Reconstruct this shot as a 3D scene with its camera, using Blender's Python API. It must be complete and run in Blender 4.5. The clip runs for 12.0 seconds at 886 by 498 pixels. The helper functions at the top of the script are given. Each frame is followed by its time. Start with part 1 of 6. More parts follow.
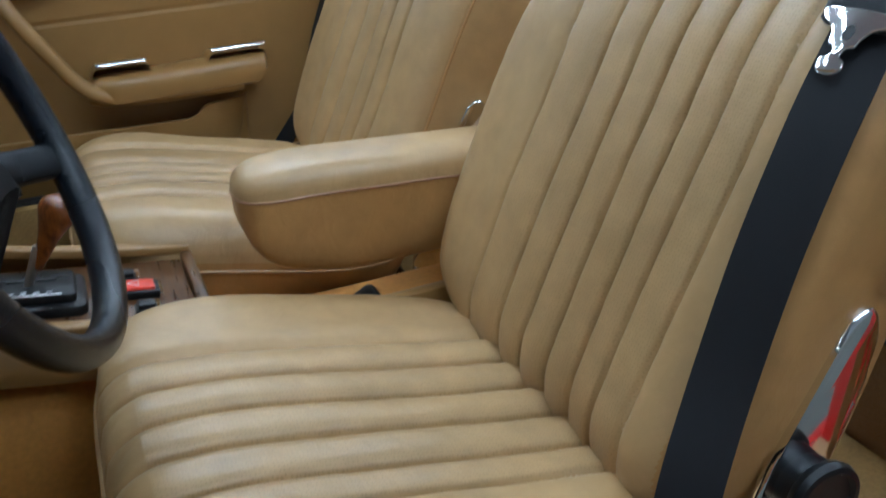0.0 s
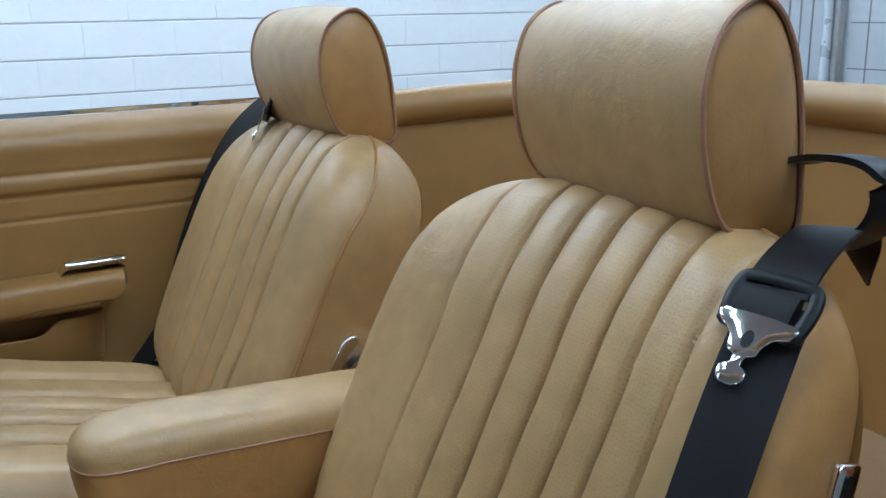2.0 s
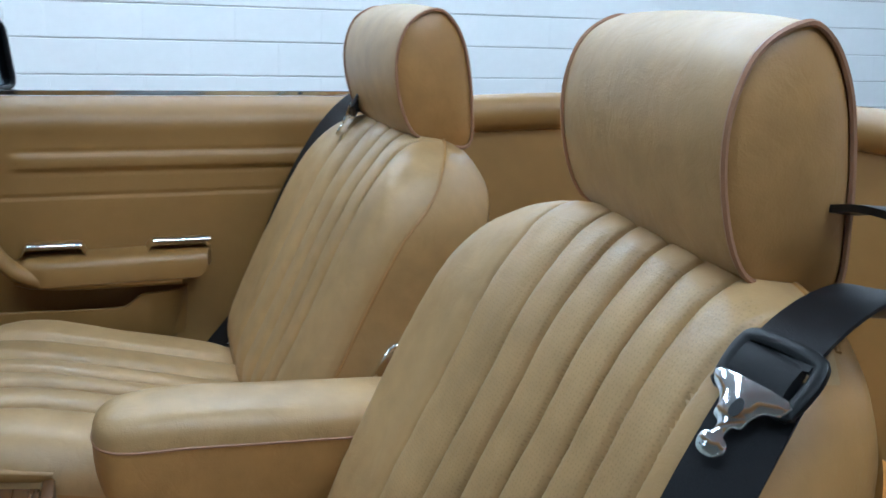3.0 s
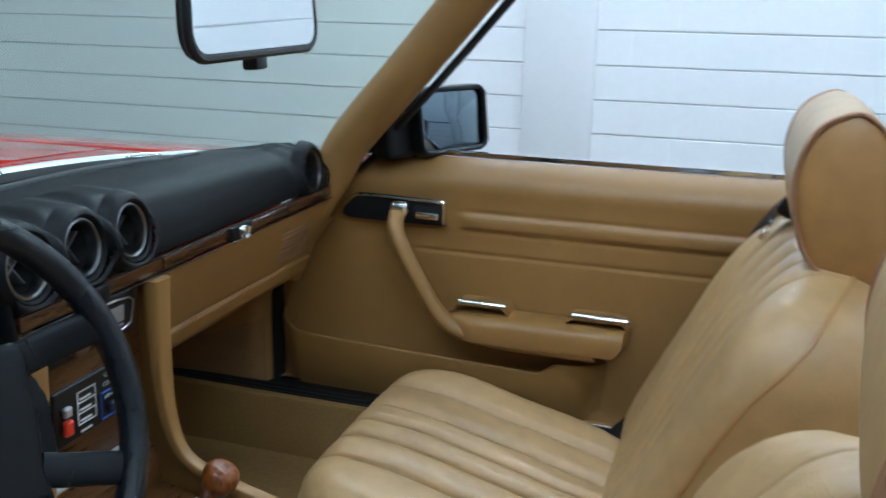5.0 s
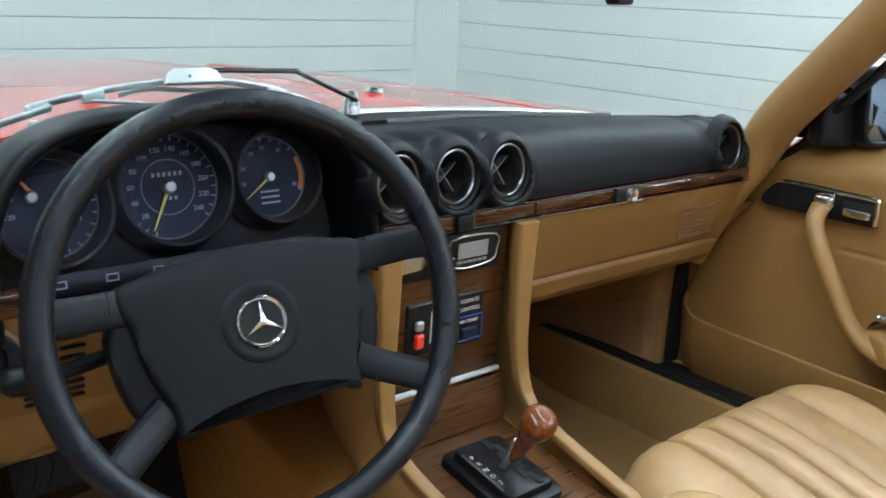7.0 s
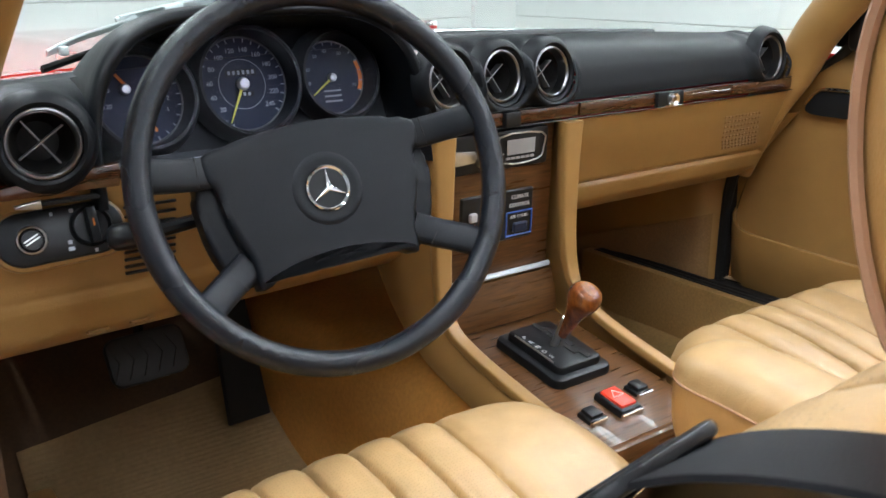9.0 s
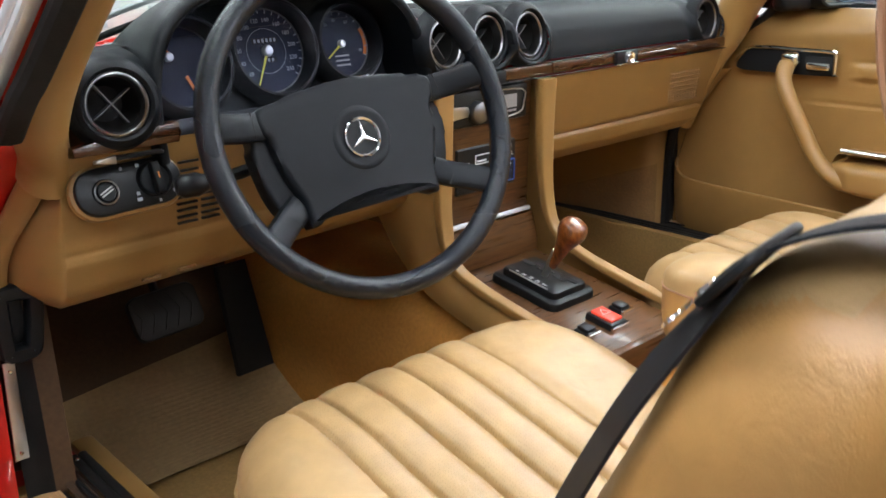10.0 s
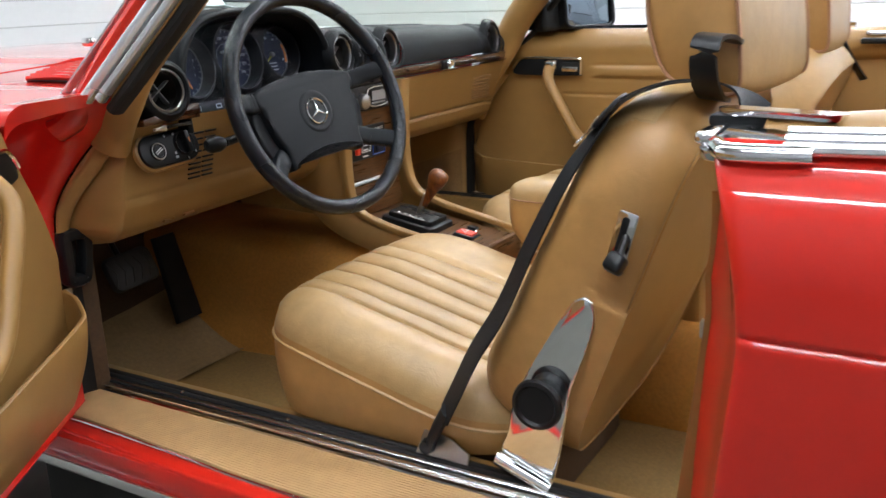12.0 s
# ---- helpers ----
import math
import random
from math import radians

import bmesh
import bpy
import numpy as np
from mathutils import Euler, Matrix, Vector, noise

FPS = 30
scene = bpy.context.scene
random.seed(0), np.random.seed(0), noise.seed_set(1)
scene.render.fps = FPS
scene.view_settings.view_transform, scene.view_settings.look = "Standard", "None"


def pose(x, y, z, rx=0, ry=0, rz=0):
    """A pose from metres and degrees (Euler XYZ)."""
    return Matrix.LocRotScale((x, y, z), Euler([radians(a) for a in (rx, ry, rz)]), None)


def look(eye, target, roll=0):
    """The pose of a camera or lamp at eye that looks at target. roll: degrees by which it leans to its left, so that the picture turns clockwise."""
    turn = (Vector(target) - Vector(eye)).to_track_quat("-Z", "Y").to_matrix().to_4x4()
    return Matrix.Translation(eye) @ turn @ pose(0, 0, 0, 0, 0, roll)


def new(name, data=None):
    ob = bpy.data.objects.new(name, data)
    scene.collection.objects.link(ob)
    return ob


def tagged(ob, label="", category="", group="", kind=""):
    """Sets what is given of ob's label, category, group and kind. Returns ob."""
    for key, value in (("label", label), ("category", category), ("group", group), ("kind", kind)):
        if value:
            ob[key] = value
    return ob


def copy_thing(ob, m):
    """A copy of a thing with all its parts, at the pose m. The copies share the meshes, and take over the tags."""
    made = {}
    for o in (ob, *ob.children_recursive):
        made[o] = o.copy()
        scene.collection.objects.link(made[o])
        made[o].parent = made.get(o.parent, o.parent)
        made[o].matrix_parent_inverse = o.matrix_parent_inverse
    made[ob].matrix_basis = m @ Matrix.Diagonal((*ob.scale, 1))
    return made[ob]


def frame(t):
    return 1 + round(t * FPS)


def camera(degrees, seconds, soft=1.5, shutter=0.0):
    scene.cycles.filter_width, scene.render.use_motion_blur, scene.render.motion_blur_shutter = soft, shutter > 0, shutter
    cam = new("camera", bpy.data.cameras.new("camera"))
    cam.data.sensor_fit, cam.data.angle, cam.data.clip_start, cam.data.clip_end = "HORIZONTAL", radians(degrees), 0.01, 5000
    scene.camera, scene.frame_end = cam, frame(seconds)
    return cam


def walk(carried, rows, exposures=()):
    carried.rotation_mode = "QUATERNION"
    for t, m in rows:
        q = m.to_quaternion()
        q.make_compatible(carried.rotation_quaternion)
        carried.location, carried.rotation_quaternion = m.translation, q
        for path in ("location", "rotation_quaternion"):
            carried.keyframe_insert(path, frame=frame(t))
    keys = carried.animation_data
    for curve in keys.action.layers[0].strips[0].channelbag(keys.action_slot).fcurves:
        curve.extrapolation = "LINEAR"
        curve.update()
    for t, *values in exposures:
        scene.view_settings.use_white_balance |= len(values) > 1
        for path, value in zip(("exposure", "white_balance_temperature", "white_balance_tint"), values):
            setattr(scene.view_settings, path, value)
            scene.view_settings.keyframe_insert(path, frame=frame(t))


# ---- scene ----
cam = camera(52.4, 12.0, shutter=0.4)
PATH = [
    (0, (-0.984, -0.034, 0.959), (0.704, -0.697, 0.116), -4.1),
    (0.5, (-0.954, -0.031, 0.974), (0.729, -0.835, 0.251), -3.7),
    (1, (-0.922, -0.039, 0.99), (0.744, -0.96, 0.377), -3.4),
    (1.5, (-0.899, -0.061, 1.007), (0.759, -1.038, 0.462), -2.8),
    (2, (-0.895, -0.081, 1.021), (0.777, -1.055, 0.511), -1.2),
    (2.5, (-0.899, -0.12, 1.019), (0.823, -1.01, 0.526), 1.0),
    (2.7, (-0.904, -0.141, 1.018), (0.849, -0.969, 0.525), 1.8),
    (4.3, (-0.872, -0.445, 1.112), (1.037, -0.281, 0.539), -0.9),
    (4.5, (-0.843, -0.454, 1.114), (1.058, -0.172, 0.56), -0.4),
    (5, (-0.765, -0.487, 1.127), (1.066, 0.114, 0.594), 1.1),
    (5.5, (-0.716, -0.52, 1.124), (1.001, 0.364, 0.605), 2.1),
    (6, (-0.686, -0.537, 1.104), (0.878, 0.597, 0.588), 2.4),
    (6.5, (-0.675, -0.562, 1.092), (0.722, 0.763, 0.552), 2.8),
    (7, (-0.664, -0.592, 1.07), (0.579, 0.873, 0.513), 2.4),
    (7.5, (-0.655, -0.61, 1.052), (0.494, 0.921, 0.472), 2.0),
    (7.7, (-0.654, -0.619, 1.047), (0.466, 0.928, 0.455), 2.0),
    (9.3, (-0.764, -0.7, 0.984), (0.376, 0.832, 0.388), -1.2),
    (9.5, (-0.8, -0.7, 0.995), (0.376, 0.79, 0.366), -0.8),
    (10, (-0.905, -0.731, 0.98), (0.362, 0.684, 0.354), -1.6),
    (10.5, (-1.019, -0.787, 0.96), (0.328, 0.563, 0.357), -2.7),
    (11, (-1.161, -0.817, 0.963), (0.295, 0.415, 0.363), -2.4),
    (11.5, (-1.309, -0.854, 0.968), (0.24, 0.27, 0.386), -2.1),
    (12, (-1.497, -0.881, 0.971), (0.155, 0.103, 0.422), -2.0),
]
walk(cam, [(t, look(eye, target, roll)) for t, eye, target, roll in PATH],
     [(0, -0.62, 5150, 3), (2.7, -0.62, 5100, 2), (4.5, -0.66, 5150, 2), (5.5, -0.55, 5300, 3), (6.5, -0.16, 5550, 4), (7.5, 0.25, 5850, 7), (9.5, 0.46, 6150, 12), (11.5, 0.20, 6250, 12), (12, 0.12, 6250, 12)])

# ---- world and light ----
world = bpy.data.worlds.new("world")
scene.world = world
world.use_nodes = True
world.node_tree.nodes["Background"].inputs[0].default_value = (0.75, 0.87, 1.0, 1)
world.node_tree.nodes["Background"].inputs[1].default_value = 0.15


# ---- materials ----
def mat(name, color, rough=0.5, metal=0.0, var=0.12, grain=60.0, bump=0.0, bump_scale=300.0, coat=0.0, blotch=4.0,
        stretch=(1, 1, 1), spec=0.5, rough_var=0.1, sheen=0.0, cells=False, coat_rough=0.03, holes=None, wrinkle=0.0):
    m = bpy.data.materials.new(name)
    m.use_nodes = True
    nt = m.node_tree
    n, l = nt.nodes, nt.links
    b = n["Principled BSDF"]
    b.inputs["Metallic"].default_value = metal
    b.inputs["Coat Weight"].default_value = coat
    b.inputs["Coat Roughness"].default_value = coat_rough
    b.inputs["Specular IOR Level"].default_value = spec
    b.inputs["Sheen Weight"].default_value = sheen
    co = n.new("ShaderNodeTexCoord")
    mp = n.new("ShaderNodeMapping")
    mp.inputs["Scale"].default_value = stretch
    l.new(co.outputs["Object"], mp.inputs["Vector"])
    big = n.new("ShaderNodeTexNoise")
    big.inputs["Scale"].default_value = blotch
    big.inputs["Detail"].default_value = 3
    fine = n.new("ShaderNodeTexNoise")
    fine.inputs["Scale"].default_value = grain
    fine.inputs["Detail"].default_value = 4
    l.new(mp.outputs[0], big.inputs["Vector"])
    l.new(mp.outputs[0], fine.inputs["Vector"])
    mix = n.new("ShaderNodeMix")
    l.new(big.outputs["Fac"], mix.inputs[2])
    l.new(fine.outputs["Fac"], mix.inputs[3])
    mix.inputs[0].default_value = 0.5
    ramp = n.new("ShaderNodeValToRGB")
    ramp.color_ramp.elements[0].position, ramp.color_ramp.elements[1].position = 0.3, 0.7
    lo = [max(0.0, c * (1 - var)) for c in color]
    hi = [min(1.0, c * (1 + var)) for c in color]
    ramp.color_ramp.elements[0].color = (*lo, 1)
    ramp.color_ramp.elements[1].color = (*hi, 1)
    l.new(mix.outputs[0], ramp.inputs[0])
    l.new(ramp.outputs[0], b.inputs["Base Color"])
    if holes:
        # rows of small punched holes in the plane of x and a second direction
        sp = n.new("ShaderNodeSeparateXYZ")
        l.new(co.outputs["Object"], sp.inputs[0])
        ma, mb = n.new("ShaderNodeMath"), n.new("ShaderNodeMath")
        ma.operation, mb.operation = "MULTIPLY", "MULTIPLY_ADD"
        l.new(sp.outputs[1], ma.inputs[0])
        ma.inputs[1].default_value = holes[0]
        l.new(sp.outputs[2], mb.inputs[0])
        mb.inputs[1].default_value = holes[1]
        l.new(ma.outputs[0], mb.inputs[2])
        cb = n.new("ShaderNodeCombineXYZ")
        l.new(sp.outputs[0], cb.inputs[0])
        l.new(mb.outputs[0], cb.inputs[1])
        vo = n.new("ShaderNodeTexVoronoi")
        vo.voronoi_dimensions = "2D"
        vo.inputs["Scale"].default_value = 285
        vo.inputs["Randomness"].default_value = 0.45
        l.new(cb.outputs[0], vo.inputs["Vector"])
        hr_ = n.new("ShaderNodeMapRange")
        hr_.inputs["From Min"].default_value = 0.12
        hr_.inputs["From Max"].default_value = 0.24
        hr_.inputs["To Min"].default_value = 0.80
        l.new(vo.outputs["Distance"], hr_.inputs["Value"])
        dm = n.new("ShaderNodeVectorMath")
        dm.operation = "SCALE"
        l.new(ramp.outputs[0], dm.inputs[0])
        l.new(hr_.outputs[0], dm.inputs["Scale"])
        l.new(dm.outputs[0], b.inputs["Base Color"])
    rr = n.new("ShaderNodeMapRange")
    rr.inputs["To Min"].default_value = max(0.02, rough - rough_var)
    rr.inputs["To Max"].default_value = min(1.0, rough + rough_var)
    l.new(big.outputs["Fac"], rr.inputs["Value"])
    l.new(rr.outputs[0], b.inputs["Roughness"])
    if bump:
        bp = n.new("ShaderNodeBump")
        bp.inputs["Strength"].default_value = bump
        bp.inputs["Distance"].default_value = 0.001
        if cells:
            tx = n.new("ShaderNodeTexVoronoi")
            tx.inputs["Scale"].default_value = bump_scale
            l.new(mp.outputs[0], tx.inputs["Vector"])
            l.new(tx.outputs["Distance"], bp.inputs["Height"])
        else:
            tx = n.new("ShaderNodeTexNoise")
            tx.inputs["Scale"].default_value = bump_scale
            tx.inputs["Detail"].default_value = 5
            l.new(mp.outputs[0], tx.inputs["Vector"])
            l.new(tx.outputs["Fac"], bp.inputs["Height"])
        l.new(bp.outputs[0], b.inputs["Normal"])
        if wrinkle:
            wt = n.new("ShaderNodeTexNoise")
            wt.inputs["Scale"].default_value = 38
            wt.inputs["Detail"].default_value = 6
            wt.inputs["Distortion"].default_value = 1.6
            l.new(mp.outputs[0], wt.inputs["Vector"])
            wb = n.new("ShaderNodeBump")
            wb.inputs["Strength"].default_value = wrinkle
            wb.inputs["Distance"].default_value = 0.004
            l.new(wt.outputs["Fac"], wb.inputs["Height"])
            l.new(wb.outputs[0], bp.inputs["Normal"])
    return m


HIDE = dict(color=(0.415, 0.265, 0.110), rough=0.46, coat=0.25, coat_rough=0.25, wrinkle=0.20, var=0.17, grain=34, bump=0.12, bump_scale=620, cells=True, blotch=6)
LEATHER = mat("tan_leather", **HIDE)
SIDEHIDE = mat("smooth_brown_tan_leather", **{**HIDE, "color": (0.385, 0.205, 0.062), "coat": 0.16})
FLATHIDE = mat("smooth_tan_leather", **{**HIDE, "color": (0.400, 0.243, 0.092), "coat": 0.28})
PUNCHED = mat("punched_tan_leather", holes=(-0.438, 0.899), **HIDE)
PUNCHEDFLAT = mat("punched_tan_leather_flat", holes=(1.0, 0.0), **HIDE)
PIPING = mat("brown_piping", (0.33, 0.17, 0.09), 0.45, var=0.1)
VINYL = mat("tan_vinyl", (0.305, 0.166, 0.046), 0.45, wrinkle=0.06, coat=0.2, coat_rough=0.30, var=0.08, grain=30, bump=0.14, bump_scale=800, cells=True, blotch=5)
CARPET = mat("tan_carpet", (0.26, 0.142, 0.045), 0.95, var=0.25, grain=260, bump=0.9, bump_scale=900, blotch=7, sheen=0.25)
PEDALRUBBER = mat("worn_pedal_rubber", (0.011, 0.0115, 0.0125), 0.55, var=0.2, bump=0.3, bump_scale=300)
MATTING = mat("worn_tan_mat", (0.285, 0.186, 0.080), 0.8, var=0.2, grain=120, bump=0.6, bump_scale=600, blotch=9)
DASH = mat("charcoal_vinyl", (0.0046, 0.0057, 0.0072), 0.42, var=0.15, grain=80, bump=0.20, bump_scale=900, cells=True, spec=0.20)
FLOORCARPET = mat("yellow_tan_carpet", (0.275, 0.165, 0.048), 0.9, var=0.25, grain=200, bump=0.7, bump_scale=800, blotch=6)
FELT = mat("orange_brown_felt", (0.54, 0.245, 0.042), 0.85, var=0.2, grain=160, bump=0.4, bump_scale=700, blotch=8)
# brown felt, its colour lowered to stand for the shade under the dash
SHADEFELT = mat("shade_darkened_brown_felt", (0.078, 0.042, 0.017), 0.9, var=0.25, grain=160, bump=0.5, bump_scale=700, blotch=8)
STRIPWOOD = mat("dark_strip_wood", (0.055, 0.020, 0.007), 0.2, var=0.6, grain=30, stretch=(2, 16, 16), coat=0.4, blotch=8)
MARKING = mat("grey_marking", (0.35, 0.37, 0.41), 0.5, var=0.05)
RINGMETAL = mat("dull_ring_metal", (0.27, 0.27, 0.275), 0.30, metal=1.0, var=0.1)
VANE = mat("grey_vane", (0.16, 0.16, 0.165), 0.30, var=0.1)
BLACK = mat("black_plastic", (0.008, 0.009, 0.010), 0.36, spec=0.3, var=0.15, bump=0.15, bump_scale=700)
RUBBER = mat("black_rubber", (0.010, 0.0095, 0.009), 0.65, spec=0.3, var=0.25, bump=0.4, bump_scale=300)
WEBBING = mat("black_webbing", (0.0085, 0.009, 0.011), 0.55, spec=0.3, var=0.2, grain=500, bump=0.35, bump_scale=700, stretch=(1, 1, 4))
CHROME = mat("chrome", (0.86, 0.87, 0.88), 0.07, metal=1.0, var=0.03, rough_var=0.04)
STEEL = mat("brushed_steel", (0.55, 0.55, 0.54), 0.32, metal=1.0, var=0.1, bump=0.1, bump_scale=200)
RED = mat("red_paint", (0.61, 0.019, 0.010), 0.30, spec=0.2, var=0.03, coat=1.0, rough_var=0.05)
WOOD = mat("dark_walnut", (0.088, 0.038, 0.012), 0.3, var=0.6, grain=26, stretch=(1.5, 18, 18), coat=0.2, spec=0.3, blotch=10)
KNOBWOOD = mat("polished_burl_wood", (0.16, 0.045, 0.007), 0.5, spec=0.05, var=0.7, grain=40, coat=1.0, coat_rough=0.02, rough_var=0.0, stretch=(6, 6, 2), blotch=14)
DIAL = mat("blue_black_dial", (0.020, 0.026, 0.048), 0.5, spec=0.2, var=0.1)
WHITE = mat("white_marking", (0.75, 0.77, 0.78), 0.5, var=0.03)
YELLOW = mat("yellow_needle", (0.75, 0.68, 0.10), 0.5, var=0.03)
ORANGE = mat("orange_marking", (0.80, 0.22, 0.03), 0.5, var=0.05)
REDPLASTIC = mat("red_plastic", (0.75, 0.05, 0.02), 0.35, var=0.05)
BLUEPLASTIC = mat("blue_marking", (0.03, 0.10, 0.40), 0.4, var=0.05)
SILVERPLASTIC = mat("silver_plastic", (0.35, 0.36, 0.37), 0.35, metal=0.4, var=0.06)
WALLPAINT = mat("white_wall_paint", (0.87, 0.88, 0.87), 0.55, var=0.025, grain=30, bump=0.3, bump_scale=120, blotch=2)
JOINT = mat("dark_wall_joint", (0.24, 0.24, 0.25), 0.8, var=0.1, grain=40)
MORTAR = mat("grey_joint", (0.66, 0.66, 0.65), 0.8, var=0.1, grain=40)
CONCRETE = mat("grey_floor_paint", (0.12, 0.12, 0.10), 0.5, var=0.15, grain=12, bump=0.15, bump_scale=60, blotch=1.5)
# ceiling colour lowered so that less light bounces back into the car
CEILING = mat("dimmed_ceiling_paint", (0.25, 0.25, 0.24), 0.8, var=0.05)
# grey for the unseen west wall, set low to limit bounced light
DIMWALL = mat("grey_wall_paint", (0.22, 0.22, 0.22), 0.7, var=0.06, grain=20, blotch=1.5)
PALEWALL = mat("pale_grey_wall_paint", (0.58, 0.59, 0.61), 0.7, var=0.06, grain=20, blotch=1.5)
TREAD = mat("worn_tan_tread", (0.50, 0.31, 0.135), 0.45, var=0.12, grain=50, bump=0.2, bump_scale=400, blotch=7)
# pale satin metal standing in for chrome that reflects white surroundings
BRIGHTCHROME = mat("chrome_with_pale_reflection", (0.72, 0.74, 0.75), 0.28, metal=0.75, var=0.05)
SILLMETAL = mat("scuffed_sill_metal", (0.74, 0.75, 0.76), 0.24, metal=1.0, var=0.08, grain=80)
PALESILVER = mat("pale_silver_paint", (0.72, 0.76, 0.79), 0.30, metal=0.35, var=0.05)

GLASS = bpy.data.materials.new("tinted_glass")
GLASS.use_nodes = True
_n, _l = GLASS.node_tree.nodes, GLASS.node_tree.links
_n.remove(_n["Principled BSDF"])
_tr = _n.new("ShaderNodeBsdfTransparent")
_tr.inputs[0].default_value = (0.74, 0.81, 0.75, 1)
_gl = _n.new("ShaderNodeBsdfGlossy")
_gl.inputs["Roughness"].default_value = 0.01
_mx = _n.new("ShaderNodeMixShader")
_mx.inputs[0].default_value = 0.07
_l.new(_tr.outputs[0], _mx.inputs[1])
_l.new(_gl.outputs[0], _mx.inputs[2])
_l.new(_mx.outputs[0], _n["Material Output"].inputs[0])

COVER = GLASS.copy()
COVER.name = "clear_gauge_cover"
COVER.node_tree.nodes["Mix Shader"].inputs[0].default_value = 0.006
COVER.node_tree.nodes["Transparent BSDF"].inputs[0].default_value = (0.94, 0.95, 1.0, 1)

BLUEMIRROR = mat("blue_tinted_mirror_glass", (0.22, 0.27, 0.31), 0.03, metal=1.0, var=0.01, rough_var=0.01)
MIRROR = mat("mirror_glass", (0.80, 0.84, 0.86), 0.03, metal=1.0, var=0.01, rough_var=0.01)


def glow(name, color, strength):
    m = bpy.data.materials.new(name)
    m.use_nodes = True
    b = m.node_tree.nodes["Principled BSDF"]
    b.inputs["Emission Color"].default_value = (*color, 1)
    b.inputs["Emission Strength"].default_value = strength
    return m


# ---- geometry tools ----
class Shape:
    """Vertices and faces gathered for one mesh."""

    def __init__(self):
        self.v, self.f = [], []

    def add(self, verts, faces):
        k = len(self.v)
        self.v += [tuple(p) for p in verts]
        self.f += [tuple(i + k for i in f) for f in faces]
        return self

    def bm(self, b, m=None):
        b.verts.index_update()
        self.add([(m @ v.co if m else v.co) for v in b.verts], [[v.index for v in f.verts] for f in b.faces])
        b.free()
        return self

    def box(self, lo, hi, bevel=0.0, seg=2, m=None):
        b = bmesh.new()
        bmesh.ops.create_cube(b, size=1)
        for v in b.verts:
            v.co = Vector([(lo[i] + hi[i]) / 2 + v.co[i] * (hi[i] - lo[i]) for i in range(3)])
        if bevel:
            bmesh.ops.bevel(b, geom=list(b.edges), offset=bevel, segments=seg, profile=0.5, affect="EDGES")
        return self.bm(b, m)

    def grid(self, fn, nu, nv, wrap_u=False, wrap_v=False):
        cu, cv = (nu if wrap_u else nu + 1), (nv if wrap_v else nv + 1)
        vs = [fn(i / nu, j / nv) for j in range(cv) for i in range(cu)]
        fs = []
        for j in range(nv):
            for i in range(nu):
                a, b = i, (i + 1) % cu
                c, d = j, (j + 1) % cv
                fs.append((c * cu + a, c * cu + b, d * cu + b, d * cu + a))
        return self.add(vs, fs)

    def tube(self, path, w, h=None, seg=8, closed=False, square=False, up=None, steps=6, taper=None, power=1.0, twist=None):
        """A swept round or flat profile (w along the side, h along the normal) along a smooth path."""
        h = w if h is None else h
        pts = smooth(path, steps, closed)
        n = len(pts)
        tan = []
        for i in range(n):
            a, b = (pts[(i - 1) % n], pts[(i + 1) % n]) if closed else (pts[max(0, i - 1)], pts[min(n - 1, i + 1)])
            tan.append((b - a).normalized())
        side = Vector(up).cross(tan[0]) if up else tan[0].orthogonal()
        side.normalize()
        vs = []
        for i in range(n):
            if up:
                side = Vector(up).lerp(Vector(twist or up), (i / (n - 1)) ** 4).cross(tan[i])
            else:
                side = side - tan[i] * side.dot(tan[i])
            side.normalize()
            nor = tan[i].cross(side)
            s = taper(i / (n - 1)) if taper else 1.0
            if square:
                prof = [(-1, -1), (1, -1), (1, 1), (-1, 1)]
            else:
                prof = [(math.copysign(abs(math.cos(2 * math.pi * k / seg)) ** power, math.cos(2 * math.pi * k / seg)), math.copysign(abs(math.sin(2 * math.pi * k / seg)) ** power, math.sin(2 * math.pi * k / seg))) for k in range(seg)]
            vs += [pts[i] + side * (a * w * s) + nor * (b * h * s) for a, b in prof]
        m = 4 if square else seg
        fs = []
        for i in range(n if closed else n - 1):
            for k in range(m):
                a, b = i * m, ((i + 1) % n) * m
                fs.append((a + k, a + (k + 1) % m, b + (k + 1) % m, b + k))
        if not closed:
            fs.append(tuple(range(m))[::-1])
            fs.append(tuple((n - 1) * m + k for k in range(m)))
        return self.add(vs, fs)

    def prism(self, outline, depth, bevel=0.0, m=None, seg=2):
        """An outline in x, y raised along z by depth, with rounded rims."""
        b = bmesh.new()
        f = b.faces.new([b.verts.new((x, y, 0)) for x, y in outline])
        f.normal_update()
        if f.normal.z < 0:
            f.normal_flip()
        r = bmesh.ops.extrude_face_region(b, geom=[f])
        for v in r["geom"]:
            if isinstance(v, bmesh.types.BMVert):
                v.co.z += depth
        f.normal_flip()
        if bevel:
            top = [e for e in b.edges if all(v.co.z > depth * 0.5 for v in e.verts)]
            bmesh.ops.bevel(b, geom=top, offset=bevel, segments=seg, profile=0.5, affect="EDGES")
        return self.bm(b, m)

    def lathe(self, profile, m=None, seg=32):
        """A profile of radius, height turned round z."""
        n = len(profile)
        vs = [(r * math.cos(2 * math.pi * k / seg), r * math.sin(2 * math.pi * k / seg), z)
              for k in range(seg) for r, z in profile]
        fs = [(k * n + i, ((k + 1) % seg) * n + i, ((k + 1) % seg) * n + i + 1, k * n + i + 1)
              for k in range(seg) for i in range(n - 1)]
        if m:
            vs = [m @ Vector(v) for v in vs]
        return self.add(vs, fs)


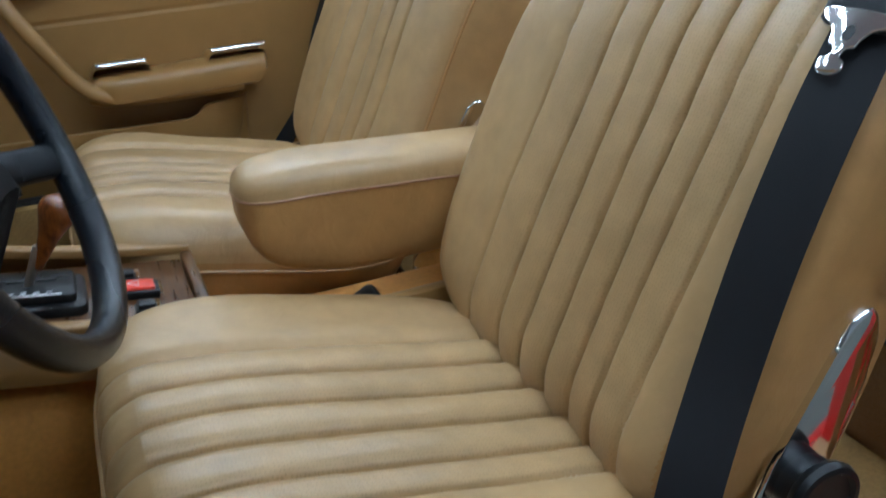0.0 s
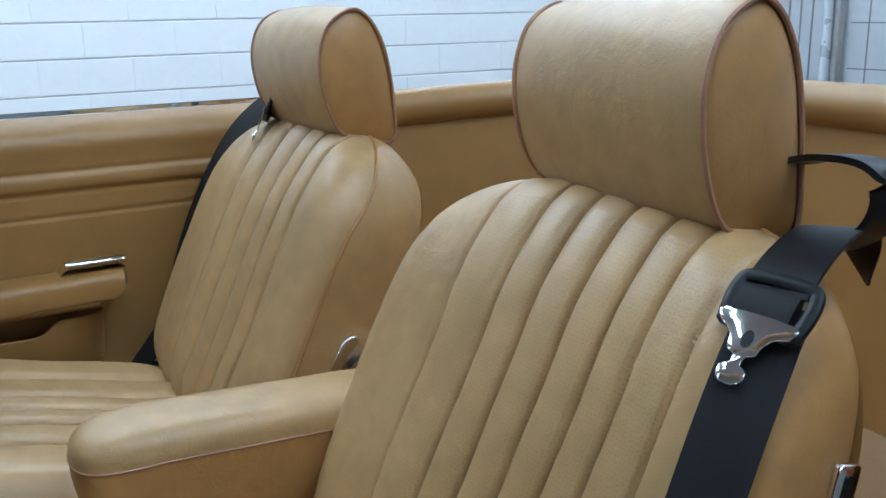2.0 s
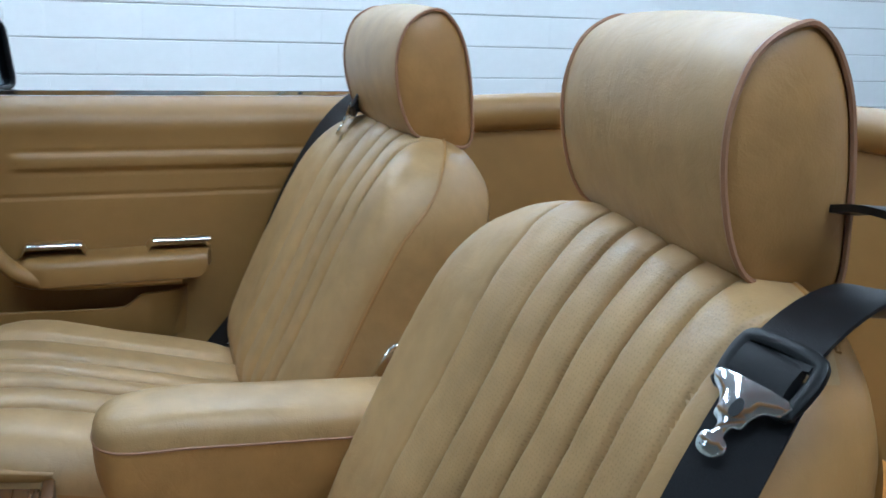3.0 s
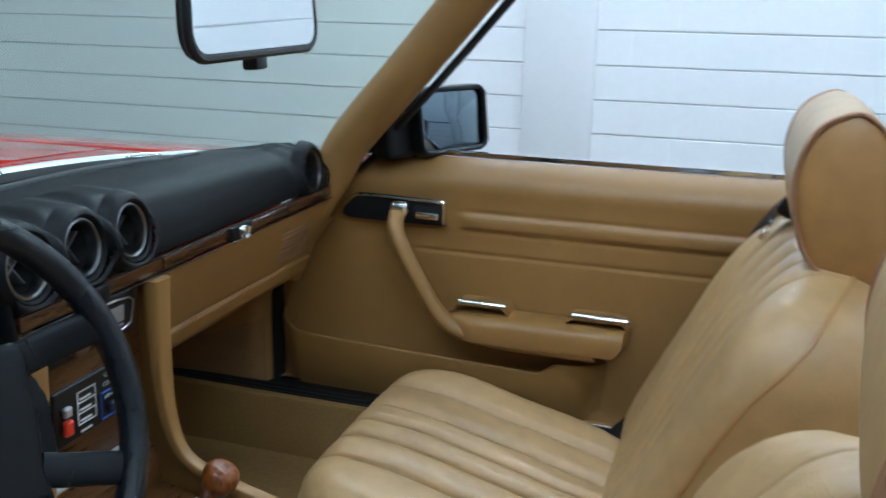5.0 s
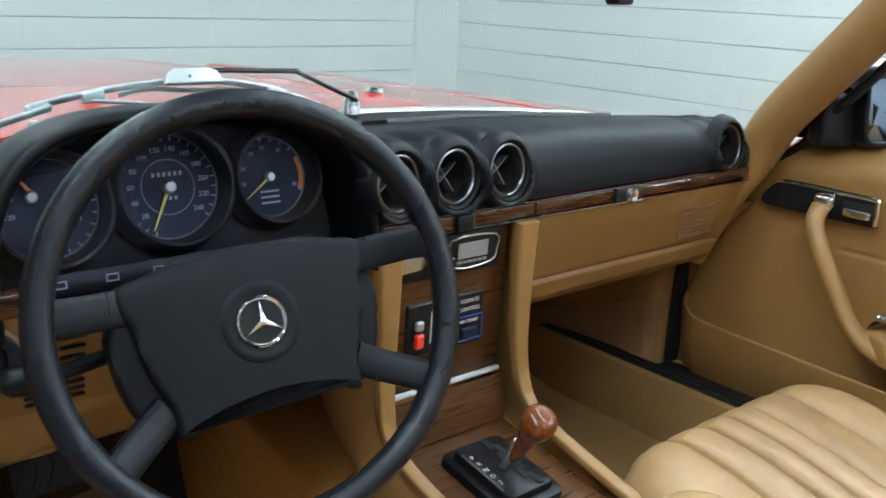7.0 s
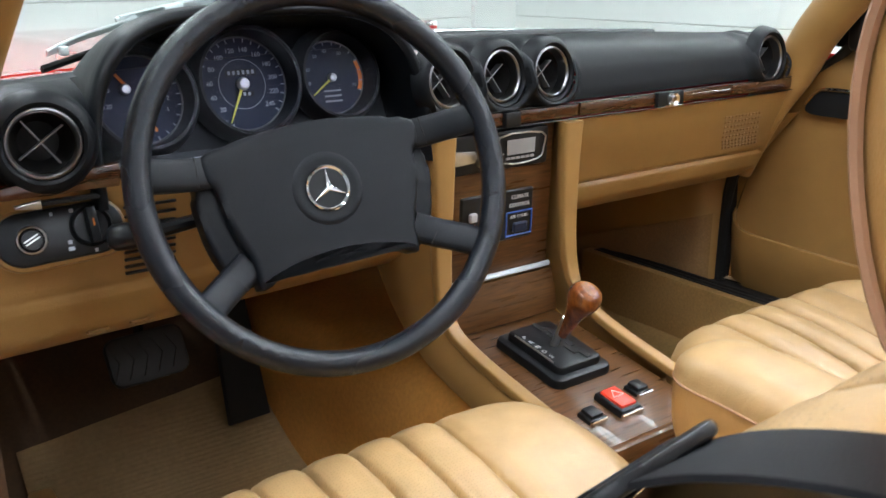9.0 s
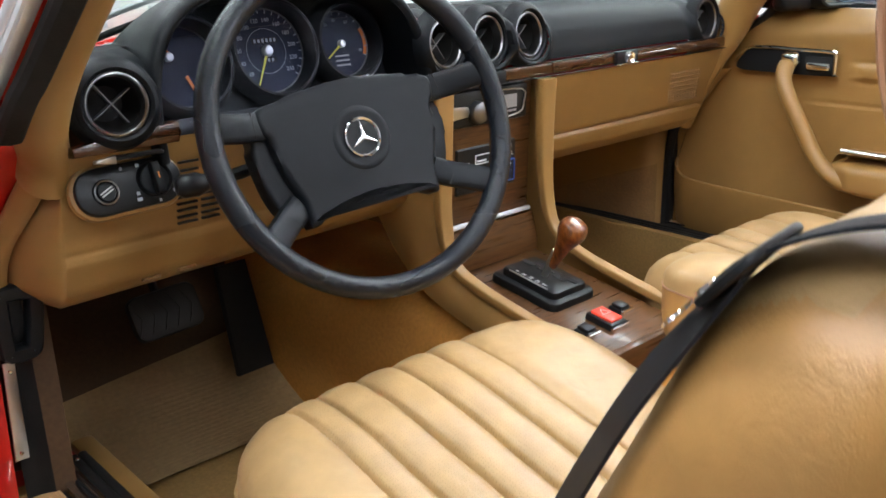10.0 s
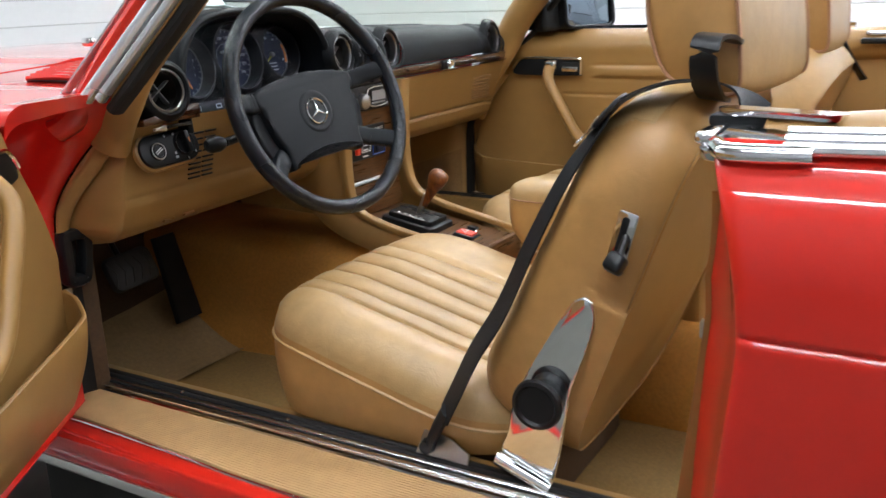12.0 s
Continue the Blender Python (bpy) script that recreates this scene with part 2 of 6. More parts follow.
def smooth(path, steps=6, closed=False):
    p = [Vector(q) for q in path]
    if steps <= 1 or len(p) < 3:
        return p
    out, n = [], len(p)
    for i in range(n if closed else n - 1):
        if closed:
            a, b, c, d = p[(i - 1) % n], p[i], p[(i + 1) % n], p[(i + 2) % n]
        else:
            a, b, c, d = p[max(0, i - 1)], p[i], p[i + 1], p[min(n - 1, i + 2)]
        for k in range(steps):
            t = k / steps
            out.append(0.5 * (2 * b + (c - a) * t + (2 * a - 5 * b + 4 * c - d) * t * t + (3 * b - a - 3 * c + d) * t ** 3))
    if not closed:
        out.append(p[-1])
    return out


def rounded(w, h, r, n=5):
    """A rectangle with round corners, centred."""
    out = []
    for cx, cy, a in ((w / 2 - r, h / 2 - r, 0), (-w / 2 + r, h / 2 - r, 90), (-w / 2 + r, -h / 2 + r, 180), (w / 2 - r, -h / 2 + r, 270)):
        out += [(cx + r * math.cos(radians(a + 90 * k / n)), cy + r * math.sin(radians(a + 90 * k / n))) for k in range(n + 1)]
    return out


def basis(o, x, y):
    """A matrix with origin o, whose x and y axes point along x and y (squared up)."""
    x = Vector(x).normalized()
    z = x.cross(Vector(y)).normalized()
    y = z.cross(x)
    return Matrix(((x[0], y[0], z[0], o[0]), (x[1], y[1], z[1], o[1]), (x[2], y[2], z[2], o[2]), (0, 0, 0, 1)))


def thing(name, label, category, at=(0, 0, 0), group="", kind=""):
    return_ob = new(name)
    return_ob.empty_display_size = 0.1
    return_ob.matrix_basis = pose(*at)
    return tagged(return_ob, label, category, group, kind)


def part(name, shape, material, parent=None, label="", sharp=35, local=False):
    """Links a shape as one mesh object under a thing or a part. Places are the world's, unless local."""
    me = bpy.data.meshes.new(name)
    me.from_pydata(shape.v, [], shape.f)
    me.validate()
    me.materials.append(material)
    b = bmesh.new()
    b.from_mesh(me)
    bmesh.ops.recalc_face_normals(b, faces=b.faces)
    b.to_mesh(me)
    b.free()
    me.shade_smooth()
    me.set_sharp_from_angle(angle=radians(sharp))
    ob = new(name, me)
    if parent:
        ob.parent = parent
        if not local:
            m = Matrix.Identity(4)
            p = parent
            while p:
                m = p.matrix_basis @ m if not p.parent else p.matrix_parent_inverse @ p.matrix_basis @ m
                p = p.parent
            ob.matrix_parent_inverse = m.inverted()
    return tagged(ob, label) if label else ob


def single(name, shape, material, label, category, kind="", group="", sharp=35):
    return tagged(part(name, shape, material, sharp=sharp), label, category, group, kind)


def text_shape(shape, body, size, m, thick=0.0003):
    cu = bpy.data.curves.new("text", "FONT")
    cu.body, cu.size, cu.align_x, cu.align_y, cu.extrude = body, size, "CENTER", "CENTER", thick
    cu.resolution_u = 2
    ob = bpy.data.objects.new("text", cu)
    me = ob.to_mesh()
    shape.add([m @ v.co for v in me.vertices], [tuple(p.vertices) for p in me.polygons])
    ob.to_mesh_clear()
    bpy.data.objects.remove(ob)
    return shape


# ---- garage ----
EAST, NORTH, WEST, SOUTH, TOP = 3.5, 4.3, -4.2, -5.2, 3.3
COURSE, BLOCK = 0.159, 0.41
Z0 = 0.53 - 3 * COURSE

single("floor", Shape().box((WEST, SOUTH, -0.1), (EAST, NORTH, 0.0)), CONCRETE, "smooth grey painted concrete garage floor", "floor", "structure")
# the ceiling is coloured dark to keep the lighting directional
single("ceiling", Shape().box((WEST - 0.2, SOUTH - 0.2, TOP), (EAST + 0.2, NORTH + 0.2, TOP + 0.1)), CEILING, "plain garage ceiling, dark grey to cut bounced light", "ceiling", "structure")
wall_e = single("wall_east", Shape().box((EAST + 0.004, SOUTH, 0), (EAST + 0.2, NORTH + 0.2, TOP)), MORTAR, "white painted block wall with fine joints", "wall", "structure")
wall_n = single("wall_north", Shape().box((WEST, NORTH + 0.004, 0), (EAST, NORTH + 0.2, TOP)), MORTAR, "white painted block wall with fine joints", "wall", "structure")
# added wall out of view, closes the room and keeps side light down
single("wall_west", Shape().box((WEST - 0.2, SOUTH, 0), (WEST, NORTH, TOP)), DIMWALL, "unseen closing wall, dark grey to cut bounced light", "wall", "structure")
single("wall_south", Shape().box((WEST - 0.2, SOUTH - 0.2, 0), (EAST, SOUTH, TOP)), PALEWALL, "plain pale grey garage wall", "wall", "structure")

# pilasters that stand proud of the walls
part("pilaster", Shape().box((EAST - 0.05, 0.185, 0), (EAST + 0.02, 0.515, TOP), 0.004), WALLPAINT, wall_e)
part("pilaster", Shape().box((EAST - 0.36, NORTH - 0.05, 0), (EAST + 0.002, NORTH + 0.02, TOP), 0.004), WALLPAINT, wall_n)
part("pilaster", Shape().box((-2.3, NORTH - 0.05, 0), (-1.95, NORTH + 0.02, TOP), 0.004), WALLPAINT, wall_n)

# ceiling lights: rows of fluorescent tubes
TUBE = glow("tube_glow", (0.93, 0.97, 1.0), 68.0)


def ceiling_light(x, y, length):
    o = thing("ceiling_light", "white batten ceiling light with two fluorescent tubes", "light", (x, y, TOP), "ceiling lights")
    part("housing", Shape().box((-0.11, -length / 2, -0.06), (0.11, length / 2, 0), 0.01), CEILING, o, local=True)
    for dx in (-0.06, 0.06):
        part("tube", Shape().tube([(dx, -length / 2 + 0.03, -0.08), (dx, length / 2 - 0.03, -0.08)], 0.02, seg=10), TUBE, o, "glowing fluorescent tube", local=True)
    return o


first_light = ceiling_light(-2.6, -1.2, 3.0)
for x, y in ((-1.0, -0.3), (1.5, -0.3), (2.75, -3.2), (2.75, 0.1), (0.0, -4.2), (-0.6, 2.9)):
    copy_thing(first_light, pose(x, y, TOP))

# pipes, cable duct and panel seams on the far wall behind the car
pipe = thing("wall_pipe", "pale and dark metal pipes running down the grey wall", "pipe", (2.86, SOUTH + 0.05, 0))
part("pipe", Shape().tube([(2.92, SOUTH + 0.05, 0.02), (2.92, SOUTH + 0.05, TOP - 0.01)], 0.032, seg=12), PALESILVER, pipe, "pale metal pipe")
part("pipe", Shape().tube([(2.835, SOUTH + 0.05, 0.02), (2.835, SOUTH + 0.05, TOP - 0.01)], 0.030, seg=12), STEEL, pipe, "dull grey metal pipe")
part("conduit", Shape().box((1.2, SOUTH + 0.002, 1.40), (2.80, SOUTH + 0.06, 1.445), 0.006), RUBBER, pipe, "dark cable duct along the wall")
for k in range(5):
    part("wall_seam", Shape().box((2.66 - 0.24 * k, SOUTH + 0.001, 0.02), (2.668 - 0.24 * k, SOUTH + 0.004, 1.39)), JOINT, pipe, "grey joint between wall panels")
for z in (0.62, 0.90, 1.18):
    part("wall_seam", Shape().box((1.2, SOUTH + 0.001, z), (2.79, SOUTH + 0.004, z + 0.008)), JOINT, pipe, "grey joint between wall panels")
for k in range(4):
    part("wall_seam", Shape().box((2.98 + 0.09 * k, SOUTH + 0.001, 0.02), (2.99 + 0.09 * k, SOUTH + 0.006, TOP - 0.02)), JOINT, pipe, "rib of the wall panel")

# ---- car body ----
CX = 0.33


def side_x(z):
    """Half width of the outer body at a height."""
    z = min(z, 0.84)
    if z > 0.68:
        return 0.758 - 0.060 * ((z - 0.68) / 0.16) ** 4
    return 0.758 - 0.045 * ((0.68 - z) / 0.40) ** 1.7


body = thing("car", "red convertible car with open roof and tan interior", "car", (0, 0, 0))


def shut_y(z):
    """Where the rear quarter's rounded front edge stands at a height."""
    return -0.725 + (0.036 * ((z - 0.66) / 0.166) ** 2 if z > 0.66 else 0.10 * (0.66 - z))


def quarter(s):
    sh = Shape()

    def f(u, v):
        z = 0.24 + v * (0.60 - 0.075 * max(0.0, u - 0.45) / 0.55)
        y = shut_y(z) - u * u * 1.66
        x = side_x(z) * (1 - 0.10 * u ** 4)
        fold = 0.012 * max(0.0, 1 - u / 0.11) ** 2
        crease = -0.0040 * math.exp(-((z - 0.678) / 0.0030) ** 2) * min(1.0, u / 0.08)
        return (s * (x - fold + crease), y, z)

    sh.grid(f, 90, 240)

    # shut face that turns inward behind the door
    def g(u, v):
        z = 0.24 + v * (0.60 - 0.012 * u)
        p = f(0, (z - 0.24) / 0.60)
        q = u ** 0.8
        return (p[0] - s * 0.085 * q, p[1] + 0.044 * q * (1 - 0.75 * max(0.0, (z - 0.70) / 0.14)) - 0.006 * math.sin(math.pi * u), z)

    sh.grid(g, 10, 60)
    part("quarter_panel", sh, RED, body, "glossy red rear quarter panel")
    # tan lining inside the shut face, widening towards the floor
    sh = Shape()

    def lining(u, v):
        z = 0.30 + v * 0.485
        spread = 0.012 + 0.085 * max(0.0, (0.66 - z) / 0.30) ** 1.4
        return (s * (0.668 - spread * u), shut_y(z) + 0.046 * (1 - 0.75 * max(0.0, (z - 0.70) / 0.14)) - 0.012 * math.sin(math.pi * u / 2) - 0.10 * u * max(0.0, (0.62 - z) / 0.30), z)

    sh.grid(lining, 8, 40)
    sh.grid(lambda u, v: (lining(1, v)[0] - s * 0.003 * u, lining(1, v)[1] - 0.14 * u, lining(1, v)[2]), 6, 40)
    part("shut_lining", sh, VINYL, body, "tan vinyl lining beside the door opening")
    part("striker", Shape().box((min(s * 0.650, s * 0.662), -0.686, 0.634), (max(s * 0.650, s * 0.662), -0.672, 0.654), 0.003, 2), STEEL, body, "bare metal door striker")


for wx in (-0.70, 0.70):
    for wy in (1.25, -1.21):
        q = pose(wx, wy, 0.312, 0, 90, 0)
        ty = part("tyre", Shape().lathe([(0.20, -0.09), (0.29, -0.092), (0.31, -0.07), (0.312, 0.0), (0.31, 0.07), (0.29, 0.092), (0.20, 0.09)], q, 40), RUBBER, body, "black rubber tyre")
        part("rim", Shape().lathe([(0.0, -0.05), (0.12, -0.06), (0.19, -0.085), (0.20, -0.09), (0.20, 0.09), (0.19, 0.085), (0.12, 0.06), (0.0, 0.05)], q, 32), STEEL, ty, "light alloy rim")
quarter(-1)
quarter(1)
part("boot_lid", Shape().grid(lambda u, v: ((2 * u - 1) * (0.622 - 0.014 * v), -1.904 - 0.48 * v, 0.818 - 0.020 * abs(2 * u - 1) ** 10 + 0.008 * math.sin(math.pi * u) - 0.02 * v * v), 40, 14), RED, body, "glossy red boot lid")
part("tail_panel", Shape().grid(lambda u, v: ((2 * u - 1) * side_x(0.24 + 0.60 * v) * 0.9, -2.37 - 0.044 * max(-0.30, 1 - ((0.24 + 0.60 * v - 0.69) / 0.16) ** 2), 0.24 + 0.565 * v), 30, 30), RED, body, "plain red tail panel")
part("nose_panel", Shape().grid(lambda u, v: ((2 * u - 1) * 0.78, 2.10, 0.31 + v * (0.490 + 0.034 * max(0.0, 1 - ((2 * u - 1) * 1.3) ** 2))), 40, 8), RED, body, "plain red nose panel")

# bright trim on the rear quarters and folded-roof cover
for s in (-1, 1):
    part("chrome_cap", Shape().prism(rounded(0.086, 0.100, 0.016), 0.010, 0.004,
         basis((s * 0.664, -0.720, 0.837), (0.12 * s, -1, 0.0), (s * 1, 0.12, -0.16))), CHROME, body, "polished chrome end cap")
    part("cap_edge", Shape().tube([(s * 0.704, -0.690, 0.834), (s * 0.722, -0.708, 0.832), (s * 0.720, -0.772, 0.833)], 0.007, 0.009, seg=14, steps=4), CHROME, body, "rolled chrome edge of the cap")
    part("cap_tip", Shape().box((min(s * 0.620, s * 0.694), -0.685, 0.831), (max(s * 0.620, s * 0.694), -0.667, 0.844), 0.005, 3), CHROME, body, "chrome tip plate")
    part("cap_recess", Shape().box((min(s * 0.585, s * 0.625), -0.745, 0.838), (max(s * 0.585, s * 0.625), -0.662, 0.850), 0.004), BLACK, body, "black recess beside the chrome cap")
    part("catch", Shape().prism(rounded(0.120, 0.026, 0.010), 0.008, 0.004, basis((s * 0.622, -0.728, 0.856), (0.25 * s, -1, 0), (s, 0.25, 0))), CHROME, body, "small chrome roof catch")
    for k in range(3):
        part("chrome_strip", Shape().tube([(s * (0.716 - 0.012 * k), -0.748, 0.836 + 0.005 * k), (s * (0.705 - 0.012 * k), -1.1, 0.838 + 0.005 * k), (s * (0.655 - 0.012 * k), -1.9, 0.812 + 0.005 * k)], 0.0062, 0.006, seg=10), CHROME, body, "ribbed chrome belt strip")

# soft-top cover, red, behind the cabin
sh = Shape()


def deck(u, v):
    x = -0.675 + 1.35 * u
    y = -1.30 - 0.60 * v + 0.50 * abs(2 * u - 1) ** 5 * (1 - v)
    return (x * (1 - 0.05 * v), y, 0.842 + 0.010 * math.sin(math.pi * u) - 0.024 * v * v - 0.010 * abs(2 * u - 1) ** 10)


sh.grid(deck, 40, 14)
part("roof_cover", sh, RED, body, "glossy red metal cover over the folded roof")

# padded roll round the back of the cabin
roll_path = [(-0.615, -0.72, 0.815), (-0.622, -0.90, 0.832), (-0.59, -1.12, 0.851), (-0.45, -1.26, 0.864), (0.0, -1.30, 0.871),
             (0.45, -1.26, 0.864), (0.59, -1.12, 0.853), (0.630, -0.90, 0.846), (0.636, -0.600, 0.832)]
part("cover_edge", Shape().tube([(x * 1.055, y - 0.02, z - 0.010) for x, y, z in roll_path], 0.012, 0.022, seg=12, up=(0, 0, 1), steps=10), RED, body, "red rim of the roof cover")
part("padded_roll", Shape().tube(roll_path, 0.035, 0.035, seg=14, up=(0, 0, 1), steps=10), VINYL, body, "tan padded vinyl roll round the cabin's rear rim")
sh = Shape()
inner = smooth(roll_path, 8)


def backwall(u, v):
    p = inner[min(len(inner) - 1, int(u * (len(inner) - 1) + 0.5))]
    k = 1 - 0.07 * v
    return (p.x * k * 0.985, -0.6 + (p.y + 0.6) * k * 0.985, 0.85 - 0.62 * v)


sh.grid(backwall, len(inner) - 1, 6)
part("rear_wall_trim", sh, VINYL, body, "tan vinyl lining behind the seats")

# floor, tunnel, toe boards, sills
sh = Shape()
sh.box((-0.60, -1.25, 0.20), (0.60, 0.45, 0.238))
part("floor_pan", sh, FLOORCARPET, body, "tan carpeted floor")
sh = Shape()
sh.grid(lambda u, v: (-0.66 + 1.32 * u, 0.43 + 0.36 * v, 0.236 + 0.02 * v + 0.34 * v ** 1.5), 20, 20)
sh.grid(lambda u, v: (-0.66 + 1.32 * u, 0.79 + 0.0 * v, 0.59 + 0.25 * v), 4, 4)
# footwell shade is put into the felt's colour here
part("toe_board", sh, SHADEFELT, body, "brown felt toe board and bulkhead, darkened for footwell shade")
sh = Shape()


def raised(u, v):
    x, y = 0.10 + 0.452 * u, -0.16 + 0.70 * v
    return (x, y, 0.337 + 0.012 * max(0.0, (y - 0.44) / 0.1) ** 2 + 0.0025 * noise.noise((x * 7, y * 7, 4.0)) - 0.02 * max(0.0, 1 - u / 0.12) ** 2)


sh.grid(raised, 24, 40)
sh.grid(lambda u, v: (0.10 + 0.452 * u, 0.54 + 0.16 * v, 0.349 + 0.24 * v), 24, 6)
part("footwell_carpet", sh, FLOORCARPET, body, "tan carpet over the raised passenger footwell")
part("carpet_binding", Shape().tube([(0.549, -0.15, 0.341), (0.549, 0.20, 0.341), (0.549, 0.42, 0.343), (0.549, 0.465, 0.352), (0.549, 0.480, 0.385), (0.548, 0.470, 0.415), (0.548, 0.482, 0.437)], 0.0028, seg=8, steps=5), TREAD, body, "stitched carpet binding")
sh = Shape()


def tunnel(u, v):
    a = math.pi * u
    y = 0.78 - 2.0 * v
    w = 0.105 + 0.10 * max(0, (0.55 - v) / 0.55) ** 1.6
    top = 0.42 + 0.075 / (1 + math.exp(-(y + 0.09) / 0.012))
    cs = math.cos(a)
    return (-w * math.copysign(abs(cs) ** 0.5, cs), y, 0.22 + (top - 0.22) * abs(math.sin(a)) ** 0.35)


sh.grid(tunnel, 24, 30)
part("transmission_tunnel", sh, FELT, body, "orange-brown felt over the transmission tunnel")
part("rear_shelf", Shape().box((-0.60, -1.28, 0.23), (0.60, -0.82, 0.40), 0.02), CARPET, body, "tan carpeted rear shelf")
sh = Shape()
sh.box((-0.45, -0.86, 0.401), (-0.33, -0.80, 0.408), 0.003)
part("rear_slot", sh, BLACK, body, "black seat-belt slot in the carpet")



def along(edge, z):
    """The place at height z on an edge given from the bottom up."""
    for p, q in zip(edge, edge[1:]):
        if z <= q[2] or q is edge[-1]:
            t = max(0.0, min(1.0, (z - p[2]) / (q[2] - p[2])))
            return Vector((p[0] + (q[0] - p[0]) * t, p[1] + (q[1] - p[1]) * t, z))


# front door post: outer edge of its trim and the seam against the dashboard
POST_OUT = smooth([(-0.666, 0.308, 0.30), (-0.664, 0.306, 0.42), (-0.660, 0.303, 0.56), (-0.658, 0.298, 0.655), (-0.649, 0.291, 0.692), (-0.637, 0.270, 0.728), (-0.625, 0.238, 0.766), (-0.622, 0.190, 0.800), (-0.634, 0.170, 0.822), (-0.642, 0.150, 0.848)], 5)
POST_IN = smooth([(-0.634, 0.302, 0.60), (-0.634, 0.298, 0.648), (-0.629, 0.274, 0.688), (-0.616, 0.246, 0.722), (-0.604, 0.224, 0.752), (-0.597, 0.191, 0.785), (-0.590, 0.160, 0.830)], 5)
for s in (-1, 1):
    zs = 0.368 if s < 0 else 0.440
    y_front = 0.42 if s < 0 else 0.56
    sill = part("sill", Shape().box((min(s * 0.55, s * 0.745), -0.75, 0.31 if s < 0 else 0.20), (max(s * 0.55, s * (0.732 if s < 0 else 0.775)), y_front, zs - 0.016), 0.010), RED if s < 0 else CARPET, body, "red painted door sill" if s < 0 else "tan covered door sill")
    strips = ((0.5700, 0.0055, 0.005, RUBBER, "ribbed black rubber sill seal"), (0.5815, 0.0055, 0.0045, RUBBER, "ribbed black rubber sill seal"), (0.5925, 0.0048, 0.004, SILLMETAL, "bright metal sill strip"), (0.6000, 0.0020, 0.003, RUBBER, "black gap between the sill strips"), (0.6080, 0.0055, 0.0035, SILLMETAL, "bright metal sill strip")) if s < 0 else ((0.556, 0.0065, 0.005, RUBBER, ""), (0.571, 0.0070, 0.004, RUBBER, ""), (0.586, 0.0070, 0.0035, RUBBER, ""))
    for x, w, h, m, lab in strips:
        sh = Shape().tube([(s * x, -0.68, zs + 0.002), (s * x, y_front - 0.06 if s < 0 else y_front - 0.02, zs + 0.002)], w, h, seg=12, up=(0, 0, 1), power=0.7)
        part("sill_strip", sh, m if s < 0 else RUBBER, sill, lab if s < 0 else "black rubber sill seal")
    if s < 0:
        for y in (0.345, 0.155, -0.06):
            part("screw", Shape().lathe([(0.0, 0.0022), (0.0022, 0.0018), (0.0032, 0.0)], pose(-0.5815, y, zs + 0.0062), 14), CHROME, sill, "small bright screw head")

    def brim(y, k):
        return s * ((0.620 if s < 0 else 0.646) + (0.096 - 0.020 * max(0.0, min(1.0, (y + 0.15) / 0.40))) * k)

    sh = Shape()
    for k in range(20):
        sh.tube([(brim(y, (k + 0.5) / 20), y, zs - 0.0085 - 0.0003 * k) for y in (-0.68, -0.15, -0.02, 0.12, 0.25, 0.33)], 0.0018, 0.0055, square=True, steps=2, up=(0, 0, 1))
    part("sill_tread", sh, TREAD, sill, "ribbed tan vinyl sill tread")
    part("sill_cover", Shape().box((min(s * 0.538, s * (0.690 if s < 0 else 0.746)), -0.70, zs - 0.03), (max(s * 0.538, s * (0.690 if s < 0 else 0.715)), y_front - 0.06, zs - 0.0085), 0.003), VINYL if s < 0 else RUBBER, sill, "tan vinyl sill cover" if s < 0 else "black sill cover")
    if s < 0:
        part("sill_lip", Shape().prism([(0.700, 0.34), (0.720, -0.15), (0.722, -0.75), (0.748, -0.75), (0.748, -0.15), (0.728, 0.34)], 0.040, 0.006, Matrix.Translation((0, 0, 0.316)) @ Matrix.Diagonal((-1, 1, 1, 1)), 3), RED, sill, "glossy red outer lip of the sill")
    part("tread_edge", Shape().tube([(s * (0.617 if s < 0 else 0.640), y, zs - 0.004) for y in (-0.68, 0.33)], 0.0026, 0.003, seg=6), CHROME, sill, "thin bright strip beside the tread")
    part("sill_edge", Shape().tube([(brim(y, 1.0) + s * 0.003, y, zs - 0.013) for y in (-0.68, -0.15, 0.02, 0.20, 0.33)], 0.003, 0.003, seg=8), CHROME, sill, "thin chrome edge strip")
    part("rocker_strip", Shape().box((min(s * 0.742, s * 0.752), -0.75, 0.300), (max(s * 0.742, s * 0.752), 0.30, 0.318), 0.004), CHROME, sill, "chrome rocker strip")
    part("inner_carpet", Shape().box((min(s * 0.535, s * 0.566), -0.9, 0.22), (max(s * 0.535, s * 0.566), y_front, zs - (0.004 if s < 0 else -0.006)), 0.006), VINYL if s < 0 else FLOORCARPET, sill, "tan covered sill side")
    part("under_sill", Shape().box((min(s * 0.56, s * 0.70), -0.75, 0.18), (max(s * 0.56, s * 0.70), 0.36, 0.312)), RUBBER, body, "dark underside of the sill")
    # hinge post and kick panel
    def post_y(z):
        return 0.300 - 0.047 * max(0.0, min(1.0, (z - 0.45) / 0.216)) ** 2 - 0.128 * max(0.0, (z - 0.666) / 0.159) ** 1.1

    sh = Shape()
    if s < 0:
        sh.grid(lambda u, v: along(POST_OUT, 0.30 + 0.545 * v) + Vector((-0.085 * u, 0.004 + 0.02 * u + 0.10 * u ** 2.5, 0)), 16, 40)
        sh.grid(lambda u, v: along(POST_OUT, 0.30 + 0.545 * v) + Vector((-0.085, 0.124 + 0.25 * u, 0)), 4, 40)
        part("hinge_post", sh, RED, body, "red painted hinge post")
        sh = Shape()

        def band(u, v):
            z = 0.640 + 0.175 * v
            p, q = along(POST_OUT, z), along(POST_IN, z)
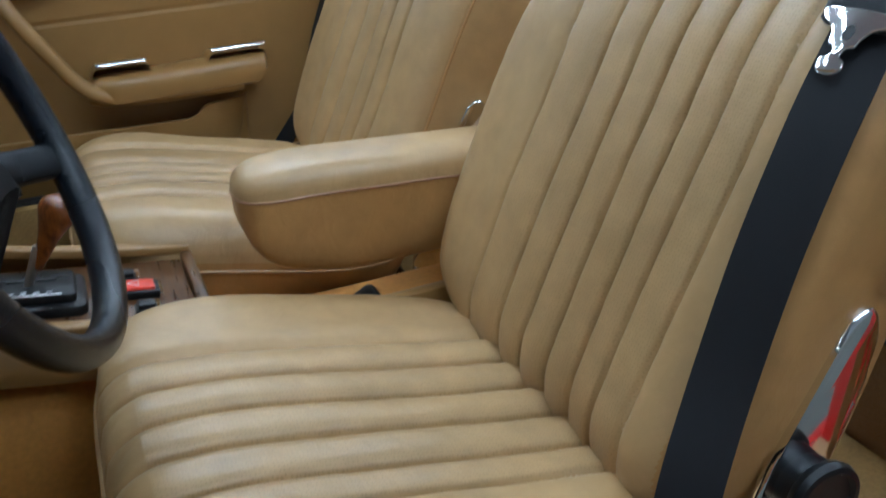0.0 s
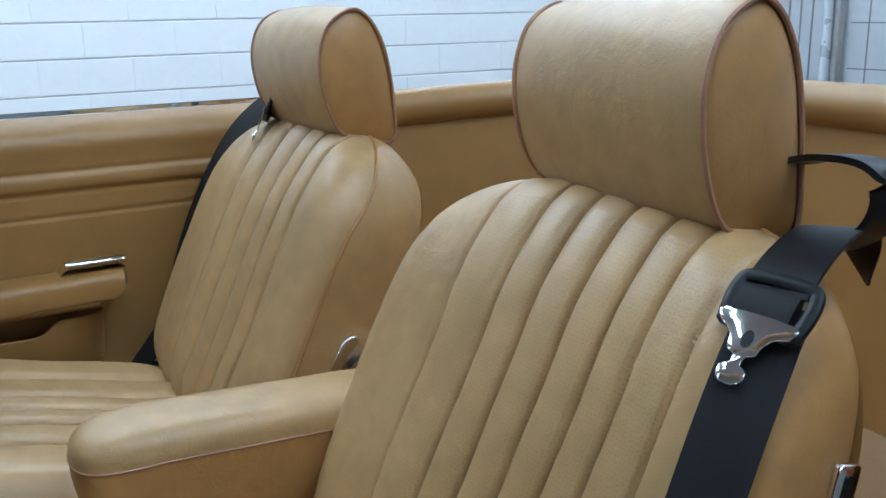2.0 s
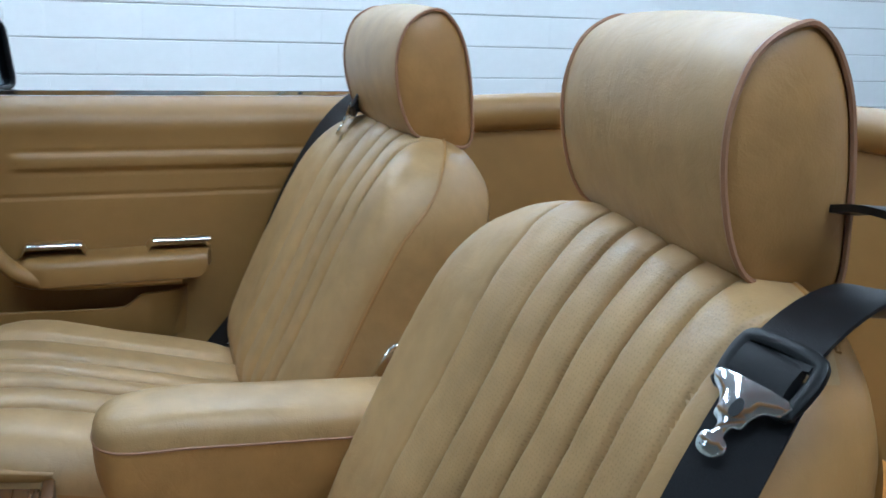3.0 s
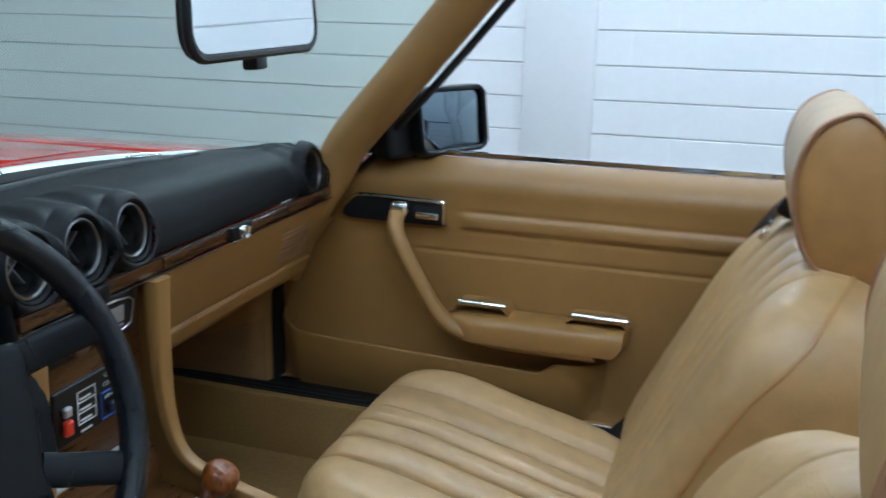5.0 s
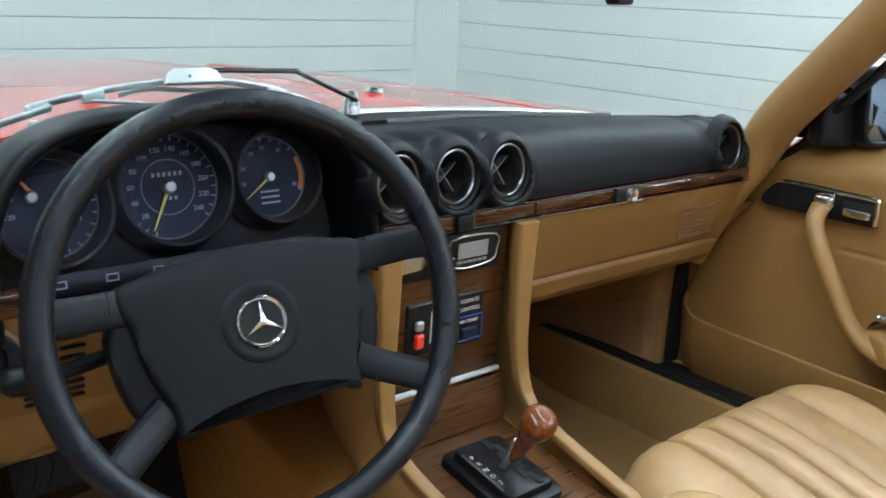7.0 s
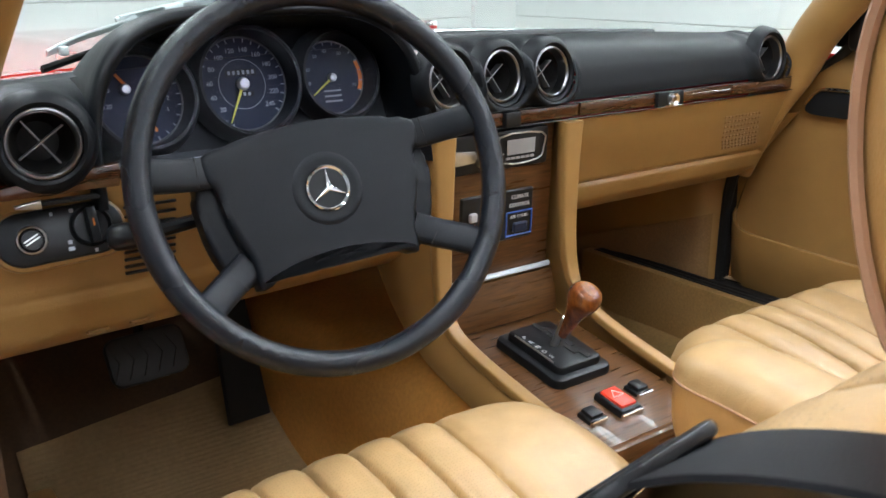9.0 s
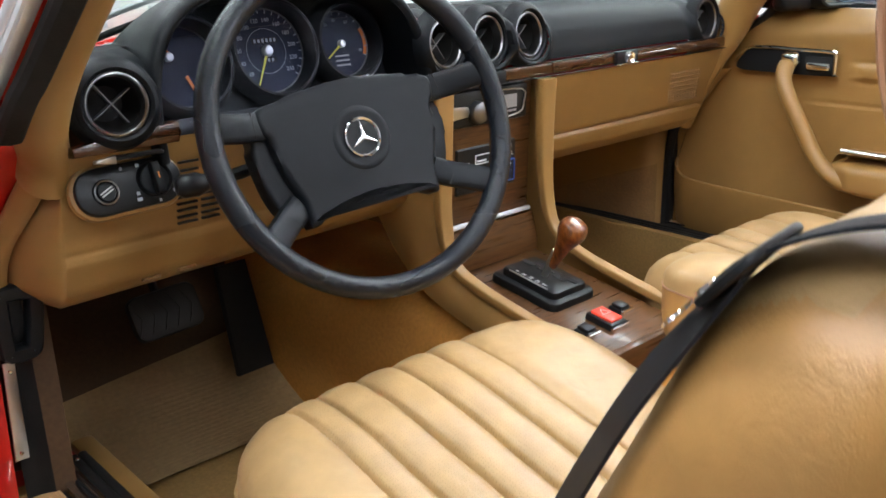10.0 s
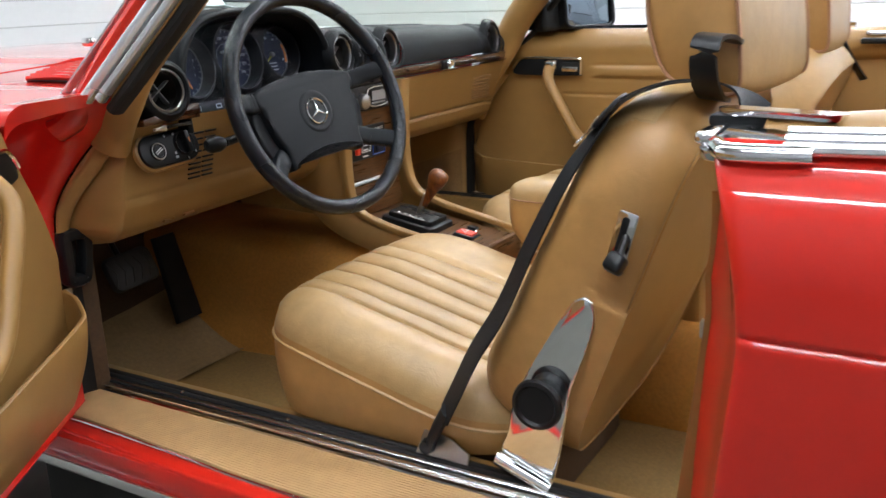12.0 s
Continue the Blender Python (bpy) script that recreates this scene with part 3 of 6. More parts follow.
            lip = 0.007 * (1 - abs(2 * u - 1) ** 4)
            return p.lerp(q, u) + Vector((-0.6 * lip - 0.003, -0.8 * lip - 0.004, 0))

        sh.grid(band, 12, 30)
        sh.grid(lambda u, v: band(u, 0) + Vector((0, 0.02 * v, -0.004 * v)), 8, 2)
        part("post_trim", sh, VINYL, body, "tan vinyl trim strip down the hinge post")
    else:
        sh.grid(lambda u, v: (s * (0.655 + 0.085 * u), post_y(0.30 + 0.545 * v) + 0.02 * u + 0.10 * u ** 2.5, 0.30 + 0.545 * v), 16, 30)
        # black instead of body red: the closed door's shade is put into the colour
        part("hinge_post", sh, RUBBER, body, "hinge post coloured black for shade behind the closed door")
        sh = Shape()
        sh.grid(lambda u, v: (0.596 + 0.062 * u, post_y(0.66 + 0.10 * v) + 0.012 * (1 - u) ** 2 - 0.010 * math.sin(math.pi * u) - 0.002, 0.66 + 0.10 * v), 10, 24)
        sh.grid(lambda u, v: (0.596 - 0.01 * u, post_y(0.66 + 0.10 * v) + 0.010 + 0.10 * u, 0.66 + 0.10 * v), 4, 24)
        part("post_trim", sh, VINYL, body, "tan vinyl trim on the hinge post")
        part("door_seal", Shape().tube([(0.640, 0.300, 0.40), (0.642, 0.302, 0.55), (0.640, 0.285, 0.655)], 0.010, seg=8), RUBBER, body, "black rubber door seal")
    sh = Shape()
    sh.grid(lambda u, v: (s * (0.60 - 0.05 * u * v + (0.044 * math.exp(-u / 0.025) if s > 0 else 0.0)), 0.30 + 0.47 * u, 0.24 + 0.42 * v), 60, 10)
    if s < 0:
        part("door_seal", Shape().grid(lambda u, v: (-0.624 - 0.031 * u, 0.305 + 0.010 * u + 0.004 * math.sin(math.pi * u), 0.24 + 0.42 * v), 12, 10), RUBBER, body, "black rubber face inside the hinge post")
        sh.grid(lambda u, v: (-0.600 - 0.025 * u, 0.300 + 0.006 * u, 0.24 + 0.42 * v), 6, 10)
    # the driver's kick panel takes the felt darkened for footwell shade
    part("kick_panel", sh, SHADEFELT if s < 0 else VINYL, body, "brown felt kick panel, darkened for footwell shade" if s < 0 else "tan vinyl kick panel")
    if s > 0:
        # darker carpet below a diagonal, standing for shade under the lit upper triangle
        sh = Shape()
        sh.grid(lambda u, v: (0.597 - 0.05 * u * v + 0.040 * math.exp(-u / 0.025), 0.303 + 0.46 * u, 0.30 + (0.262 - 0.16 * u) * v), 60, 10)
        part("kick_shade_carpet", sh, CARPET, body, "brown carpet standing for shade on the lower kick panel")
    if s > 0:
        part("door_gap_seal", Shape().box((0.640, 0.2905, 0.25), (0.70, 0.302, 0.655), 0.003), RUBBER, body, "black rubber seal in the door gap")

# ---- front of the car ----
sh = Shape()


def bonnet(u, v):
    x = -0.60 + 1.20 * u
    y = 0.617 + 1.5 * v
    return (x * (1 - 0.03 * v), y, 0.853 + (0.021 + 0.013 * v) * (1 - (2 * u - 1) ** 2) - 0.05 * v * v + 0.006 * math.exp(-((abs(x) - 0.33) / 0.03) ** 2))


sh.grid(bonnet, 48, 24)
sh.grid(lambda u, v: (bonnet(u, 0)[0], bonnet(u, 0)[1] - 0.001, bonnet(u, 0)[2] - 0.03 * v), 48, 2)
part("bonnet", sh, RED, body, "glossy red bonnet")
for s in (-1, 1):
    sh = Shape()

    def wing(u, v):
        y0 = 0.150 + 0.05 * max(0.0, (u - 0.4) / 0.6)
        y = y0 + (2.1 - y0) * v
        if u < 0.72:
            q = u / 0.72
            x, z = 0.605 + 0.150 * q, 0.856 - 0.010 * q * q - 0.006 * math.exp(-(q / 0.05) ** 2)
        else:
            a = (u - 0.72) / 0.28 * math.pi / 2
            x, z = 0.755 + 0.025 * math.sin(a), 0.846 - 0.030 * (1 - math.cos(a))
        return (s * x, y, z - 0.045 * v * v + 0.010 * math.exp(-(v / 0.02) ** 2) * max(0, u - 0.3))

    sh.grid(wing, 36, 60)
    # turned-down lip at the wing's end
    sh.grid(lambda u, v: (wing(u, 0)[0], wing(u, 0)[1] + 0.010 * v, wing(u, 0)[2] - 0.030 * v * (0.3 + 0.7 * u)), 36, 4)
    sh.grid(lambda u, v: (s * (0.78 + 0.01 * math.sin(u * 2)), 0.36 + 1.74 * v, 0.816 - 0.045 * v * v - 0.45 * u), 6, 30)
    part("front_wing", sh, RED, body, "glossy red front wing")
# cowl between bonnet and windscreen, with louvres
def cowl_z(x):
    return 0.854 + 0.020 * (1 - (x / 0.6) ** 2)


sh = Shape()
sh.grid(lambda u, v: (-0.60 + 1.2 * u, 0.34 + 0.275 * v - 0.16 * abs(2 * u - 1) ** 3 * (1 - v), cowl_z(-0.60 + 1.2 * u) - 0.002 * v), 40, 8)
part("cowl", sh, RED, body, "red cowl panel below the windscreen")
for s in (-1, 1):
    louvres = part("cowl_grille", Shape().grid(lambda u, v: (s * (0.195 + 0.385 * u), 0.405 - 0.135 * u ** 3 + 0.155 * v, cowl_z(0.195 + 0.385 * u) + 0.002), 30, 6), BLACK, body, "dark recess of the cowl air intake")
    for k in range(15):
        u = (k + 0.5) / 15
        x = s * (0.195 + 0.385 * u)
        y, z = 0.405 - 0.135 * u ** 3, cowl_z(x)
        part("louvre", Shape().tube([(x, y, z + 0.003), (x, y + 0.078, z + 0.007), (x, y + 0.155, z + 0.003)], 0.0055, 0.005, seg=6, up=(0, 0, 1)), RED, louvres)

# washer nozzle on the bonnet
noz = thing("washer_nozzle", "small chrome washer nozzle on the red bonnet", "nozzle", (0.23, 0.66, 0.89))
part("body", Shape().box((0.218, 0.645, 0.888), (0.242, 0.672, 0.905), 0.005), CHROME, noz)
copy_thing(noz, pose(-0.23, 0.70, 0.89))

# ---- windscreen ----
screen = thing("windscreen", "tinted windscreen in a red frame with tan pillar trim", "windscreen", (0, 0.3, 0.86))


def glass_pt(u, v):
    """u across from -1 to 1, v up the screen."""
    y0 = 0.415 - 0.180 * abs(u) ** 2.6
    z0 = 0.893 - 0.035 * u * u
    x = u * (0.62 - 0.085 * v)
    return Vector((x, y0 - 0.376 * v + 0.01 * v * v + 0.02 * (1 - u * u) * 4 * v * (1 - v) * 0.5, z0 + 0.385 * v))


sh = Shape().grid(lambda u, v: glass_pt((2 * u - 1) * 1.05, v), 42, 16)
pane = part("pane", sh, GLASS, screen, "faintly green tinted glass")
pane.visible_shadow = False
# base trim in pale metal, so its bright reflection lies in the colour
part("base_trim", Shape().tube([glass_pt(-0.97 + 1.94 * k / 16, 0.0) + Vector((0, 0.012, 0.008)) for k in range(17)], 0.007, 0.006, seg=8, steps=2), BRIGHTCHROME, screen, "chrome trim along the screen's base, its white reflection put in as pale silver")
part("base_seal", Shape().tube([glass_pt(-0.97 + 1.94 * k / 16, 0.01) + Vector((0, -0.012, 0.0)) for k in range(17)], 0.010, 0.006, seg=8, steps=2), RUBBER, screen, "black rubber screen seal")
part("header_rail", Shape().tube([glass_pt(-1 + 2 * k / 12, 1.03) for k in range(13)], 0.030, 0.018, seg=10, steps=2, up=(0, 0.7, 0.7)), VINYL, screen, "tan padded header rail")
for s in (-1, 1):
    def pil(v, dx, dy, dz=0.0):
        p = glass_pt(s * 1.0, v)
        return Vector((p.x + s * dx, p.y + dy, p.z + dz))

    hide = s > 0

    # inner trim, broad and rounded, widening to the dashboard
    sh = Shape()
    sh.tube(([(s * 0.60, 0.262, 0.66), (s * 0.602, 0.215, 0.76)] if s > 0 else [(-0.603, 0.222, 0.770), (-0.606, 0.204, 0.800)]) + [pil(0.0, -0.004, -0.066, -0.02), pil(0.12, -0.003, -0.064), pil(0.4, -0.003, -0.062), pil(0.7, -0.003, -0.060), pil(1.03, -0.003, -0.058)],
            0.037, 0.026, seg=16, up=(s, 0, 0.0), steps=6)
    part("pillar_trim", sh, VINYL, screen, "tan vinyl windscreen pillar trim")
    sh = Shape()
    sh.tube([(s * 0.68, 0.235, 0.80), pil(-0.03, 0.036, -0.043, -0.02), pil(0.15, 0.032, -0.048), pil(0.5, 0.029, -0.048), pil(1.03, 0.026, -0.048)], 0.0165, 0.024, seg=12, up=(s, 0, 0.0), steps=6)
    part("pillar", sh, RED, screen, "glossy red windscreen pillar")
    # driver's side mouldings get the pale metal for their bright reflection
    for dx, dy, w, lab in ((0.050, -0.026, 0.0032, "thin bright moulding along the screen pillar"), (0.056, -0.083, 0.0090, "broad bright pillar moulding"), (0.055, -0.111, 0.0065, "bright inner pillar moulding")):
        part("pillar_chrome", Shape().tube([pil(v, dx - lean, (dy + 0.048) * 0.3 - 0.048 if hide else dy) for v, lean in ((-0.03, 0.0), (0.3, 0.004), (0.7, 0.007), (1.03, 0.010))], w * 0.5 if hide else w, 0.008, seg=10, up=(s, 0, 0), power=0.7), (BRIGHTCHROME if s < 0 else CHROME), screen, lab)
    part("pillar_seal", Shape().tube([pil(v, dx, dy + (0.012 if s > 0 else 0.0)) for v, dx, dy in ((-0.07, 0.030, -0.127), (0.02, 0.034, -0.133), (0.12, 0.030, -0.130), (0.5, 0.027, -0.130), (1.03, 0.024, -0.128))], 0.0095 if s < 0 else 0.006, 0.014, seg=10, up=(s, 0, 0), power=0.8), RUBBER, screen, "worn black rubber pillar seal")

# wipers lying on the screen
wiper = thing("wiper", "silver windscreen wiper with black blade", "wiper", (-0.1, 0.36, 0.9))
LIE = (0, 0.7, 0.7)
part("bridge", Shape().tube([(-0.405, 0.353, 0.940), (-0.345, 0.357, 0.951), (-0.300, 0.358, 0.957), (-0.240, 0.359, 0.961), (-0.185, 0.359, 0.957), (-0.125, 0.358, 0.946)], 0.0048, 0.0022, seg=10, up=LIE, power=0.7), PALESILVER, wiper, "stamped silver bridge of the blade carrier")
part("bridge_flange", Shape().tube([(-0.315, 0.355, 0.948), (-0.285, 0.356, 0.953), (-0.235, 0.357, 0.950), (-0.190, 0.357, 0.949), (-0.165, 0.357, 0.945)], 0.0040, 0.0014, seg=8, up=LIE), PALESILVER, wiper, "silver flange under the bridge")
part("pivot_plate", Shape().prism([(-0.033, -0.008), (0.036, -0.008), (0.030, 0.006), (0.020, 0.010), (-0.020, 0.010), (-0.030, 0.003)], 0.006, 0.002, basis((-0.236, 0.350, 0.964), (1, 0, 0), (0, 0.5, 0.85))), PALESILVER, wiper, "silver plate where the blade clips on")
part("rivet", Shape().lathe([(0.0, 0.003), (0.003, 0.002), (0.0035, 0.0)], basis((-0.240, 0.347, 0.966), (1, 0, 0), (0, 0.6, 0.8)), 10), BLACK, wiper)
for x, z, tilt in ((-0.342, 0.949, 10), (-0.398, 0.939, 14), (-0.128, 0.944, -14)):
    part("joint", Shape().box((-0.012, -0.003, -0.0065), (0.012, 0.004, 0.0055), 0.003, 2, pose(x, 0.353, z, 0, -tilt, 0)), PALESILVER, wiper, "crimped silver joint")
part("yoke", Shape().tube([(-0.385, 0.352, 0.939), (-0.420, 0.349, 0.930), (-0.455, 0.344, 0.921), (-0.490, 0.336, 0.908)], 0.0052, 0.002, seg=8, up=LIE, power=0.7), PALESILVER, wiper, "outer silver yoke")
part("yoke", Shape().tube([(-0.135, 0.357, 0.944), (-0.105, 0.356, 0.938), (-0.070, 0.354, 0.926)], 0.0040, 0.002, seg=8, up=LIE, power=0.7), PALESILVER, wiper, "outer silver yoke")
part("yoke", Shape().tube([(-0.345, 0.351, 0.944), (-0.310, 0.351, 0.941), (-0.275, 0.350, 0.936)], 0.0026, 0.0018, seg=8, up=LIE), PALESILVER, wiper, "inner silver yoke")
part("claw", Shape().box((-0.281, 0.346, 0.929), (-0.271, 0.354, 0.938), 0.002, 2).box((-0.409, 0.340, 0.918), (-0.399, 0.350, 0.928), 0.002, 2).box((-0.478, 0.331, 0.905), (-0.468, 0.341, 0.915), 0.002, 2), PALESILVER, wiper, "claws that grip the blade")
part("blade", Shape().tube([(-0.07, 0.352, 0.918), (-0.20, 0.350, 0.929), (-0.30, 0.346, 0.929), (-0.41, 0.338, 0.914), (-0.50, 0.322, 0.893)], 0.0032, 0.0055, seg=8), RUBBER, wiper, "black rubber wiper blade")
wiper2 = thing("wiper", "black wiper arm resting on the windscreen", "wiper", (0.0, 0.36, 0.9))
part("arm", Shape().tube([(-0.225, 0.362, 0.966), (-0.205, 0.366, 0.970), (-0.150, 0.370, 0.968), (-0.092, 0.374, 0.966), (-0.086, 0.376, 0.964), (-0.040, 0.384, 0.945), (0.012, 0.392, 0.924)], 0.0034, 0.0026, seg=8, steps=2), BLACK, wiper2)
part("pivot", Shape().lathe([(0.0, 0.030), (0.007, 0.028), (0.010, 0.016), (0.013, 0.0)], pose(0.012, 0.405, 0.905)), CHROME, wiper2, "chrome pivot cap")

# ---- doors ----
HINGE = (0.7245, 0.306)


def front_edge(z):
    return 0.29 if z < 0.62 else 0.29 - 0.185 * ((z - 0.62) / 0.255) ** 1.15


def car_door(s, label):
    REAR = -0.64

    def inner(u, v):
        z = 0.425 + 0.445 * v
        yf = front_edge(z)
        y = yf + (REAR - yf) * u
        x = 0.648 + 0.012 * math.exp(-((z - 0.55) / 0.15) ** 2)
        if z > 0.815:
            x += 0.040 * ((z - 0.815) / 0.055) ** 2.2
        x -= 0.005 * math.exp(-((z - 0.840) / 0.028) ** 2)
        fade = max(0.0, min(1.0, (-0.055 - y) / 0.01))
        if 0.749 < z < 0.785:
            x -= fade * 0.006 * math.sin((z - 0.749) / 0.036 * math.pi) ** 0.5
        x += fade * 0.004 * math.exp(-((z - 0.783) / 0.0035) ** 2) + fade * 0.004 * math.exp(-((z - 0.753) / 0.0035) ** 2)
        if y < 0.03:
            x += 0.0025 * math.exp(-((z - 0.7115) / 0.003) ** 2)
        x += 0.0015 * noise.noise((y * 9, z * 9, 3.0 * s))
        return (s * x, y, z)


    def outer(u, v):
        z = 0.392 + 0.468 * v
        yf = front_edge(z) + 0.03
        return (s * (side_x(z) + 0.006), yf + (REAR - 0.01 - yf) * u, z)

    sh = Shape().grid(outer, 20, 30)
    sh.grid(lambda u, v: (s * (0.66 + (side_x(0.392 + 0.468 * v) + 0.006 - 0.66) * u), front_edge(0.392 + 0.468 * v) + 0.03 * u, 0.392 + 0.468 * v), 3, 30)
    sh.grid(lambda u, v: (s * (0.655 + (side_x(0.392 + 0.468 * v) + 0.006 - 0.655) * u), REAR - 0.01 * u, 0.392 + 0.468 * v), 3, 30)
    sh.grid(lambda u, v: (s * (0.65 + 0.13 * v), 0.29 + (REAR - 0.29) * u, 0.394), 10, 2)
    sh.grid(lambda u, v: (s * (0.652 + 0.0 * v), 0.29 + (REAR - 0.29) * u, 0.394 + 0.036 * v), 10, 2)
    d = part("door", sh, RED, body, label)
    part("door_panel", Shape().grid(inner, 70, 150), VINYL, d, "tan vinyl door panel with moulded ribs", sharp=60)
    part("window_slot", Shape().tube([(s * 0.6915, 0.11, 0.8665), (s * 0.6915, REAR, 0.8685)], 0.0016, 0.0016, seg=6), RUBBER, d, "black window slot seal")
    part("belt_trim", Shape().box((min(s * 0.694, s * 0.708), REAR, 0.870), (max(s * 0.694, s * 0.708), 0.10, 0.878), 0.001, 1), CHROME, d, "thin chrome belt trim")

    # map pocket with a raised step at its back
    def pocket(u, v):
        y = 0.287 - 0.60 * u
        step = 0.030 * (1 / (1 + math.exp(-(-y - 0.222) / 0.006)))
        top = 0.540 - 0.018 * u + 0.8 * step + 0.03 * math.exp(-(u / 0.04))
        z = 0.405 + (top - 0.405) * v
        bulge = 0.040 * min(1, u / 0.07) ** 0.5 * min(1, (1 - u) / 0.10) ** 0.5
        x = 0.652 - bulge * (0.55 + 0.45 * math.sin(v * math.pi * 0.5)) + 0.02 * (1 - v) ** 2
        return (x, y + 0.030 * (1 - v) * u ** 8, z)

    sh = Shape().grid(lambda u, v: (s * pocket(u, v)[0],) + pocket(u, v)[1:], 90, 14)
    sh.grid(lambda u, v: (s * (pocket(u, 1)[0] + 0.007 * v), pocket(u, 1)[1], pocket(u, 1)[2] + 0.002 * math.sin(math.pi * v)), 90, 3)
    sh.grid(lambda u, v: (s * (pocket(u, 1 - v * 0.6)[0] + 0.007), pocket(u, 1)[1], pocket(u, 1 - v * 0.6)[2]), 90, 4)
    part("map_pocket", sh, VINYL, d, "moulded tan door pocket")

    # armrest with its flowing pull handle
    def arm(u, v):
        y = -0.045 - 0.305 * u
        a = 2 * math.pi * v
        depth = 0.040 * min(1, 0.55 + u * 3) * min(1, (1 - u) / 0.03 + 0.35)
        h = 0.026 * min(1, 0.7 + u * 4)
        cx = 0.622
        ca, sa = math.cos(a), math.sin(a)
        y += 0.034 * u ** 5 * max(0.0, -sa)
        return (s * (cx - depth * math.copysign(abs(ca) ** 0.6, ca)), y, 0.596 + 0.004 * u + h * math.copysign(abs(sa) ** 0.6, sa) - 0.003 * math.exp(-((a - 5.8) / 0.15) ** 2))

    part("armrest", Shape().grid(arm, 40, 28, wrap_v=True).grid(lambda u, v: Vector(arm(1, v)).lerp(Vector((s * 0.622, -0.338, 0.600)), u), 4, 28, wrap_v=True), VINYL, d, "padded tan armrest")
    sh = Shape()
    sh.grid(lambda u, v: (s * (0.600 + 0.055 * v), -0.055 - 0.10 * u, 0.619 + 0.018 * math.sin(min(1, u * 8, (1 - u) * 8) * math.pi / 2)), 24, 4)
    part("arm_pad", sh, VINYL, d)
    sh = Shape()
    sh.grid(lambda u, v: (s * (0.600 + 0.055 * v), -0.245 - 0.105 * u, 0.619 + 0.016 * math.sin(min(1, u * 8, (1 - u) * 8) * math.pi / 2)), 24, 4)
    part("arm_pad", sh, VINYL, d)
    for y0, y1 in ((-0.066, -0.148), (-0.257, -0.350)):
        part("chrome_strip", Shape().prism(rounded(y0 - y1, 0.0065, 0.002), 0.003, 0.001, basis((s * 0.605, (y0 + y1) / 2, 0.641), (0, -s, 0), (s * 0.60, 0, 0.80))), CHROME, d, "bright chrome grip edge")
    part("pull_handle", Shape().tube([(s * 0.618, 0.050, 0.778), (s * 0.600, 0.046, 0.755), (s * 0.594, 0.028, 0.72), (s * 0.594, -0.005, 0.665), (s * 0.594, -0.030, 0.625), (s * 0.596, -0.062, 0.597), (s * 0.60, -0.12, 0.582), (s * 0.60, -0.30, 0.580)],
         0.012, 0.014, seg=12, steps=6), VINYL, d, "tan moulded pull handle")
    flip = Matrix.Identity(4) if s > 0 else Matrix.Diagonal((1, 1, -1, 1))
    HB_ = basis((s * 0.643, 0.068, 0.780), (0, -1, 0), (0, 0, 1)) @ flip
    outline = [(p.x, p.y) for p in smooth([(-0.092, -0.012, 0), (-0.086, -0.019, 0), (-0.06, -0.021, 0), (0.086, -0.021, 0), (0.093, -0.016, 0), (0.093, 0.014, 0), (0.086, 0.019, 0), (-0.05, 0.021, 0), (-0.082, 0.008, 0)], 4, True)]
    part("handle_plate", Shape().prism(outline, 0.007, 0.003, HB_), BLACK, d, "black door handle recess")
    part("plate_rim", Shape().tube([HB_ @ Vector(p) for p in ((-0.090, -0.004, 0.008), (-0.070, 0.018, 0.008), (-0.045, 0.0225, 0.008), (0.03, 0.0215, 0.008), (0.088, 0.020, 0.008), (0.095, 0.012, 0.008), (0.095, -0.017, 0.008))], 0.0034, 0.0030, seg=8, steps=4), CHROME, d, "chrome rim")
    part("handle_cap", Shape().box((0.004, -0.008, 0.004), (0.036, 0.018, 0.030), 0.009, 3, HB_), CHROME, d, "polished chrome handle cap")
    part("lever_recess", Shape().prism(rounded(0.050, 0.026, 0.006), 0.002, 0.0008, HB_ @ pose(0.066, -0.002, 0.006)), RUBBER, d, "dark recess round the release lever")
    part("release_lever", Shape().box((0.046, -0.012, 0.006), (0.088, 0.002, 0.015), 0.004, 2, HB_), CHROME, d, "chrome release lever")
    return d


car_door(1, "closed car door with tan vinyl panel and chrome handle")
door_d = car_door(-1, "open red car door with tan vinyl inner panel")
door_d.matrix_basis = pose(-HINGE[0], HINGE[1], 0, 0, 0, -58) @ pose(HINGE[0], -HINGE[1], 0)

# black striker frame and bare plate on the hinge post
chk = thing("latch_frame", "black plastic latch frame above a bare metal plate", "door latch", (-0.64, 0.31, 0.42))
loop = [(-0.648, 0.297, 0.632), (-0.622, 0.297, 0.630), (-0.613, 0.297, 0.621), (-0.621, 0.297, 0.567), (-0.628, 0.297, 0.559), (-0.646, 0.297, 0.559), (-0.651, 0.297, 0.566), (-0.651, 0.297, 0.624)]
part("frame", Shape().tube(loop, 0.0095, 0.012, seg=12, closed=True, steps=3, up=(0, -1, 0), power=0.6), BLACK, chk, "rounded black plastic frame")
part("slot", Shape().box((-0.652, 0.306, 0.558), (-0.616, 0.314, 0.628), 0.002), RUBBER, chk, "dark opening in the frame")
plate = part("plate", Shape().prism([(-0.0065, 0.062), (0.0065, 0.062), (0.0035, -0.062), (-0.0125, -0.062)], 0.0025, 0.0008, basis((-0.6505, 0.304, 0.486), (1, 0, 0), (0, 0, 1))), STEEL, chk, "bare metal plate")
for x, z in ((-0.6505, 0.537), (-0.655, 0.433)):
    part("screw", Shape().lathe([(0.0, 0.0018), (0.0022, 0.0014), (0.0030, 0.0)], basis((x, 0.3015, z), (1, 0, 0), (0, 0, 1)), 14), CHROME, plate, "small round screw head")
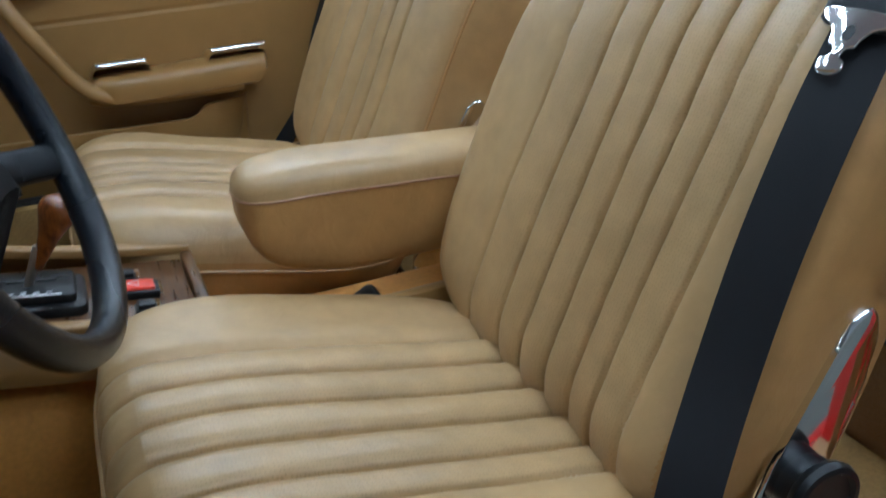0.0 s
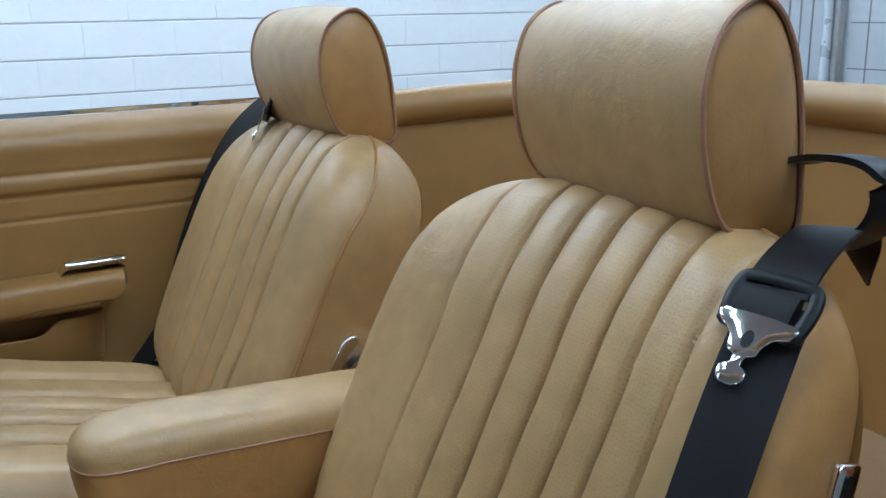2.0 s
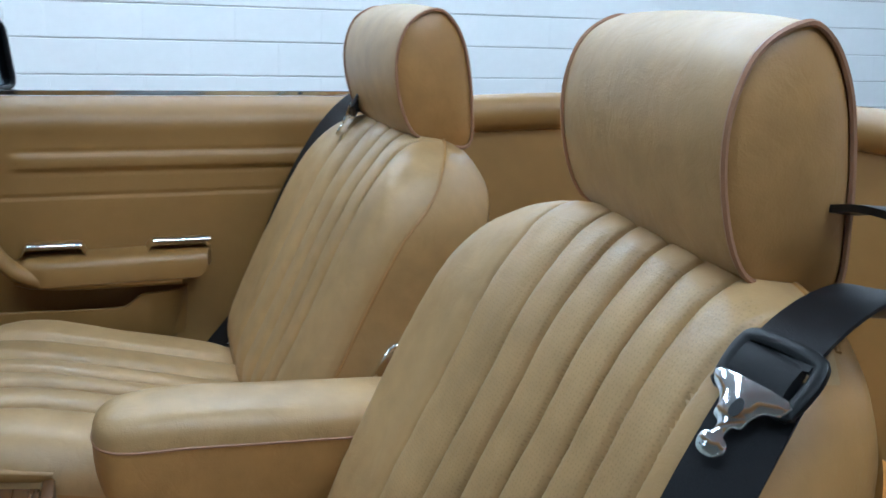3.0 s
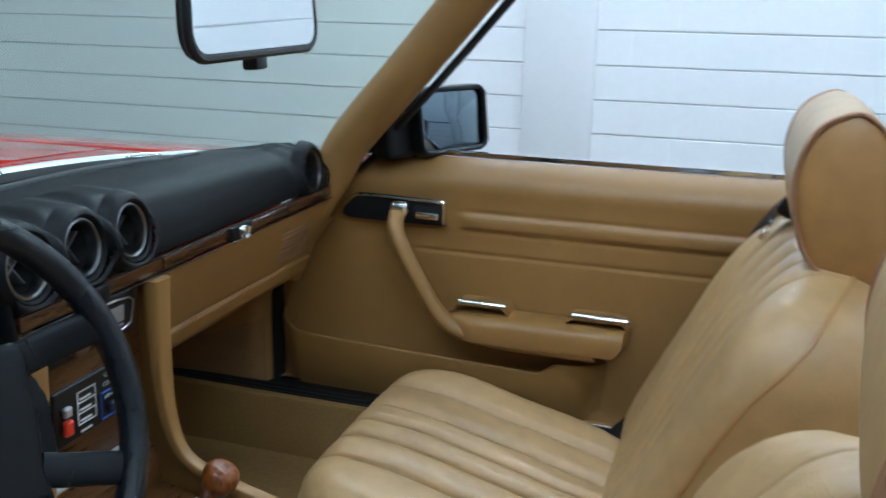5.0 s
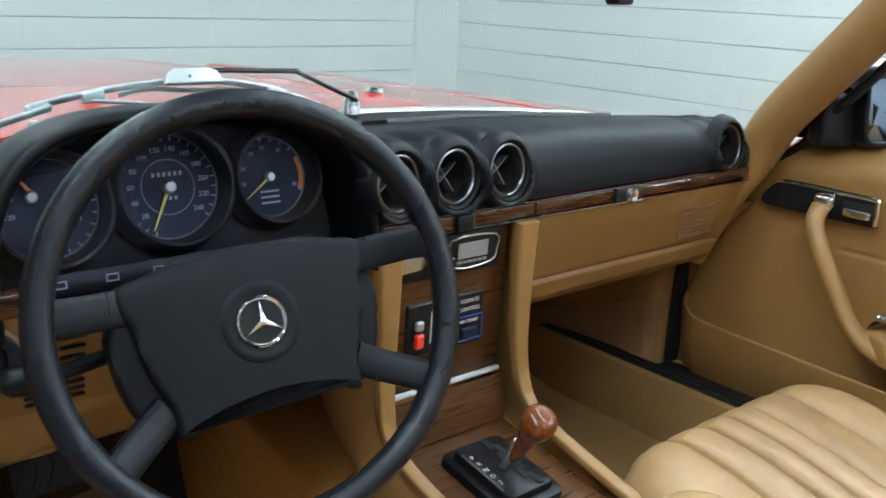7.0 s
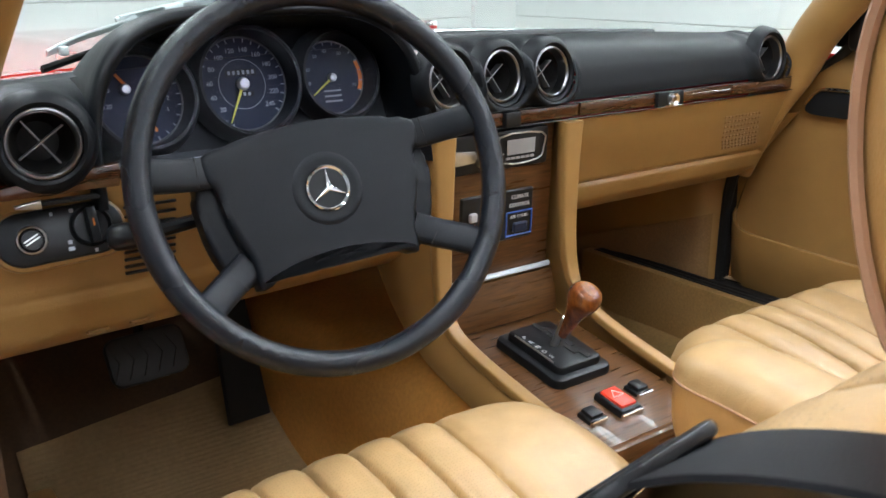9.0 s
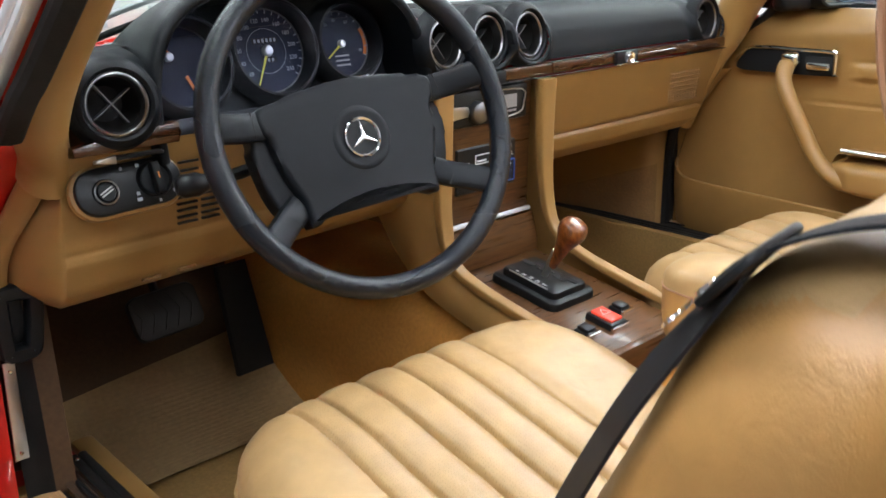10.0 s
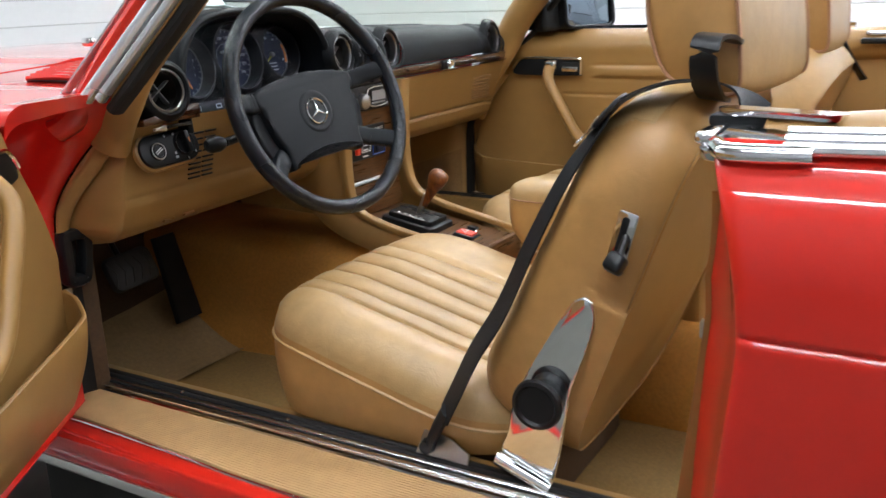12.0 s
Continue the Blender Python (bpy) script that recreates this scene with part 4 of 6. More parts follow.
part("trim_cord", Shape().tube([(-0.603, 0.405, 0.506), (-0.604, 0.367, 0.479), (-0.603, 0.329, 0.457), (-0.602, 0.303, 0.434)], 0.0009, seg=6, steps=3), TREAD, chk, "thin pale trim cord")

# ---- side mirror outside the passenger door ----
mir = thing("side_mirror", "black door mirror with wide rectangular glass", "side mirror", (0.70, 0.03, 0.876))
SM = pose(0.728, 0.005, 0.926, -7, 0, -27)
FACE = SM @ basis((0.0, -0.018, 0.0), (1, 0, 0), (0, 0, 1))
shell = Shape()
for k, (depth, grow) in enumerate(((0.0, 1.0), (-0.012, 1.02), (-0.040, 0.98), (-0.068, 0.84), (-0.080, 0.60))):
    shell.v += [tuple(FACE @ Vector((p[0] * grow + 0.004, p[1] * grow, depth))) for p in rounded(0.166, 0.116, 0.020, 6)]
ring = len(shell.v) // 5
shell.f = [(k * ring + i, k * ring + (i + 1) % ring, (k + 1) * ring + (i + 1) % ring, (k + 1) * ring + i) for k in range(4) for i in range(ring)] + [tuple(4 * ring + i for i in range(ring))]
part("housing", shell, BLACK, mir, "rounded black mirror housing")
part("rim", Shape().tube([FACE @ Vector((p[0] + 0.004, p[1], 0.0)) for p in rounded(0.158, 0.108, 0.018, 6)], 0.0060, 0.0045, seg=8, closed=True, steps=1), BLACK, mir, "black rim round the glass")
part("mirror_glass", Shape().prism(rounded(0.152, 0.102, 0.014), 0.002, 0.0006, FACE @ pose(0.004, 0, -0.004)), BLUEMIRROR, mir, "blue-tinted mirror glass")
part("neck", Shape().box((-0.130, 0.0, -0.058), (-0.070, 0.045, 0.020), 0.012, 3, SM), BLACK, mir, "black mirror neck")
part("foot", Shape().prism([(0.0, 0.0), (0.125, 0.0), (0.125, 0.012), (0.045, 0.085), (0.02, 0.085), (0.0, 0.06)], 0.022, 0.006, basis((0.665, 0.015, 0.868), (0, 1, 0), (0, 0, 1))), BLACK, mir, "black triangular mirror foot")

# ---- interior mirror ----
rv = thing("rear_view_mirror", "black-rimmed rear-view mirror on the windscreen", "mirror", (-0.015, -0.04, 1.12))
MB = basis((-0.015, -0.060, 1.119), (1, 0.07, 0), (0, 0.05, 1))
flare = lambda pts: [(x * (1 - 0.55 * y) - 0.004, y) for x, y in pts]
sh = Shape().prism(flare(rounded(0.254, 0.086, 0.026)), 0.008, 0.003, MB @ pose(0, 0, -0.007))
sh.tube([MB @ Vector((x, y, 0.001)) for x, y in flare(rounded(0.252, 0.084, 0.024))], 0.0045, seg=8, closed=True, steps=1)
part("frame", sh, BLACK, rv, "black mirror frame")
part("mirror_glass", Shape().prism(flare(rounded(0.244, 0.076, 0.021)), 0.0015, 0.0, MB @ pose(0, 0, 0.0025)), MIRROR, rv, "mirror glass")
part("tab", Shape().box((-0.012, -0.01, -0.012), (0.012, 0.004, 0.004), 0.003, 2, MB @ pose(0, -0.047, -0.004)), BLACK, rv, "dipping tab")
part("stalk", Shape().tube([(-0.015, -0.045, 1.14), (-0.01, 0.0, 1.21), (0.0, 0.005, 1.285)], 0.007, seg=10), BLACK, rv)

# ---- seats ----


def flute(x, amp, creases, depth):
    """Depth of the stitched channels between creases across a panel; depth weighs each crease."""
    z = -sum(0.0150 * d * math.exp(-((x - c) / 0.0022) ** 2) for c, d in zip(creases, depth) if abs(x - c) < 0.01)
    for i, (a, b) in enumerate(zip(creases, creases[1:])):
        if a <= x <= b:
            k = 2 * (x - a) / (b - a) - 1
            return z - amp * (depth[i] if k < 0 else depth[i + 1]) * abs(k) ** 3.4
    i = 0 if x < creases[0] else -1
    return z - amp * depth[i] * math.exp(-(abs(x - creases[i]) / 0.011) ** 2)


def pillow(left, right, l, n, r0, r1, top, bottom, amp, creases, depth, nu=380, nv=64, seed=0.0, n2=None, left_n=0.0):
    """A padded cushion: rounded plan, fluted top, sides down to bottom(x, y). Gives hull, fluted insert and rim."""
    n2 = n2 or n

    def f(a, b):
        s, t = 2 * a - 1, 2 * b - 1
        m = max(abs(s), abs(t), 1e-6)
        e = (n if t < 0 else n2) + (left_n if s < 0 else 0.0)
        k = m / max(1e-9, (abs(s) ** e + abs(t) ** e)) ** (1 / e) if m > 1e-3 else 1.0
        x, y = (left if s < 0 else right) * s * k, l / 2 * t * k
        if left_n and t > 0 and x < 0:
            y -= 0.024 * (x / left) ** 2 * t
        d = (1 - m) * min(left + right, l) / 2
        r = r1 + (r0 - r1) * (0.5 - 0.5 * math.tanh(6 * (s * k + 0.6))) * (1 - max(0.0, min(1.0, (t - 0.45) / 0.35)))
        drop = r - math.sqrt(max(0, r * r - (r - d) ** 2)) if d < r else 0.0
        fade = min(1.0, d / 0.028)
        wob = x + 0.0022 * noise.noise((y * 6, x * 3, seed))
        z = top(x, y) - drop + flute(wob, amp, creases, depth) * fade + 0.0028 * noise.noise((x * 9, y * 9, seed + 5)) + 0.0007 * noise.noise((x * 30, y * 70, seed + 9))
        return (x, y, z)

    sh = Shape().grid(f, nu, nv)
    lo, hi = creases[0], creases[-1]
    ins = Shape()
    ins.v = list(sh.v)
    ins.f = [q for q in sh.f if lo < sum(sh.v[i][0] for i in q) / 4 < hi and abs(sum(sh.v[i][1] for i in q) / 4) < l / 2 - 0.035]
    inside = set(ins.f)
    sh.f = [q for q in sh.f if q not in inside]
    ring = [f(i / nu, 0) for i in range(nu)] + [f(1, j / nv) for j in range(nv)] + [f(1 - i / nu, 1) for i in range(nu)] + [f(0, 1 - j / nv) for j in range(nv)]
    c = len(ring)

    def skirt(u, v):
        p = ring[int(round(u * c)) % c]
        k = 1 + 0.014 * math.sin(math.pi * v) - (0.075 if l > 0.5 and p[1] > 0 else 0.035) * v * v
        return (p[0] * k, p[1] * k, p[2] + (bottom(p[0], p[1]) - p[2]) * v)

    side = Shape().grid(skirt, c, 8, wrap_u=True)
    return sh, ins, side, ring


LEAN = radians(26)
B0 = (-0.345, 0.43)


def back_place(p):
    """From the backrest's own x, up, out to the seat's place."""
    x, v, w = p
    return (x, B0[0] - v * math.sin(LEAN) + w * math.cos(LEAN), B0[1] + v * math.cos(LEAN) + w * math.sin(LEAN))


def car_seat(x0, label, driver):
    sheer = 0.014 if driver else 0.0
    o = thing("car_seat", label, "car seat", (x0, -0.2, 0.24), "front seats")
    M = Matrix.Translation((x0, 0, 0))

    def at(sh, m=M):
        sh.v = [tuple(m @ Vector(p)) for p in sh.v]
        return sh

    def tidy(sh):
        used = sorted({i for q in sh.f for i in q})
        at_ = {i: k for k, i in enumerate(used)}
        sh.v = [sh.v[i] for i in used]
        sh.f = [tuple(at_[i] for i in q) for q in sh.f]
        return sh

    # cushion
    L0, L1 = -0.445, 0.018

    def crown(x, y):
        roll = 0.024 * (max(0.0, y - 0.09) / 0.14) ** 2
        return 0.516 + 0.25 * y - roll - 0.007 * (abs(x) / 0.24) ** 2.5 + 0.004 * math.exp(-((abs(x) - 0.185) / 0.04) ** 2)

    sh, ins, side, ring = pillow(0.240, 0.245, L1 - L0, 3.4, 0.050, 0.050, crown, lambda x, y: 0.372, 0.011, (-0.150, -0.112, -0.060, -0.010, 0.040, 0.092) if driver else (-0.115, -0.052, -0.003, 0.049, 0.125), (0.35, 0.8, 1.0, 1.0, 0.9, 0.8) if driver else (0.8, 1.0, 1.0, 1.0, 0.8), seed=x0 * 7, n2=5.0)
    off = Matrix.Translation((x0, (L0 + L1) / 2, 0))
    cushion = part("cushion", at(tidy(sh), off), LEATHER, o, "padded tan leather seat cushion, lightly creased", sharp=80)
    part("fluted_insert", at(tidy(ins), off), PUNCHEDFLAT if driver else LEATHER, cushion, "fluted and punched tan leather centre panel", sharp=80)
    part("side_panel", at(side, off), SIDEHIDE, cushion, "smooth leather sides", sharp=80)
    pipe = [off @ Vector((p[0] * 1.006, p[1] * 1.006, p[2] - 0.012)) for p in ring[::6]]
    part("piping", Shape().tube(pipe, 0.0030, seg=6, closed=True, steps=1), LEATHER, cushion)
    part("base", Shape().box((x0 - 0.19, -0.42, 0.235), (x0 + 0.19, -0.03, 0.385), 0.02), SHADEFELT, o, "dark seat base and runners")

    # backrest
    H = 0.512

    def front(x, y):
        v = y + H / 2
        return 0.016 + 0.006 * math.cos(y * 5) + 0.003 * math.exp(-((abs(x) - 0.20) / 0.04) ** 2) - 0.030 * (max(0.0, v - 0.37) / 0.14) ** 2 - 0.055 * (max(0.0, 0.10 - v) / 0.10) ** 2 - (0.034 if driver else 0.017) * (max(0.0, -x - 0.165) / 0.081) ** 1.6

    def deep(x, y):
        return -0.148 + 0.11 * (y + H / 2) if driver else -0.128

    sh, ins, side, ring = pillow(0.240, 0.256, H, 3.2, 0.018, 0.040, front, deep, 0.010, (-0.160, -0.116, -0.078, -0.033, 0.014, 0.062, 0.127) if driver else (-0.133, -0.080, -0.030, 0.035, 0.105), (0.3, 0.45, 0.8, 1.0, 1.0, 1.0, 0.4) if driver else (0.6, 0.9, 1.0, 1.0, 0.5), seed=x0 * 3 + 1, left_n=1.2)
    for q in (sh, ins, side):
        q.v = [back_place((p[0], p[1] + H / 2, p[2])) for p in q.v]
    if driver:
        edge_strip = Shape()
        edge_strip.v = list(sh.v)
        edge_strip.f = [q for q in sh.f if sum(sh.v[i][0] for i in q) / 4 < -0.204]
        taken = set(edge_strip.f)
        sh.f = [q for q in sh.f if q not in taken]
    backrest = part("backrest", at(tidy(sh)), LEATHER, o, "tan leather backrest with smooth bolsters", sharp=80)
    part("fluted_insert", at(tidy(ins)), PUNCHED if driver else LEATHER, backrest, "fluted and punched tan leather centre panel", sharp=80)
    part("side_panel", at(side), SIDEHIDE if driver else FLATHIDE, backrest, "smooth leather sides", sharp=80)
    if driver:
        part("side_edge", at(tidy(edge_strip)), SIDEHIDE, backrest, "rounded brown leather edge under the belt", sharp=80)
    rim = [Vector(back_place((p[0] * 1.003, (p[1]) * 1.003 + H / 2, p[2] - 0.004))) + Vector((x0, 0, 0)) for p in ring[::6] if not driver or p[0] > -0.19]
    part("piping", Shape().tube(rim, 0.0022, seg=6, closed=not driver, steps=1), SIDEHIDE, backrest)
    shell = Shape()
    n = len(ring)
    rb = [(p[0] * 0.964, p[1] * (0.925 if p[1] > 0 else 0.965) + H / 2, deep(p[0], p[1]) + 0.003) for p in ring]

    def shl(u, v):
        p = rb[int(round(u * n)) % n]
        k = math.cos(v * math.pi / 2) ** 0.35 if v < 1 else 0.0
        return back_place((p[0] * k, (p[1] - H / 2) * k + H / 2, p[2] * k - 0.118 * (1 - k) - 0.03 * (1 - k)))

    shell.grid(shl, n, 8, wrap_u=True)
    part("back_shell", at(shell), VINYL, backrest, "plain tan vinyl seat back")

    # headrest
    ctrl = [(0.005, 0.079), (0.040, 0.060), (0.056, 0.018), (0.050, -0.030), (0.028, -0.068), (-0.012, -0.080), (-0.050, -0.082), (-0.052, -0.040), (-0.046, 0.005), (-0.036, 0.042), (-0.018, 0.070)]
    out = smooth([(a * (0.95 if a > 0 else 1.05), b * 1.03 if b > 0 else b * 1.16, 0) for a, b in ctrl], 5, True)
    m = len(out)
    cy, cz, hw = -0.597, 0.946, 0.1325

    def hr(u, v):
        p = out[int(round(u * m)) % m]
        t = 2 * v - 1
        k = 1.0 + 0.06 * (1 - t * t) - 0.03 * abs(t) ** 12
        return (0.0075 + t * hw, cy + p.x * k - sheer * (t + 1), cz + p.y * k)

    sh = Shape().grid(hr, m, 36, wrap_u=True)
    cheeks = []
    for s in (-1, 1):
        cheeks.append(Shape())
        cheeks[-1].grid(lambda u, v: (0.0075 + s * (hw + 0.010 * (1 - (1 - v) ** 2) - 0.004 * (1 - v) ** 6), cy - sheer * (s + 1) + out[int(round(u * m)) % m].x * 0.97 * (1 - v), cz + out[int(round(u * m)) % m].y * 0.97 * (1 - v)), m, 8, wrap_u=True)
    head = part("headrest", at(sh), LEATHER, o, "rounded tan leather headrest with brown piping", sharp=50)
    for q in cheeks:
        part("side_panel", at(q), SIDEHIDE, head, "smooth browner leather end", sharp=50)
    for s in (-1, 1):
        part("piping", at(Shape().tube([(0.0075 + s * (hw - 0.001), cy - sheer * (s + 1) + p.x * 0.985, cz + p.y * 0.985) for p in out], 0.0024, seg=6, closed=True, steps=1)), PIPING, head, "brown leather piping")
    for dx in (-0.05, 0.05):
        part("headrest_post", at(Shape().tube([(dx, cy - 0.012, cz - 0.07), (dx, cy + 0.02, cz - 0.14)], 0.006, seg=8)), CHROME, head)

    # levers on the seat's side
    Y, Z = (0, 0.95, 0.25), (0, -0.25, 0.95)
    flip = Matrix.Diagonal((1, 1, -1, 1))
    if driver:
        part("tilt_lever_plate", at(Shape().prism(rounded(0.024, 0.075, 0.004), 0.005, 0.002, basis((-0.2395, -0.560, 0.697), Y, Z) @ flip)), CHROME, backrest, "chrome lever guide plate")
        part("lever_slot", at(Shape().prism(rounded(0.008, 0.056, 0.003), 0.001, 0.0, basis((-0.2447, -0.560, 0.700), Y, Z) @ flip)), BLACK, backrest)
        part("lever", at(Shape().tube([(-0.242, -0.566, 0.706), (-0.256, -0.566, 0.695), (-0.268, -0.566, 0.686)], 0.0042, seg=10)), BLACK, backrest)
        part("lever_knob", at(Shape().box((-0.010, -0.0105, -0.011), (0.010, 0.0105, 0.011), 0.005, 3, pose(-0.274, -0.565, 0.683, 20, 35, 0))), BLACK, backrest, "black faceted lever knob")
    A = basis((-0.2405, -0.466, 0.5), (0, 1, 0), (0, 0, 1)) @ flip
    edge = [(-0.031, 0.110), (-0.043, 0.125), (-0.057, 0.128), (-0.065, 0.114), (-0.063, 0.086), (-0.037, 0.010), (-0.030, -0.029), (-0.006, -0.131), (0.055, -0.099), (0.047, -0.061), (0.034, -0.005), (0.011, 0.037)]
    br = part("recliner_bracket", at(Shape().prism([(p.x, p.y) for p in smooth([(a, b, 0) for a, b in edge], 4, True)], 0.007, 0.004, A, 3)), CHROME, o, "polished chrome recliner bracket", sharp=50)
    part("recliner_foot", at(Shape().tube([(-0.250, -0.405, 0.398), (-0.250, -0.478, 0.372)], 0.010, seg=12)), CHROME, br)
    K = A @ pose(-0.004, -0.006, 0.006) @ Matrix.Scale(0.90, 4)
    part("recliner_knob", at(Shape().lathe([(0.0, 0.030), (0.026, 0.030), (0.029, 0.034), (0.034, 0.033), (0.036, 0.027), (0.034, 0.021), (0.030, 0.018), (0.028, 0.0)], K, 36)), BLACK, br, "round black recliner knob")
    return o


car_seat(-CX, "tan leather driver seat with fluted upholstery and chrome recliner bracket", True)
car_seat(CX + 0.002, "tan leather passenger seat with fluted upholstery and padded headrest", False)

# ---- centre armrest ----
ar = thing("centre_armrest", "padded tan leather armrest between the seats", "armrest", (0, -0.3, 0.43))


def pad(u, v):
    a = 2 * math.pi * v
    t = math.sin((u - 0.5) * math.pi)
    y = -0.347 + 0.184 * t
    e = max(0.0, 1 - abs(t) ** 9) ** 0.42
    ca, sa = math.cos(a), math.sin(a)
    ww = 0.052 * (0.02 + 0.98 * e)
    line = 0.608 - 0.07 * max(0.0, -0.25 - y)
    low = 0.500 + 0.030 * max(0.0, (y + 0.30) / 0.14) ** 1.5
    if sa >= 0:
        z = line + 0.034 * (0.02 + 0.98 * e) * sa ** 0.75
        x = ww * math.copysign(abs(ca) ** 0.62, ca)
    else:
        z = line - (line - low) * (0.02 + 0.98 * e) * abs(sa) ** 0.55
        x = ww * math.copysign(abs(ca) ** 0.30, ca)
    return (-0.030 + x + 0.0012 * noise.noise((y * 20, z * 20, 1.0)), y, z)


sh = Shape().grid(pad, 60, 56, wrap_v=True)
top = Shape()
top.v = list(sh.v)
top.f = [q for q in sh.f if sum(i // 61 for i in q) / 4 < 28.3 and max(i // 61 for i in q) <= 28]
upper = set(top.f)
sh.f = [q for q in sh.f if q not in upper]
part("cushion", top, LEATHER, ar, "padded light tan leather top", sharp=60)
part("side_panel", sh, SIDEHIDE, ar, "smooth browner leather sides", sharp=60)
rim = [Vector(pad(0.06 + 0.935 * j / 24, 0.5)) for j in range(25)] + [Vector(pad(0.995 - 0.935 * j / 24, 0.0)) for j in range(25)]
part("seam", Shape().tube(rim, 0.0015, seg=6, steps=1), PIPING, ar, "stitched brown edge seam")
part("hinge_block", Shape().box((-0.05, -0.52, 0.40), (0.05, -0.47, 0.56), 0.01), VINYL, ar)

# ---- belts ----
BW = 0.0240


def tongue(o, m):
    """A chrome tongue held in a black slotted frame."""
    hoop = [(-0.030, 0.024, 0.003), (0.0, 0.026, 0.003), (0.030, 0.024, 0.003), (0.037, 0.016, 0.003), (0.038, 0.0, 0.003), (0.035, -0.018, 0.003), (0.029, -0.022, 0.003), (-0.029, -0.022, 0.003), (-0.035, -0.018, 0.003), (-0.038, 0.0, 0.003), (-0.037, 0.016, 0.003)]
    f = part("tongue_frame", Shape().tube([m @ Vector(p) for p in hoop], 0.0048, 0.0030, seg=12, closed=True, steps=4, up=tuple(m.to_3x3() @ Vector((0, 0, 1))), power=0.7), BLACK, o, "black slotted plastic frame")
    part("webbing_loop", Shape().tube([m @ Vector((x, -0.001, 0.004)) for x in (-0.031, 0.0, 0.026)], 0.0135, 0.0038, seg=16, steps=3, up=tuple(m.to_3x3() @ Vector((0, 0, 1)))), WEBBING, o, "webbing wound through the frame")
    out = [(-0.033, -0.013, 0), (0.033, -0.013, 0), (0.034, -0.026, 0), (0.022, -0.031, 0), (0.015, -0.040, 0), (0.013, -0.049, 0), (0.006, -0.052, 0), (0.005, -0.060, 0), (0.012, -0.064, 0), (0.013, -0.072, 0), (0.006, -0.079, 0), (-0.006, -0.079, 0), (-0.013, -0.073, 0), (-0.013, -0.064, 0), (-0.006, -0.060, 0), (-0.007, -0.052, 0), (-0.015, -0.048, 0), (-0.017, -0.038, 0), (-0.024, -0.030, 0), (-0.034, -0.024, 0)]
    part("tongue", Shape().prism([(p.x, p.y) for p in smooth(out, 3, True)], 0.003, 0.0008, m @ pose(0, 0, 0.0065)), CHROME, f, "polished metal belt tongue")
    part("tongue_hole", Shape().prism([(0.0055 * math.cos(a * 0.5236), -0.036 + 0.0085 * math.sin(a * 0.5236)) for a in range(12)], 0.0006, 0, m @ pose(0, 0, 0.0096)), BLACK, f)


belt = thing("seat_belt", "black webbing seat belt with chrome tongue on the driver seat", "seat belt", (-0.55, -0.3, 0.38), "seat belts")
path = [(-0.590, -0.334, 0.445), (-0.585, -0.352, 0.485), (-0.5745, -0.3725, 0.5335), (-0.560, -0.404, 0.592), (-0.5515, -0.441, 0.678), (-0.546, -0.479, 0.755), (-0.540, -0.5095, 0.803), (-0.535, -0.535, 0.838)]
part("webbing", Shape().tube(path, 0.0225, 0.0012, square=True, steps=8, up=(-0.62, 0.69, 0.38), twist=(-0.20, 0.74, 0.62)), WEBBING, belt, sharp=30)
part("gathered_end", Shape().tube([(-0.589, -0.337, 0.452), (-0.588, -0.322, 0.425), (-0.580, -0.306, 0.395)], 0.0125, 0.0075, seg=12, steps=6, up=(-0.58, 0.70, 0.42)), WEBBING, belt, "webbing gathered into its anchor")
part("shoulder_webbing", Shape().tube([(-0.531, -0.533, 0.842), (-0.524, -0.560, 0.858), (-0.514, -0.595, 0.868), (-0.502, -0.632, 0.868), (-0.492, -0.660, 0.856), (-0.486, -0.680, 0.83)], BW, 0.0012, square=True, steps=8, up=(0.055, 0.35, 0.92), twist=(-0.45, 0.05, 0.85)), WEBBING, belt, "webbing running over the shoulder of the seat", sharp=30)
tongue(belt, basis(tuple(Vector(back_place((-0.202, 0.446, 0.010))) + Vector((-CX, 0, 0))), (-0.98, -0.12, -0.02), (0.02, -0.66, 0.75)) @ Matrix.Scale(0.73, 4))
part("belt_guide", Shape().tube([(-0.455, -0.640, 0.908), (-0.49, -0.637, 0.916), (-0.527, -0.634, 0.915), (-0.540, -0.633, 0.898), (-0.530, -0.633, 0.872), (-0.500, -0.633, 0.852), (-0.46, -0.63, 0.845)], 0.015, 0.0025, square=True, up=(0.25, -0.1, 0.95), steps=6), BLACK, belt, "black belt guide loop beside the headrest")
part("anchor", Shape().prism([(-0.03, -0.015), (0.05, -0.02), (0.05, 0.0), (0.02, 0.015), (-0.02, 0.02)], 0.004, 0.001, basis((-0.572, -0.31, 0.386), (0, -1, 0), (0.3, 0, 1))), STEEL, belt, "bare steel belt anchor")
part("anchor_bolt", Shape().lathe([(0, 0.012), (0.009, 0.011), (0.011, 0.0)], basis((-0.576, -0.300, 0.388), (0, 1, 0), (0, 0, -1)), 16), BLACK, belt, "black anchor bolt")
belt2 = thing("seat_belt", "black webbing seat belt with chrome tongue on the passenger seat", "seat belt", (0.57, -0.3, 0.4), "seat belts")
over = [(0.258, 0.13, -0.010), (0.278, 0.25, -0.002), (0.272, 0.35, 0.002), (0.236, 0.442, 0.002), (0.170, 0.500, -0.004), (0.118, 0.520, -0.018)]
path = [(0.572, -0.310, 0.42), (0.575, -0.372, 0.49)] + [tuple(Vector(back_place(p)) + Vector((CX + 0.002, 0, 0))) for p in over] + [(0.435, -0.640, 0.850), (0.44, -0.690, 0.78)]
